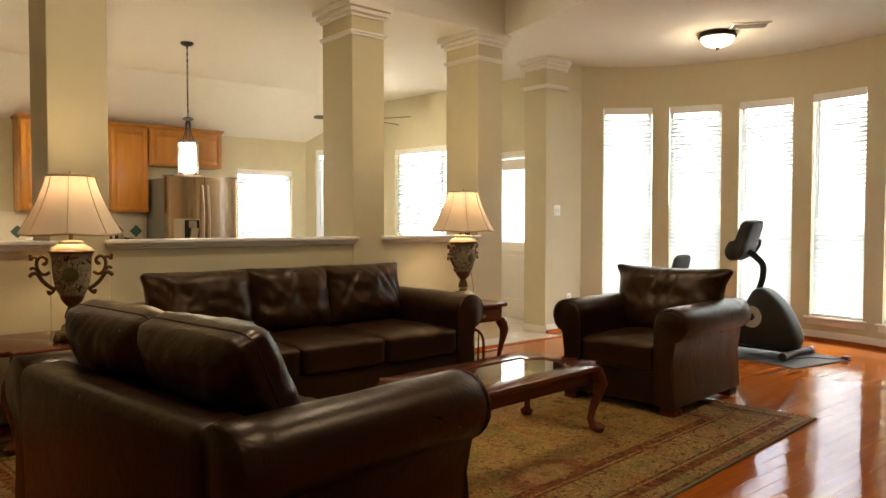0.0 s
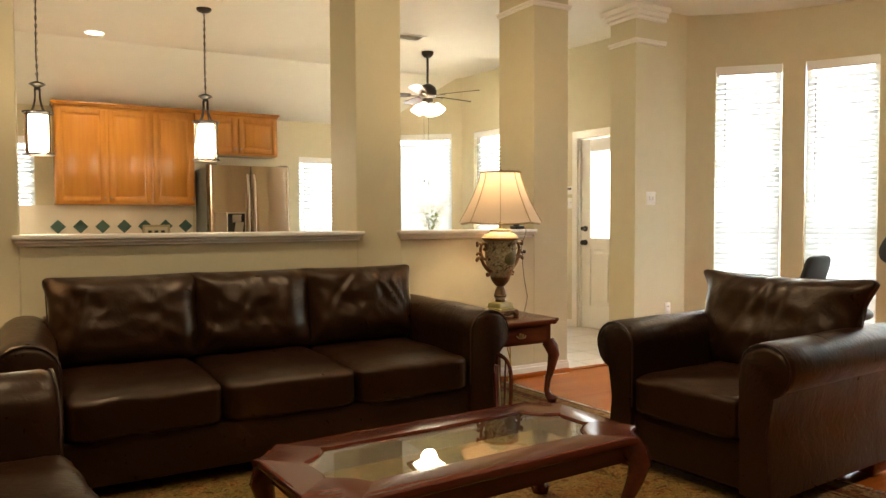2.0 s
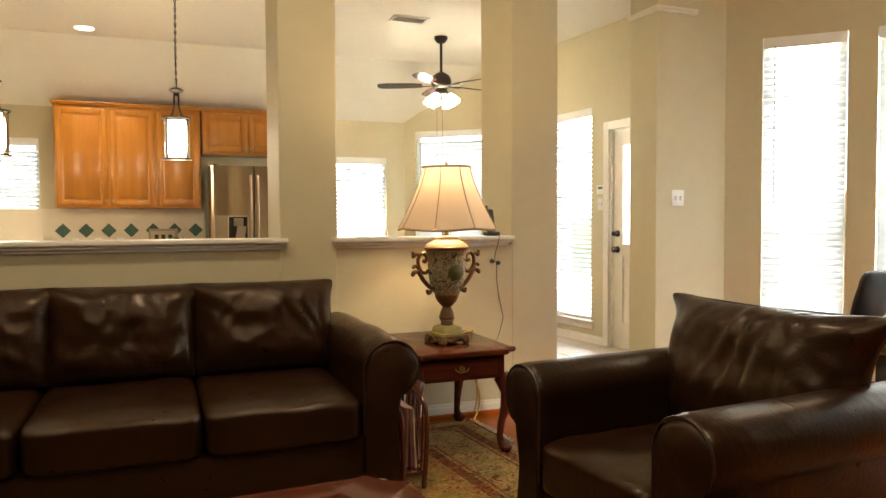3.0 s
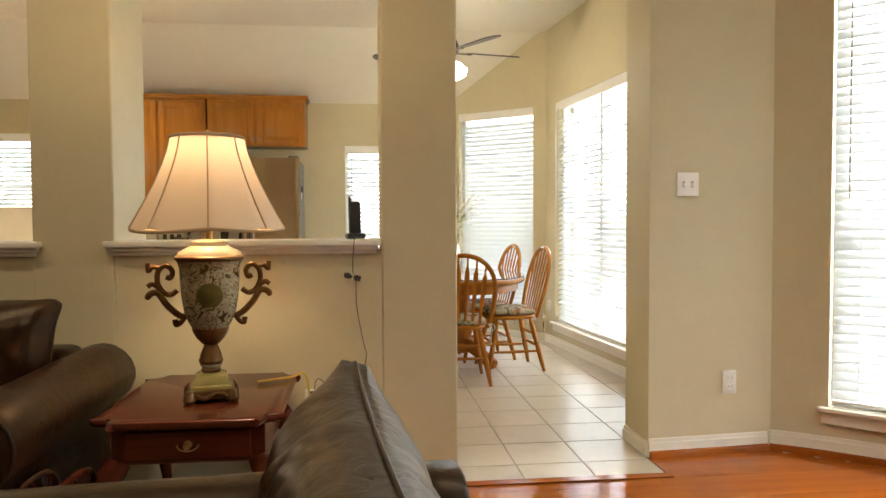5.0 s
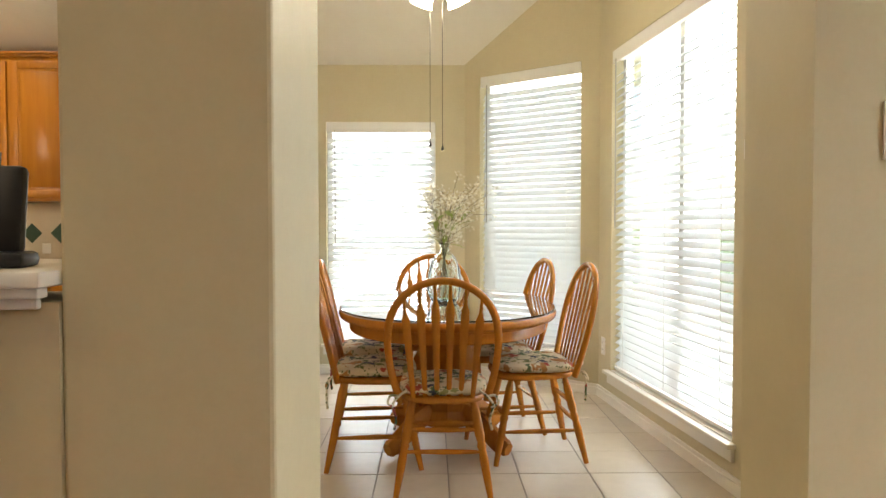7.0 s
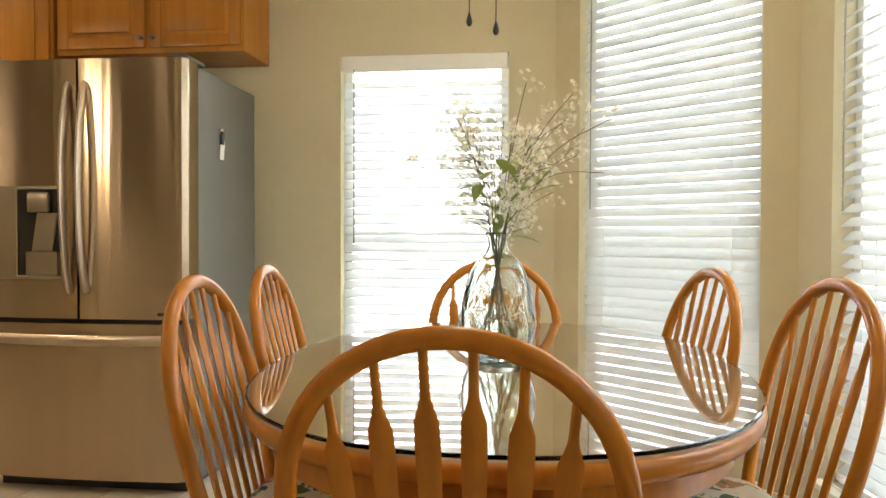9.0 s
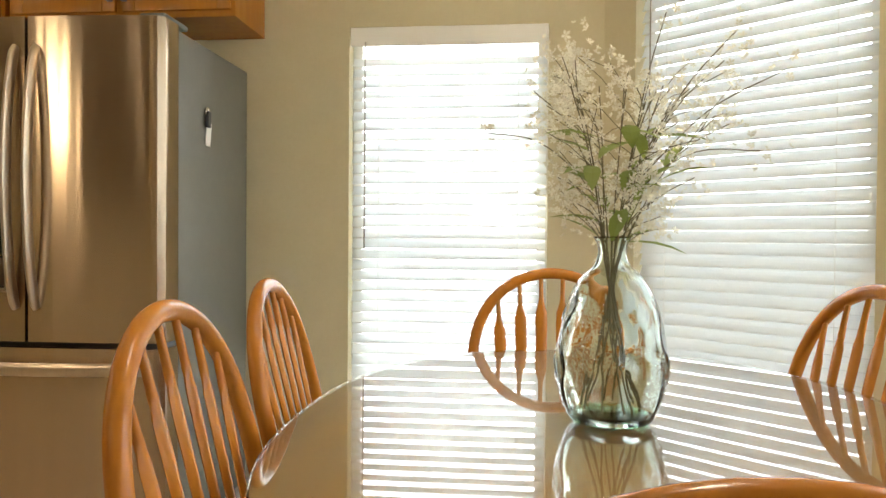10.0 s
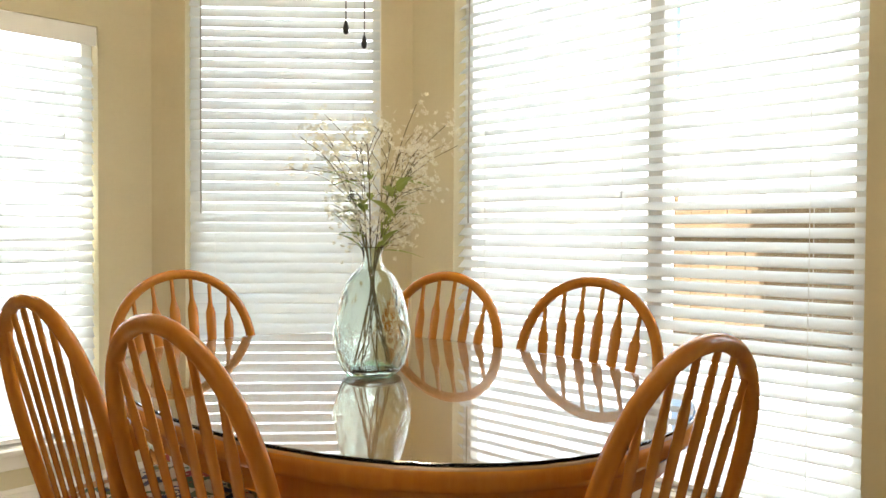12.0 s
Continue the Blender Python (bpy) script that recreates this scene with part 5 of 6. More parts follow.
for da, L, rise in ((0.25, 0.24, 0.07), (3.0, 0.19, 0.10), (-0.1, 0.24, 0.19), (0.15, 0.16, 0.22), (-0.5, 0.17, 0.24), (2.4, 0.15, 0.19), (-0.9, 0.08, 0.27)):
    p0 = Vector((0.03 * math.cos(da), 0.03 * math.sin(da), 0.40))
    p1 = p0 + Vector((L * math.cos(da), L * math.sin(da), rise))
    bs = bmesh.new()
    tube(bs, smooth_path([p0, p0.lerp(p1, 0.5) + Vector((0, 0, 0.03)), p1], 5), 0.0011, 4)
    part("stem", bs, STEM, fl, "thin brown stem", True)
    for _ in range(10):
        blossom(p1 + Vector((rnd.gauss(0, 1), rnd.gauss(0, 1), rnd.gauss(0, 1))) * 0.018, 0.008)
tagged(part("blossoms", bp_, PETAL, fl, "tiny white blossoms"), kind="stuff")

# ---- fridge ----
fr = thing("refrigerator", pose(3.55, 8.86, 0), "stainless steel french-door refrigerator with a bottom freezer drawer", "refrigerator")
bm = bmesh.new()
box(bm, -0.445, 0.445, 0.125, 0.760, 0.03, 1.778, 0.006)
part("body", bm, GREY_SIDE, fr, "grey painted sides")


def bowed_door(x0, x1, z0, z1, bow=0.022):
    """A door with a softly bowed front, rolled over at the outer edges."""
    bm = bmesh.new()
    front = []
    for i in range(25):
        x = x0 + (x1 - x0) * i / 24
        roll = max(0.0, abs(x) - 0.425) / 0.03
        front.append((x, -0.004 - bow * (1 - (x / 0.455) ** 2) + 0.022 * roll ** 2))
    prism(bm, [(x0 + 0.004, 0.115), (x0, 0.105), *front, (x1, 0.105), (x1 - 0.004, 0.115)], z0, z1)
    return bm


dl = part("door_left", bowed_door(-0.455, -0.0055, 0.727, 1.790), STEEL, fr, smooth=True, angle=30)
dr = part("door_right", bowed_door(0.0055, 0.455, 0.727, 1.790), STEEL, fr, smooth=True, angle=30)
dw = part("freezer_drawer", bowed_door(-0.455, 0.455, 0.062, 0.707), STEEL, fr, smooth=True, angle=30)
bm = bmesh.new()
box(bm, -0.42, 0.42, 0.07, 0.3, 0.0, 0.0615)
part("plinth", bm, BLACK, fr, "black toe grille")
bm = bmesh.new()
box(bm, -0.448, 0.448, 0.012, 0.12, 0.7075, 0.7265)
box(bm, -0.0053, 0.0053, -0.006, 0.12, 0.7265, 1.787)
box(bm, -0.44, 0.44, 0.116, 0.1245, 0.07, 1.775)
part("door_gasket", bm, BLACK, fr, "black gap between doors and drawer")
for x, d in ((-0.036, dl), (0.036, dr)):
    bm = bmesh.new()
    tube(bm, smooth_path([(x, -0.022, 0.842), (x, -0.042, 0.88), (x, -0.066, 1.03), (x, -0.078, 1.265), (x, -0.066, 1.50), (x, -0.042, 1.65), (x, -0.022, 1.686)], 5), [(0.012, 0.021)] * 31, 12)
    part("handle", bm, SATIN, d, "curved brushed steel handle", True)
bm = bmesh.new()
tube(bm, smooth_path([(-0.40, -0.005, 0.646), (-0.38, -0.045, 0.646), (0, -0.072, 0.644), (0.38, -0.045, 0.646), (0.40, -0.005, 0.646)], 6), [(0.011, 0.022)] * 25, 10)
part("handle", bm, SATIN, dw, "wide brushed steel drawer handle", True)
DZ = 0.028
bm = bmesh.new()
box(bm, -0.395, -0.064, -0.0275, -0.004, 0.860 + DZ, 1.245 + DZ, 0.003)
disp = part("dispenser", bm, material("grey_brown_dispenser", (0.44, 0.36, 0.27), 0.28, 0.9, grain=((14, 14, 0.5), (0.38, 0.31, 0.23), 0.7, 2)), dl, "brushed steel water and ice dispenser panel")
bm = bmesh.new()
for b_ in ((-0.270, -0.262, 0.868, 1.240), (-0.072, -0.064, 0.868, 1.240), (-0.262, -0.072, 1.232, 1.240), (-0.262, -0.072, 0.868, 0.876)):
    box(bm, b_[0], b_[1], -0.036, -0.0276, b_[2] + DZ, b_[3] + DZ, 0.001)
part("bezel", bm, CHROME, disp, "bright recess border")
# Flat plate: the shade of a deep recess is put into its dark colour.
bm = bmesh.new()
box(bm, -0.261, -0.073, -0.0300, -0.0276, 0.877 + DZ, 1.231 + DZ, 0.0005)
part("recess", bm, material("dark_brown_recess", (0.020, 0.016, 0.012), 0.25, 0.2), disp, "flat plate coloured dark like a shaded recess")
bm = bmesh.new()
box(bm, -0.212, -0.115, -0.052, -0.0302, 1.135 + DZ, 1.218 + DZ, 0.010)
part("spout", bm, material("grey_spout", (0.26, 0.21, 0.15), 0.3, 0.7), disp, "grey rounded spout housing", True)
bm = bmesh.new()
vs = box(bm, -0.175, -0.082, -0.036, -0.0302, 0.975 + DZ, 1.134 + DZ, 0.003)
for v in vs:
    v.co.x += (1.134 + DZ - v.co.z) * -0.16
part("paddle", bm, material("grey_paddle", (0.30, 0.25, 0.18), 0.3, 0.6), disp, "slanting steel paddle")
bm = bmesh.new()
prism(bm, [(-0.225, -0.0302), (-0.218, -0.046), (-0.080, -0.046), (-0.076, -0.0302)], 0.880 + DZ, 0.974 + DZ)
part("drip_tray", bm, material("tray_grey", (0.34, 0.28, 0.20), 0.3, 0.7), disp)
bm = bmesh.new()
box(bm, 0.31, 0.385, -0.014, -0.0085, 0.742, 0.756, 0.001)
part("nameplate", bm, BLACK, dr, "small dark nameplate")
for sx in (-1, 1):
    bm = bmesh.new()
    box(bm, sx * 0.40 - 0.045, sx * 0.40 + 0.045, 0.03, 0.20, 1.791, 1.810, 0.006)
    part("hinge_cover", bm, GREY_SIDE, fr, "grey plastic hinge cover")
# magnet clip on the side
mag = thing("fridge_magnet", pose(3.996, 9.22, 1.49), "small bright clip magnet holding a folded note", "magnet")
bm = bmesh.new()
lathe(bm, [(0.020, 0.0), (0.021, 0.006), (0.014, 0.011), (0.006, 0.013)], seg=16)
part("magnet_disc", bm, CHROME, mag, "round chrome magnet", True, m=pose(0, -0.012, 0.045, 0, 90, 0))
bm = bmesh.new()
box(bm, 0.002, 0.016, -0.030, -0.002, -0.01, 0.05, 0.004)
part("clip", bm, BLACK, mag, "dark spring clip")
bm = bmesh.new()
box(bm, 0.004, 0.007, -0.022, 0.020, -0.085, 0.008, 0.001, m=pose(0, 0, 0, 4, 6, 0))
part("note", bm, PLATE, mag, "pale folded note")

# ---- kitchen cabinets ----
KNOB = material("pewter_knob", (0.25, 0.2, 0.14), 0.35, 1.0)


def cabinet_door(x0, x1, z0, z1, y, parent, knob=None):
    bm = bmesh.new()
    f = 0.055
    box(bm, x0, x0 + f, y - 0.019, y - 0.001, z0, z1, 0.004)
    box(bm, x1 - f, x1, y - 0.019, y - 0.001, z0, z1, 0.004)
    box(bm, x0 + f, x1 - f, y - 0.019, y - 0.001, z0, z0 + f, 0.004)
    box(bm, x0 + f, x1 - f, y - 0.019, y - 0.001, z1 - f, z1, 0.004)
    d = part("door", bm, OAK, parent, smooth=True)
    bm = bmesh.new()
    box(bm, x0 + f - 0.002, x1 - f + 0.002, y - 0.012, y - 0.002, z0 + f - 0.002, z1 - f + 0.002)
    box(bm, x0 + f + 0.02, x1 - f - 0.02, y - 0.018, y - 0.0121, z0 + f + 0.02, z1 - f - 0.02, 0.005)
    part("panel", bm, OAK, d, smooth=True)
    if knob:
        bm = bmesh.new()
        lathe(bm, [(0.008, 0), (0.006, 0.01), (0.013, 0.018), (0.013, 0.024), (0.006, 0.028)], seg=12)
        part("knob", bm, KNOB, d, "small pewter knob", True, m=pose(knob[0], y - 0.019, knob[1], 90, 0, 0))


def wall_cabinet(x0, x1, z0, z1, splits, depth, label):
    t = thing("wall_cabinet", pose(0, 0, 0), label, "cabinet", "oak wall cabinets")
    yf = 9.735 - depth
    bm = bmesh.new()
    box(bm, x0, x1, yf, 9.735, z0, z1, 0.003)
    part("body", bm, OAK, t)
    bm = bmesh.new()
    box(bm, x0 - 0.012, x1 + 0.012, yf - 0.022, 9.735, z1 + 0.001, z1 + 0.02, 0.004)
    box(bm, x0 - 0.025, x1 + 0.025, yf - 0.035, 9.735, z1 + 0.02, z1 + 0.04, 0.006)
    part("crown", bm, OAK, t, smooth=True)
    for i, (a, b) in enumerate(zip(splits, splits[1:])):
        kx = b - 0.03 if i % 2 == 0 else a + 0.03
        cabinet_door(a + 0.014, b - 0.014, z0 + 0.025, z1 - 0.03, yf, t, (kx, z0 + 0.07))
    return t


wall_cabinet(1.63, 3.055, 1.36, 2.415, (1.63, 2.14, 2.60, 3.055), 0.34, "tall honey oak wall cabinet with three raised-panel doors")
wall_cabinet(3.07, 4.03, 1.95, 2.415, (3.07, 3.55, 4.03), 0.335, "short honey oak cabinet above the refrigerator")
wall_cabinet(-0.60, 0.30, 1.36, 2.415, (-0.60, -0.15, 0.30), 0.34, "honey oak wall cabinet beyond the sink window")
base = thing("base_cabinet", pose(0, 0, 0), "honey oak base cabinet under a pale counter", "cabinet")
bm = bmesh.new()
box(bm, -1.0, 3.07, 9.14, 9.735, 0.10, 0.88)
box(bm, -1.0, 3.07, 9.20, 9.735, 0.0, 0.10)
part("body", bm, OAK, base)
for i in range(8):
    x0 = -1.0 + i * 0.508
    cabinet_door(x0 + 0.012, x0 + 0.496, 0.14, 0.68, 9.14, base, (x0 + 0.45, 0.62))
    bm = bmesh.new()
    box(bm, x0 + 0.012, x0 + 0.496, 9.121, 9.139, 0.71, 0.86, 0.004)
    part("drawer", bm, OAK, base)
bm = bmesh.new()
box(bm, -1.0, 3.085, 9.10, 9.738, 0.882, 0.92, 0.006)
tagged(part("countertop", bm, COUNTER), "pale laminate kitchen countertop", "countertop")
bm = bmesh.new()
box(bm, -1.0, 3.09, 9.728, 9.7385, 0.921, 1.355)
sp = tagged(part("backsplash", bm, SPLASH), "cream tiled backsplash with green diamonds", "backsplash", kind="structure")
for i in range(11):
    x = 1.66 + (i - 1) * 0.224
    if 0.45 < x < 1.45:
        continue
    bm = bmesh.new()
    prism(bm, [(-0.078, 0), (0, -0.078), (0.078, 0), (0, 0.078)], 0, 0.005)
    part("diamond_tile", bm, GREEN_TILE, sp, "green diamond tile", m=pose(x, 9.7275, 1.12, 90, 0, 0))
for x in (1.78, 2.0, 2.22):
    bm = bmesh.new()
    box(bm, x - 0.035, x + 0.035, 9.722, 9.727, 0.96, 1.04, 0.002)
    tagged(part("outlet_cover", bm, PLATE), "white outlet cover on the backsplash", "outlet", "backsplash outlets")
# framed sign and dark plant on the counter
sg = thing("counter_sign", pose(2.66, 9.60, 0.921), "small tan framed sign leaning on the counter", "sign")
bm = bmesh.new()
for x0, x1, z0, z1 in ((-0.15, 0.15, 0, 0.025), (-0.15, 0.15, 0.19, 0.215), (-0.15, -0.125, 0.025, 0.19), (0.125, 0.15, 0.025, 0.19)):
    box(bm, x0, x1, 0, 0.03, z0, z1, 0.003)
part("frame", bm, SIGN_FACE, sg)
bm = bmesh.new()
box(bm, -0.125, 0.125, 0.012, 0.025, 0.025, 0.19)
part("face", bm, material("cream_sign_face", (0.5, 0.44, 0.30), 0.6), sg)
for k, x in enumerate((-0.07, 0.0, 0.07)):
    bm = bmesh.new()
    box(bm, x - 0.02, x + 0.02, 0.008, 0.0118, 0.09, 0.15)
    part("bar", bm, IRON, sg)
pl = thing("counter_plant", pose(2.80, 9.42, 0.921), "low dark green plant on the kitchen counter", "plant")
bm = bmesh.new()
lathe(bm, [(0.045, 0), (0.06, 0.05), (0.062, 0.06), (0.05, 0.062)], seg=16)
part("pot", bm, IRON, pl, "", True)
dark_leaf = material("dark_green_leaf", (0.025, 0.04, 0.015), 0.5)
for k in range(60):
    a = rnd.uniform(0, 6.28)
    leaf(Vector((rnd.gauss(0, 0.03), rnd.gauss(0, 0.03), rnd.uniform(0.05, 0.10))), Vector((math.cos(a), math.sin(a), rnd.uniform(0, 1.2))), rnd.uniform(0.05, 0.10), 0.012, pl, dark_leaf)
fc = thing("kitchen_faucet", pose(0.95, 9.62, 0.921), "brushed nickel kitchen faucet by the sink window", "faucet")
bm = bmesh.new()
tube(bm, smooth_path([(0, 0, 0), (0, 0, 0.22), (0, -0.06, 0.30), (0, -0.15, 0.27), (0, -0.17, 0.22)], 6), 0.013, 10)
lathe(bm, [(0.03, 0), (0.03, 0.012), (0.018, 0.02)], seg=14)
part("spout", bm, CHROME, fc, "", True)

# ---- pendants ----
def pendant(x, y, top=CEIL_Z, z0=1.715, z1=2.045):
    t = thing("pendant_lamp", pose(x, y, 0), "lantern pendant with a lit white glass cylinder on a chain", "pendant lamp", "kitchen pendants")
    bm = bmesh.new()
    lathe(bm, [(0.065, top), (0.065, top - 0.012), (0.045, top - 0.03), (0.012, top - 0.04)], seg=20)
    part("canopy", bm, IRON, t, "", True)
    bm = bmesh.new()
    n = int((top - 0.04 - (z1 + 0.255)) / 0.032)
    for i in range(n):
        z = top - 0.05 - i * 0.032
        pts = [(0.008 * math.cos(a), 0, z + 0.019 * math.sin(a)) for a in [2 * math.pi * k / 10 for k in range(11)]]
        if i % 2:
            pts = [(0, px, pz) for px, _, pz in pts]
        tube(bm, pts, 0.0026, 5)
    tagged(part("chain", bm, IRON, t, "dark bronze chain", True), kind="stuff")
    bm = bmesh.new()
    tube(bm, [(0.004, 0.004, top - 0.04), (-0.004, 0.003, (top + z1) / 2), (0.004, 0.0, z1 + 0.25)], 0.0035, 6)
    part("cord", bm, IRON, t)
    bm = bmesh.new()
    lathe(bm, [(0.012, z1 + 0.26), (0.05, z1 + 0.245), (0.062, z1 + 0.235), (0.045, z1 + 0.225), (0.022, z1 + 0.21), (0.022, z1 + 0.19)], seg=20)
    for k in range(4):
        a = math.pi / 4 + k * math.pi / 2
        c, s = math.cos(a), math.sin(a)
        tube(bm, smooth_path([(0.024 * c, 0.024 * s, z1 + 0.20), (0.026 * c, 0.026 * s, z1 + 0.12), (0.045 * c, 0.045 * s, z1 + 0.05), (0.07 * c, 0.07 * s, z1 + 0.012)], 4), 0.007, 6)
    part("crown", bm, IRON, t, "", True)
    for k in range(4):
        a = math.pi / 4 + k * math.pi / 2
        c, s = math.cos(a), math.sin(a)
        bm = bmesh.new()
        tube(bm, [(0.108 * c, 0.108 * s, z0), (0.112 * c, 0.112 * s, z1 + 0.012)], 0.006, 6)
        part("post", bm, IRON, t, "", True)
    bm = bmesh.new()
    for z in (z0 + 0.006, z1 + 0.010):
        bm = bmesh.new()
        tube(bm, [(0.111 * math.cos(2 * math.pi * i / 32), 0.111 * math.sin(2 * math.pi * i / 32), z) for i in range(33)], 0.006, 6)
        part("ring", bm, IRON, t, "", True)
    bm = bmesh.new()
    for k in range(2):
        a = math.pi / 4 + k * math.pi / 2
        tube(bm, [(0.11 * math.cos(a), 0.11 * math.sin(a), z1 + 0.012), (-0.11 * math.cos(a), -0.11 * math.sin(a), z1 + 0.012)], 0.005, 6)
    part("crossbar", bm, IRON, t, "dark bronze crossbar", True)
    bm = bmesh.new()
    lathe(bm, [(0.100, z0 + 0.014), (0.100, z1)], seg=32, cap0=False, cap1=False)
    p = part("outer_glass", bm, glass("amber_clear_glass", (1.0, 0.96, 0.84)), t, "clear outer glass", True)
    p.visible_shadow = False
    bm = bmesh.new()
    lathe(bm, [(0.046, z0 + 0.03), (0.054, z0 + 0.10), (0.054, z1 - 0.08), (0.046, z1 - 0.01)], seg=24)
    part("inner_glass", bm, MILK, t, "lit white inner glass", True)
    return t


for px_, py_ in ((2.765, 7.365), (1.462, 7.40)):
    pendant(px_, py_)
    bulb(px_, py_, 1.70, 10, (1.0, 0.78, 0.5), 0.06)
can = thing("recessed_light", pose(1.99, 8.72, CEIL_Z), "round recessed ceiling light, lit", "ceiling light")
bm = bmesh.new()
lathe(bm, [(0.098, -0.001), (0.10, -0.006), (0.085, -0.008), (0.082, -0.002)], seg=28)
part("ring", bm, VINYL, can, "", True)
bm = bmesh.new()
lathe(bm, [(0.080, -0.003), (0.080, -0.006)], seg=28)
part("lens", bm, emitter("lit_spot", (1.0, 0.85, 0.62), 9.0), can)
# The can at x = 0.2 is unseen, added to brighten the kitchen.
for sx_ in (1.99, 0.2):
    dl_ = bpy.data.lights.new("can_light", "AREA")
    dl_.shape, dl_.size, dl_.energy, dl_.color, dl_.spread = "DISK", 0.15, 13 * LF, (1.0, 0.82, 0.58), radians(115)
    new("can_light", dl_).location = (sx_, 8.72, CEIL_Z - 0.012)
    if sx_ > 1:
        continue
    copy_thing(can, pose(sx_, 8.72, CEIL_Z))

# recessed lights in the high living room ceiling
for sx_, sy_ in ((1.2, 1.2), (3.3, 1.2), (1.2, 3.7), (3.3, 3.7)):
    copy_thing(can, pose(sx_, sy_, HIGH_Z))
    dl_ = bpy.data.lights.new("can_light", "AREA")
    dl_.shape, dl_.size, dl_.energy, dl_.color, dl_.spread = "DISK", 0.15, 16 * LF, (1.0, 0.82, 0.58), radians(165)
    new("can_light", dl_).location = (sx_, sy_, HIGH_Z - 0.012)


def ceiling_vent(x, y, rz, label):
    t = thing("ceiling_vent", pose(x, y, CEIL_Z, 0, 0, rz), label, "air vent", "ceiling vents")
    bm = bmesh.new()
    for a, b, c, d in ((-0.17, 0.17, -0.10, -0.075), (-0.17, 0.17, 0.075, 0.10), (-0.17, -0.145, -0.075, 0.075), (0.145, 0.17, -0.075, 0.075)):
        box(bm, a, b, c, d, -0.012, -0.001, 0.003)
    part("frame", bm, VINYL, t)
    for k in range(6):
        bm = bmesh.new()
        box(bm, -0.145, 0.145, -0.009, 0.009, -0.001, 0.001, m=pose(0, -0.062 + k * 0.025, -0.009, 35, 0, 0))
        part("slat", bm, VINYL, t)
    bm = bmesh.new()
    box(bm, -0.145, 0.145, -0.075, 0.075, -0.003, -0.001)
    part("backing", bm, BRAID, t)
    return t


ceiling_vent(4.775, 7.36, 0, "white ceiling air vent near the fan")
ceiling_vent(6.43, 3.31, -52, "white ceiling air vent beside the dome light")

dome = thing("dome_light", pose(6.47, 3.65, CEIL_Z), "flush ceiling light with a lit alabaster bowl", "ceiling light")
bm = bmesh.new()
lathe(bm, [(0.165, -0.001), (0.165, -0.02), (0.178, -0.035), (0.172, -0.048), (0.155, -0.05)], seg=32)
part("rim", bm, IRON, dome, "bronze rim", True)
bm = bmesh.new()
lathe(bm, [(0.155, -0.048), (0.148, -0.075), (0.118, -0.108), (0.07, -0.128), (0.015, -0.135)], seg=32)
part("bowl", bm, DOME, dome, "lit alabaster glass bowl", True)
bm = bmesh.new()
lathe(bm, [(0.014, -0.134), (0.020, -0.145), (0.012, -0.158), (0.004, -0.168)], seg=12)
part("finial", bm, IRON, dome, "", True)
bulb(6.47, 3.65, CEIL_Z - 0.30, 9, (1.0, 0.80, 0.55), 0.10)

# ---- ceiling fan ----
FX, FY = 5.283, 7.872
fan = thing("ceiling_fan", pose(FX, FY, 0), "bronze ceiling fan with five dark blades and lit glass shades", "ceiling fan")
bm = bmesh.new()
lathe(bm, [(0.068, CEIL_Z), (0.066, CEIL_Z - 0.03), (0.04, CEIL_Z - 0.06), (0.014, CEIL_Z - 0.07)], seg=20)
part("canopy", bm, IRON, fan, "", True)
bm = bmesh.new()
lathe(bm, [(0.013, CEIL_Z - 0.06), (0.013, 2.66)], seg=12)
part("downrod", bm, IRON, fan, "", True)
bm = bmesh.new()
lathe(bm, [(0.02, 2.70), (0.05, 2.685), (0.085, 2.66), (0.10, 2.62), (0.10, 2.57), (0.085, 2.545), (0.06, 2.53), (0.065, 2.50), (0.05, 2.47), (0.02, 2.46)], seg=28)
part("motor", bm, IRON, fan, "", True)
for k in range(5):
    a = radians(12 + 72 * k)
    arm = bmesh.new()
    box(arm, 0.08, 0.22, -0.016, 0.016, -0.004, 0.004, 0.003)
    part("blade_arm", arm, IRON, fan, m=Matrix.Translation((0, 0, 2.56)) @ Matrix.Rotation(a, 4, "Z"))
    bm = bmesh.new()
    prism(bm, [(0.19, -0.045), (0.30, -0.060), (0.55, -0.066), (0.62, -0.055), (0.64, -0.03), (0.645, 0), (0.64, 0.03), (0.62, 0.055), (0.55, 0.066), (0.30, 0.060), (0.19, 0.045)], 0, 0.007)
    part("blade", bm, MAHOGANY if k % 2 else IRON, fan, "dark wood blade", m=Matrix.Translation((0, 0, 2.565)) @ Matrix.Rotation(a, 4, "Z") @ Matrix.Rotation(radians(11), 4, "X"))
for k in range(4):
    a = radians(40 + 90 * k)
    q = Matrix.Rotation(a, 4, "Z")
    bm = bmesh.new()
    tube(bm, smooth_path([(0.03, 0, 2.48), (0.07, 0, 2.485), (0.095, 0, 2.46)], 4), 0.009, 8)
    part("lamp_arm", bm, IRON, fan, "", True, m=q)
    bm = bmesh.new()
    lathe(bm, [(0.024, 0.0), (0.038, -0.018), (0.052, -0.05), (0.058, -0.085), (0.066, -0.10)], seg=20, cap1=False)
    part("lamp_shade", bm, MILK, fan, "lit frosted glass shade", True, m=q @ pose(0.095, 0, 2.465, 0, -32, 0))
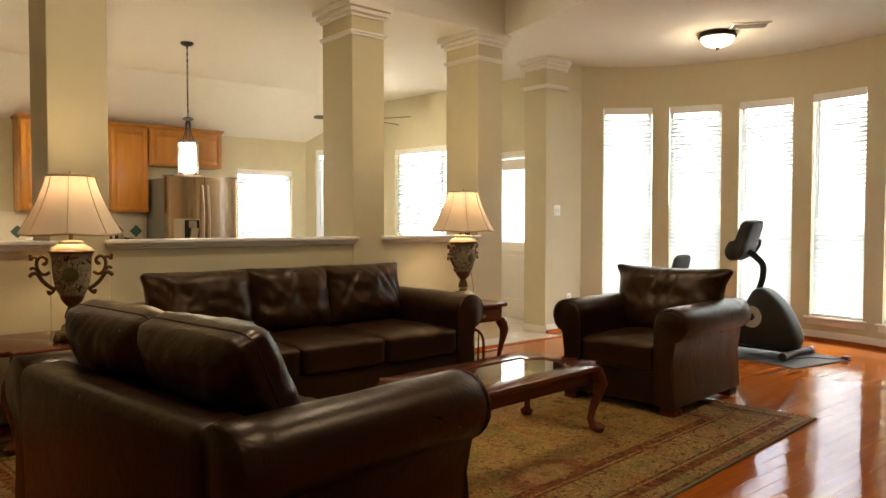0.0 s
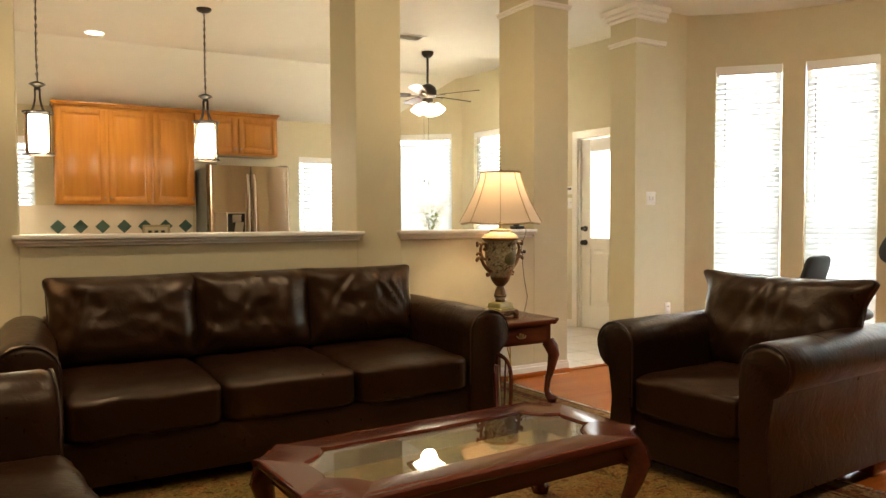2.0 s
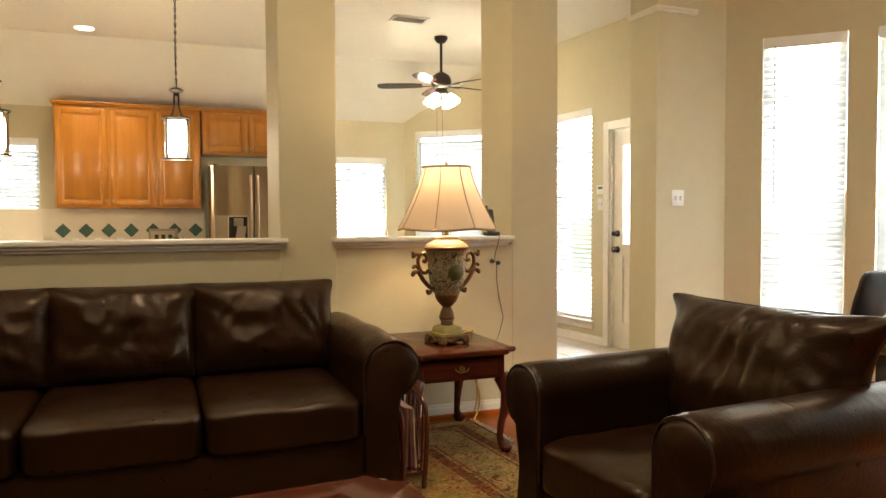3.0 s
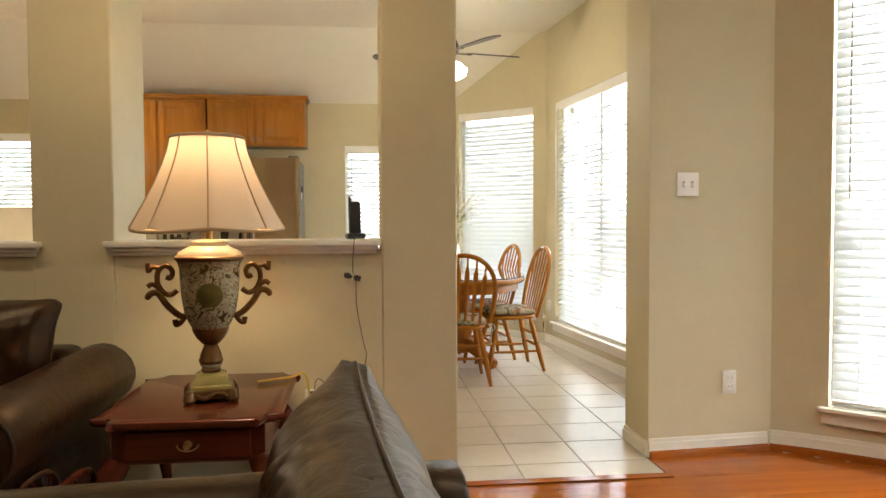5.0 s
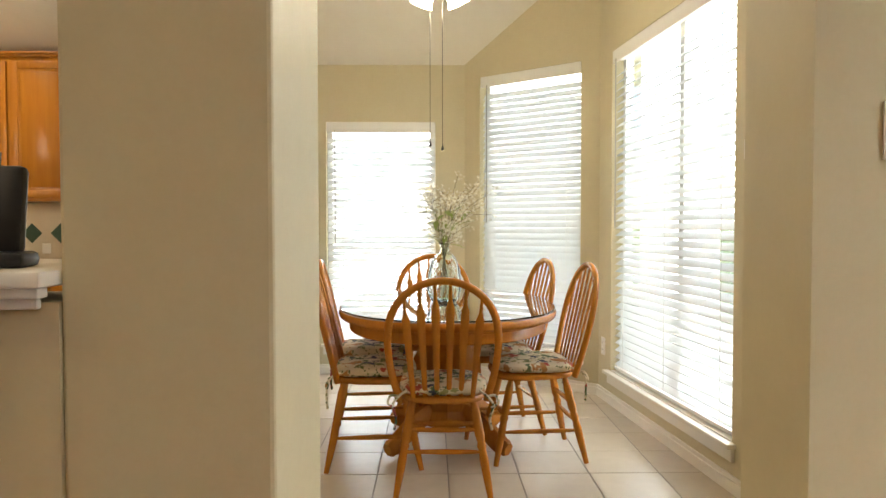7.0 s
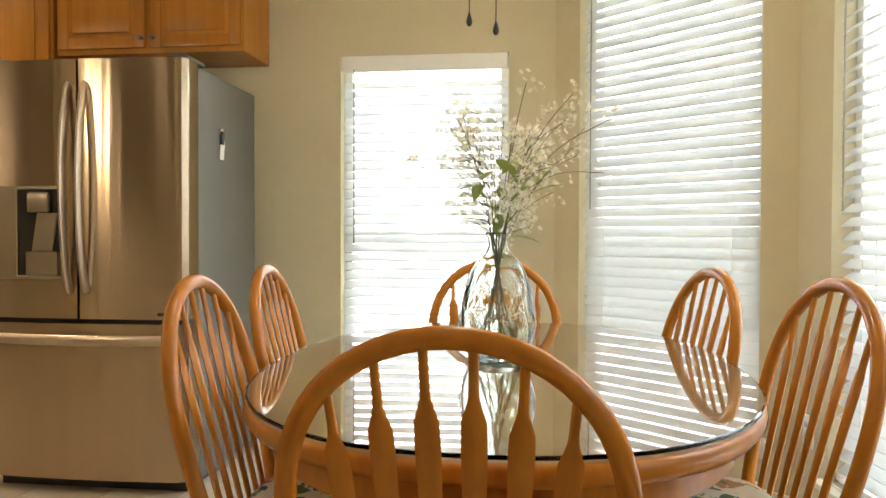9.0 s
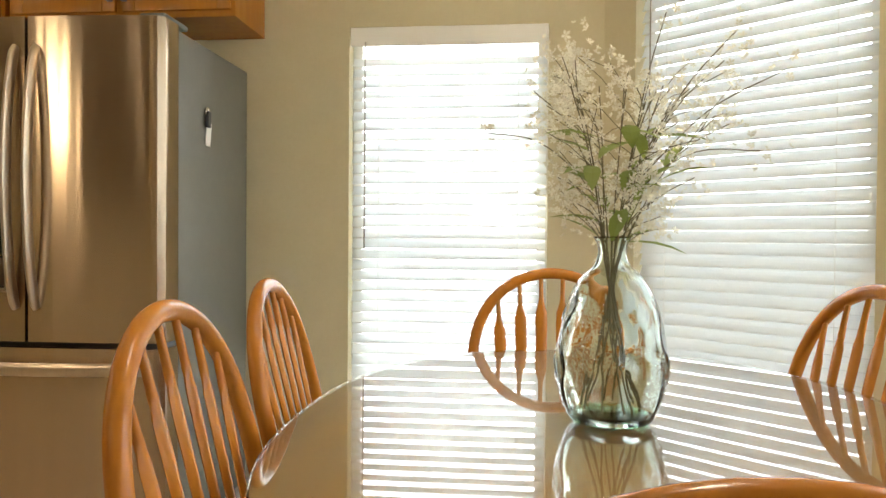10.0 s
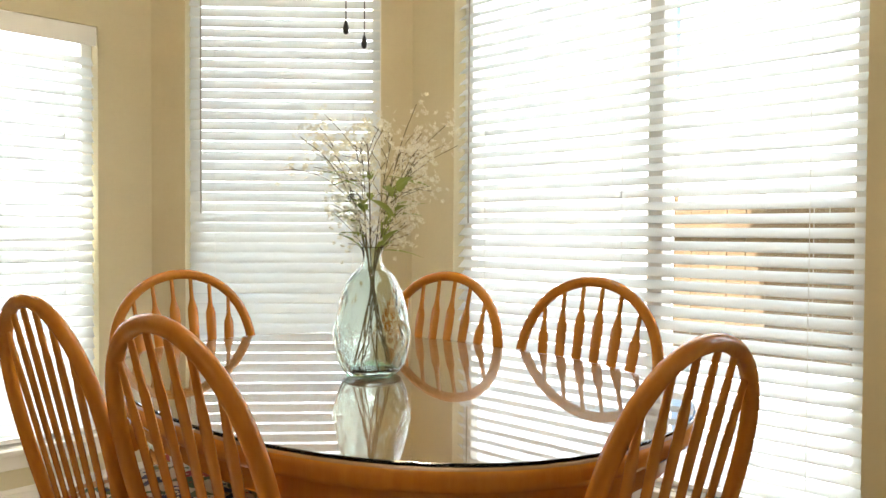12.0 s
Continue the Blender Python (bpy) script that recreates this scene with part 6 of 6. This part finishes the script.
for k, (dx, dy, z) in enumerate(((-0.046, 0.006, 1.632), (0.020, 0.020, 1.612))):
    bm = bmesh.new()
    tube(bm, [(dx, dy, 2.47), (dx, dy, z)], 0.0016, 5)
    ch = part("pull_chain", bm, IRON, fan)
    bm = bmesh.new()
    lathe(bm, [(0.002, 0.0), (0.004, -0.006), (0.008, -0.022), (0.006, -0.031), (0.002, -0.034)], dx, dy, z, 12)
    part("pull_bob", bm, BLACK, ch, "dark teardrop bob", True)
bulb(FX, FY, 2.32, 28, (1.0, 0.88, 0.68), 0.09)


# ---- plates, phone, cords ----
def cover_plate(name, m, w, h, label, category, toggles=0, sockets=False):
    t = thing(name, m, label, category)
    bm = bmesh.new()
    box(bm, -w / 2, w / 2, -0.007, -0.001, -h / 2, h / 2, 0.003)
    part("plate", bm, PLATE, t, smooth=True)
    for k in range(toggles):
        x = (k - (toggles - 1) / 2) * 0.046
        bm = bmesh.new()
        box(bm, x - 0.005, x + 0.005, -0.018, -0.0065, -0.012, 0.006, 0.002)
        part("toggle", bm, PLATE, t)
        bm = bmesh.new()
        box(bm, x - 0.007, x + 0.007, -0.0078, -0.0071, -0.016, 0.014)
        part("toggle_slot", bm, WAND, t, "grey slot round the toggle")
    if sockets:
        for z in (-0.022, 0.022):
            bm = bmesh.new()
            box(bm, -0.016, 0.016, -0.0095, -0.0072, z - 0.014, z + 0.014, 0.005)
            s = part("socket", bm, PLATE, t)
            bm = bmesh.new()
            for x in (-0.006, 0.006):
                box(bm, x - 0.001, x + 0.001, -0.0100, -0.0096, z - 0.004, z + 0.006)
            part("slot", bm, BLACK, s)
    return t


cover_plate("light_switch", pose(6.207, 5.415, 1.367, 0, 0, 4.3), 0.118, 0.118, "white double toggle switch plate on the stub wall", "light switch", 2)
cover_plate("wall_outlet", pose(6.446, 5.433, 0.359, 0, 0, 4.3), 0.075, 0.118, "white double socket on the stub wall", "outlet", 0, True)
cover_plate("wall_outlet", pose(4.372, 5.085, 0.405), 0.075, 0.12, "white double socket with a plugged-in black adapter", "outlet", 0, True)
d = (Vector(NC2) - Vector(NC3)).normalized()
eastm = Matrix(((d.x, d.y, 0, NC3[0]), (d.y, -d.x, 0, NC3[1]), (0, 0, 1, 0), (0, 0, 0, 1)))
th = cover_plate("thermostat", eastm @ pose(on_east(6.99), 0, 1.50), 0.11, 0.085, "white wall thermostat beside the back door", "thermostat")
bm = bmesh.new()
box(bm, -0.035, 0.035, -0.0085, -0.0072, 0.005, 0.03)
part("display", bm, GREY_SIDE, th)
cover_plate("light_switch", eastm @ pose(on_east(6.99), 0, 1.36), 0.075, 0.118, "white double switch under the thermostat", "light switch", 2)
cover_plate("wall_outlet", eastm @ pose(on_east(8.86), 0, 0.36), 0.075, 0.118, "white socket beside the wide window", "outlet", 0, True)

ph = thing("cordless_phone", pose(4.556, 5.14, 1.111, 0, 0, 8), "black cordless phone standing in its charger", "phone")
bm = bmesh.new()
box(bm, -0.042, 0.042, -0.04, 0.04, 0.0, 0.026, 0.010)
part("charger", bm, BLACK, ph, smooth=True)
bm = bmesh.new()
box(bm, -0.027, 0.027, -0.014, 0.014, 0.0, 0.145, 0.010, m=pose(0, 0.008, 0.022, -9, 0, 0))
part("handset", bm, BLACK, ph, "", True)
bm = bmesh.new()
box(bm, -0.006, 0.006, -0.006, 0.006, 0, 0.03, 0.002, m=pose(-0.02, 0.025, 0.16, -9, 0, 0))
part("antenna", bm, BLACK, ph)
cd = thing("phone_cord", pose(4.6, 5.08, 1.1), "thin dark cord hanging from the ledge to the socket", "cord")
bm = bmesh.new()
tube(bm, smooth_path([(-0.03, 0.03, 0.014), (-0.045, -0.048, 0.0135), (-0.050, -0.053, -0.02), (-0.056, -0.010, -0.117), (-0.043, -0.008, -0.17), (-0.042, -0.008, -0.257), (-0.031, -0.008, -0.336), (-0.010, -0.008, -0.446), (0.0, -0.008, -0.50), (-0.035, -0.008, -0.619), (-0.075, -0.008, -0.644), (-0.121, -0.010, -0.645), (-0.167, -0.015, -0.618), (-0.202, -0.02, -0.586), (-0.218, -0.025, -0.598), (-0.222, -0.03, -0.63)], 5), 0.0022, 6)
part("wire", bm, CORD, cd, "", True)
bm = bmesh.new()
for s in range(4):
    o = 0.0045 * (s - 1.5)
    tube(bm, smooth_path([(0.0, -0.004 * (s % 2), o * 0.3), (0.018, -0.006, o + 0.004), (0.036, -0.004, o), (0.018, -0.002, o - 0.004), (0, 0, -o * 0.3), (-0.018, -0.006, o + 0.004), (-0.036, -0.004, o), (-0.018, -0.002, o - 0.004), (0, 0, 0)], 3), 0.0024, 5)
part("tied_loops", bm, BLACK, cd, "bundled loops of dark cord", True, m=pose(-0.057, -0.012, -0.150, 0, 15, 0))
bm = bmesh.new()
tube(bm, smooth_path([(-0.052, -0.02, -0.140), (-0.056, -0.022, -0.153), (-0.063, -0.012, -0.172)], 3), 0.002, 5)
part("twist_tie", bm, PLATE, cd, "white twist tie")
bm = bmesh.new()
box(bm, -0.018, 0.018, -0.035, -0.011, -0.035, 0.035, 0.004)
tagged(part("power_adapter", bm, BLACK, m=pose(4.372, 5.085, 0.425)), "black power adapter plugged into the socket", "adapter")
yc = thing("extension_cord", pose(4.372, 5.05, 0.37), "yellow extension cord from the socket over the end table", "cord")
bm = bmesh.new()
tube(bm, smooth_path([(0, 0.004, 0.0), (0.0, -0.02, -0.04), (0.01, -0.025, -0.10), (0.03, -0.02, -0.16), (0.05, -0.02, -0.24), (0.03, -0.03, -0.33), (-0.02, -0.10, -0.352), (-0.03, -0.20, -0.352)], 6), 0.0045, 6)
tube(bm, smooth_path([(0.01, -0.03, -0.33), (0.01, -0.07, -0.2), (-0.01, -0.08, 0.10), (-0.03, -0.09, 0.188), (-0.08, -0.15, 0.1885), (-0.20, -0.22, 0.1885)], 6), 0.0045, 6)
box(bm, -0.016, 0.016, -0.012, 0.02, -0.03, 0.0, 0.004)
part("wire", bm, YELLOW, yc, "", True)

# ---- magazine rack beside the sofa ----
mr = thing("magazine_rack", pose(3.645, 4.20, 0.012, 0, 0, 90), "dark spindle magazine rack holding red magazines", "magazine rack")
for s in (-1, 1):
    bm = bmesh.new()
    tube(bm, smooth_path([(-0.18, s * 0.05, 0.0), (-0.20, s * 0.055, 0.20), (-0.17, s * 0.06, 0.36), (0.0, s * 0.06, 0.40), (0.17, s * 0.06, 0.36), (0.20, s * 0.055, 0.20), (0.18, s * 0.05, 0.0)], 6), 0.011, 8)
    part("hoop", bm, MAHOGANY, mr, "", True)
    for k in range(6):
        x = -0.14 + k * 0.056
        bm = bmesh.new()
        tube(bm, [(x, s * 0.05, 0.075), (x, s * 0.056, 0.22), (x, s * 0.06, 0.385)], [0.004, 0.007, 0.004], 6)
        part("spindle", bm, MAHOGANY, mr, "", True)
bm = bmesh.new()
box(bm, -0.18, 0.18, -0.05, 0.05, 0.06, 0.078, 0.004)
part("tray", bm, MAHOGANY, mr)
for k in range(4):
    bm = bmesh.new()
    box(bm, -0.14 + 0.01 * k, 0.13, -0.005, 0.005, 0.0, 0.27, 0.002, m=pose(0, -0.027 + k * 0.018, 0.08, -3 + 2 * k, 0, 0))
    tagged(part("magazine", bm, PINK if k % 2 else SIGN_FACE, m=pose(3.645, 4.20, 0.012, 0, 0, 90)), "glossy magazine standing in the spindle rack", "magazine", "magazines")

# ---- exercise bike ----
bm = bmesh.new()
box(bm, -0.405, 0.405, -0.625, 0.625, 0, 0.008, 0.003)
tagged(part("exercise_mat", bm, RUBBER, m=pose(6.575, 3.228, 0.001, 0, 0, -10.5)), "black rubber mat on the wooden floor", "mat")
DGREY = material("dark_grey_shroud", (0.018, 0.017, 0.016), 0.45, grain=((30, 30, 30), (0.025, 0.024, 0.022), 0.7, 3), spec=0.25)
LGREY = material("light_grey_disc", (0.42, 0.41, 0.38), 0.35)
bk = thing("exercise_bike", pose(6.56, 3.195, 0.009, 0, 0, 90) @ Matrix.Diagonal((1.03, 1.03, 1.06, 1)), "black recumbent exercise bike with tilted console", "exercise bike")
# local x towards the seat, z up
bm = bmesh.new()
prof = smooth_path([(-0.295, 0.06, 0), (-0.33, 0.144, 0), (-0.305, 0.243, 0), (-0.236, 0.38, 0), (-0.157, 0.48, 0), (-0.04, 0.57, 0), (0.06, 0.57, 0), (0.13, 0.46, 0), (0.22, 0.32, 0), (0.25, 0.20, 0), (0.229, 0.06, 0)], 4)
rings = []
for y, k in ((-0.10, 0.90), (-0.085, 0.97), (-0.05, 1.0), (0.05, 1.0), (0.085, 0.97), (0.10, 0.90)):
    rings.append([bm.verts.new((-0.03 + (p.x + 0.03) * k, y, 0.28 + (p.y - 0.28) * k)) for p in prof])
ring_faces(bm, rings)
part("shroud", bm, DGREY, bk, "dark grey flywheel shroud", True, 50)
for s in (-1, 1):
    bm = bmesh.new()
    lathe(bm, [(0.095, 0.0), (0.095, 0.006), (0.05, 0.010), (0.045, 0.006)], seg=28)
    d_ = part("crank_disc", bm, LGREY, bk, "light grey crank disc", True, m=pose(0.07, s * 0.099, 0.325, -90 * s, 0, 0))
    bm = bmesh.new()
    lathe(bm, [(0.032, 0.006), (0.032, 0.014), (0.012, 0.018)], seg=18)
    part("hub", bm, BLACK, d_, "", True)
    bm = bmesh.new()
    box(bm, -0.012, 0.012, 0.0, 0.15, 0.0, 0.018, 0.004, m=pose(0.07, s * 0.118, 0.325, 0, 120 if s > 0 else -60, 0) @ pose(0, 0, 0, 90, 0, 0))
    c_ = part("crank_arm", bm, CHROME, bk)
    bm = bmesh.new()
    box(bm, -0.05, 0.05, -0.035, 0.035, -0.014, 0.014, 0.006, m=pose(0.07 + s * 0.12, s * 0.17, 0.325 - s * 0.06, 0, 20, 0))
    part("pedal", bm, BLACK, c_)
bm = bmesh.new()
tube(bm, smooth_path([(0.06, 0, 0.54), (0.02, 0, 0.66), (0.02, 0, 0.78), (0.10, 0, 0.86), (0.17, 0, 0.90)], 5), (0.028), 10)
part("mast", bm, DGREY, bk, "", True)
bm = bmesh.new()
prof = smooth_path([(0.11, 1.00, 0), (0.065, 1.14, 0), (0.085, 1.17, 0), (0.165, 1.16, 0), (0.235, 1.00, 0), (0.29, 0.985, 0), (0.335, 0.90, 0), (0.32, 0.83, 0), (0.26, 0.81, 0), (0.16, 0.87, 0), (0.11, 1.00, 0)], 3)[:-1]
rings = []
for y, k in ((-0.125, 0.80), (-0.115, 0.93), (-0.08, 1.0), (0.08, 1.0), (0.115, 0.93), (0.125, 0.80)):
    rings.append([bm.verts.new((0.19 + (p.x - 0.19) * k, y, 0.98 + (p.y - 0.98) * k)) for p in prof])
ring_faces(bm, rings)
cs = part("console", bm, BLACK, bk, "tilted black console", True)
bm = bmesh.new()
box(bm, 0.0, 0.006, -0.07, 0.07, -0.06, 0.06, m=pose(0.204, 0, 1.075, 0, -23, 0))
part("screen", bm, GREY_SIDE, cs, "grey screen")
for s in (-1, 1):
    bm = bmesh.new()
    tube(bm, smooth_path([(0.18, 0, 0.88), (0.21, s * 0.10, 0.86), (0.17, s * 0.15, 0.89), (0.13, s * 0.155, 0.95), (0.12, s * 0.15, 1.0)], 5), 0.014, 8)
    part("handlebar", bm, BLACK, bk, "", True)
bm = bmesh.new()
box(bm, -0.30, 0.90, -0.04, 0.04, 0.035, 0.085, 0.01)
part("main_beam", bm, DGREY, bk, "", True)
for x, w in ((-0.30, 0.26), (0.86, 0.26)):
    bm = bmesh.new()
    tube(bm, [(x, -w, 0.035), (x, 0, 0.045), (x, w, 0.035)], 0.032, 10)
    part("stabilizer", bm, DGREY, bk, "", True)
    for s in (-1, 1):
        bm = bmesh.new()
        lathe(bm, [(0.036, -0.03), (0.037, 0.03)], seg=14)
        part("end_cap", bm, BLACK, bk, "", True, m=pose(x, s * w, 0.037, 90, 0, 0))
bm = bmesh.new()
box(bm, 0.60, 0.82, -0.035, 0.035, 0.085, 0.40, 0.01)
part("seat_post", bm, DGREY, bk, "", True)
bm = bmesh.new()
pillow(bm, 0.19, 0.19, 0.05, pose(0.67, 0, 0.445), 4, 8, 0.004, 0.6)
part("saddle", bm, BLACK, bk, "padded black saddle", True, 80)
bm = bmesh.new()
pillow(bm, 0.15, 0.14, 0.03, pose(0.86, 0, 0.70, 0, 72, 0), 5, 8, 0.004, 0.6)
part("seat_back", bm, BLACK, bk, "curved black seat back", True, 80)
bm = bmesh.new()
tube(bm, smooth_path([(0.76, 0, 0.38), (0.87, 0, 0.42), (0.92, 0, 0.62)], 4), 0.022, 8)
part("back_strut", bm, DGREY, bk, "", True)
bm = bmesh.new()
tube(bm, smooth_path([(0, 0, 0.006), (0.15, -0.08, 0.006), (0.2, -0.2, 0.006), (0.30, -0.28, 0.006)], 6), 0.005, 6)
box(bm, 0.28, 0.36, -0.32, -0.26, 0.0, 0.03, 0.008)
tagged(part("bike_adapter", bm, BLACK, m=pose(6.50, 2.86, 0.009)), "black power adapter with its cord on the mat", "adapter")

# ---- floor pieces ----
floor_living = bpy.data.objects["floor_living"]
floor_kitchen = bpy.data.objects["floor_kitchen"]
TS, TX, TY = 0.335, 4.985, 5.70
bm = bmesh.new()
box(bm, 0.003, TS - 0.003, 0.003, TS - 0.003, -0.004, 0.0, 0.0015, 1)
t0 = None
rest, edge_tiles = [], []
for i in range(-25, 7):
    for j in range(-2, 13):
        x, y = TX + i * TS, TY + j * TS
        if y + TS > 9.80 or y < 5.0:
            continue
        if x > 5.95 and y < 5.40:
            continue  # wooden floor in front of the stub wall
        if x > 4.9 and y < 5.10:
            edge_tiles.append(x)
            continue
        if x > 3.55 and x < 6.75:
            if t0 is None:
                t0 = part("tile", bm, TILE, floor_kitchen, m=pose(x, y, 0))
            else:
                again(t0, floor_kitchen, pose(x, y, random.uniform(-0.0004, 0.0004)))
        elif x <= 3.55:
            rest.append((x, y))
bm = bmesh.new()
box(bm, 0.003, TS - 0.003, 0.0, 5.362 - 5.122, -0.004, 0.0, 0.0015, 1)
e0 = part("tile", bm, TILE, floor_kitchen, m=pose(edge_tiles[0], 5.122, 0))
for x in edge_tiles[1:]:
    again(e0, floor_kitchen, pose(x, 5.122, 0))
verts, faces = [], []
for x, y in rest:
    b = len(verts)
    for z in (-0.004, 0.0):
        verts += [(x + 0.003, y + 0.003, z), (x + TS - 0.003, y + 0.003, z), (x + TS - 0.003, y + TS - 0.003, z), (x + 0.003, y + TS - 0.003, z)]
    faces += [(b + 4, b + 5, b + 6, b + 7), (b, b + 1, b + 5, b + 4), (b + 1, b + 2, b + 6, b + 5), (b + 2, b + 3, b + 7, b + 6), (b + 3, b, b + 4, b + 7)]
me = bpy.data.meshes.new("tiles")
me.from_pydata(verts, [], faces)
me.materials.append(TILE)
o = new("tiles", me)
o.parent = floor_kitchen
tagged(o, "cream tiles of the kitchen floor", kind="stuff")

# planks run along x; those near the walk are single pieces
PW = 0.082
lengths = (0.9, 1.2, 1.5)
plank_mesh = {}
for L in lengths:
    bm = bmesh.new()
    box(bm, 0.0004, L - 0.0004, 0.0003, PW - 0.0003, -0.012, 0.0, 0.0003, 1)
    plank_mesh[L] = part("plank", bm, PLANK, floor_living, m=pose(1.0 + lengths.index(L) * 1.6, -3.185, 0))
verts, faces = [], []
count = 0
rr = random.Random(7)
row = 0
y = -3.10
while y < 5.10:
    x = -3.2 + rr.uniform(-0.8, 0)
    while x < 8.0:
        L = rr.choice(lengths)
        w = min(PW, 5.118 - y)
        ym = y + PW / 2
        east = 7.2 - (ym + 3.2) * 0.0907 if ym < 1.43 else BAY_C[0] + math.sqrt(max(0.0, 2.43 ** 2 - (ym - BAY_C[1]) ** 2))
        x0c, x1c = max(x, -3.2), min(x + L, east)
        if x1c - x0c < 0.02:
            x += L
            continue
        if x1c - x0c > L - 1e-6 and x > 3.4 and 1.3 < y < 5.03 and count < 300:
            again(plank_mesh[L], floor_living, pose(x, y, rr.uniform(-0.0003, 0.0003)))
            count += 1
        else:
            b = len(verts)
            for z in (-0.012, 0.0):
                verts += [(x0c + 0.0006, y + 0.0005, z), (x1c - 0.0006, y + 0.0005, z), (x1c - 0.0006, y + w - 0.0005, z), (x0c + 0.0006, y + w - 0.0005, z)]
            faces += [(b + 4, b + 5, b + 6, b + 7), (b, b + 1, b + 5, b + 4), (b + 1, b + 2, b + 6, b + 5), (b + 2, b + 3, b + 7, b + 6), (b + 3, b, b + 4, b + 7)]
        x += L
    y += PW
# the strip of wood before the stub wall
y = 5.1185
while y < 5.44:
    x1c = BAY_C[0] + math.sqrt(2.43 ** 2 - (y + PW - BAY_C[1]) ** 2)
    b = len(verts)
    for z in (-0.012, 0.0):
        verts += [(6.0, y + 0.0005, z), (x1c, y + 0.0005, z), (x1c, y + PW - 0.0005, z), (6.0, y + PW - 0.0005, z)]
    faces += [(b + 4, b + 5, b + 6, b + 7), (b, b + 1, b + 5, b + 4), (b + 1, b + 2, b + 6, b + 5), (b + 2, b + 3, b + 7, b + 6), (b + 3, b, b + 4, b + 7)]
    y += PW
me = bpy.data.meshes.new("planks")
me.from_pydata(verts, [], faces)
me.materials.append(PLANK)
o = new("planks", me)
o.parent = floor_living
tagged(o, "glossy reddish wood floor planks", kind="stuff")
bm = bmesh.new()
box(bm, 5.0, 6.005, 5.095, 5.15, 0.0005, 0.008, 0.003)
structure("trim_threshold", bm, PLANK, "reddish wooden threshold between wood and tile", "threshold")
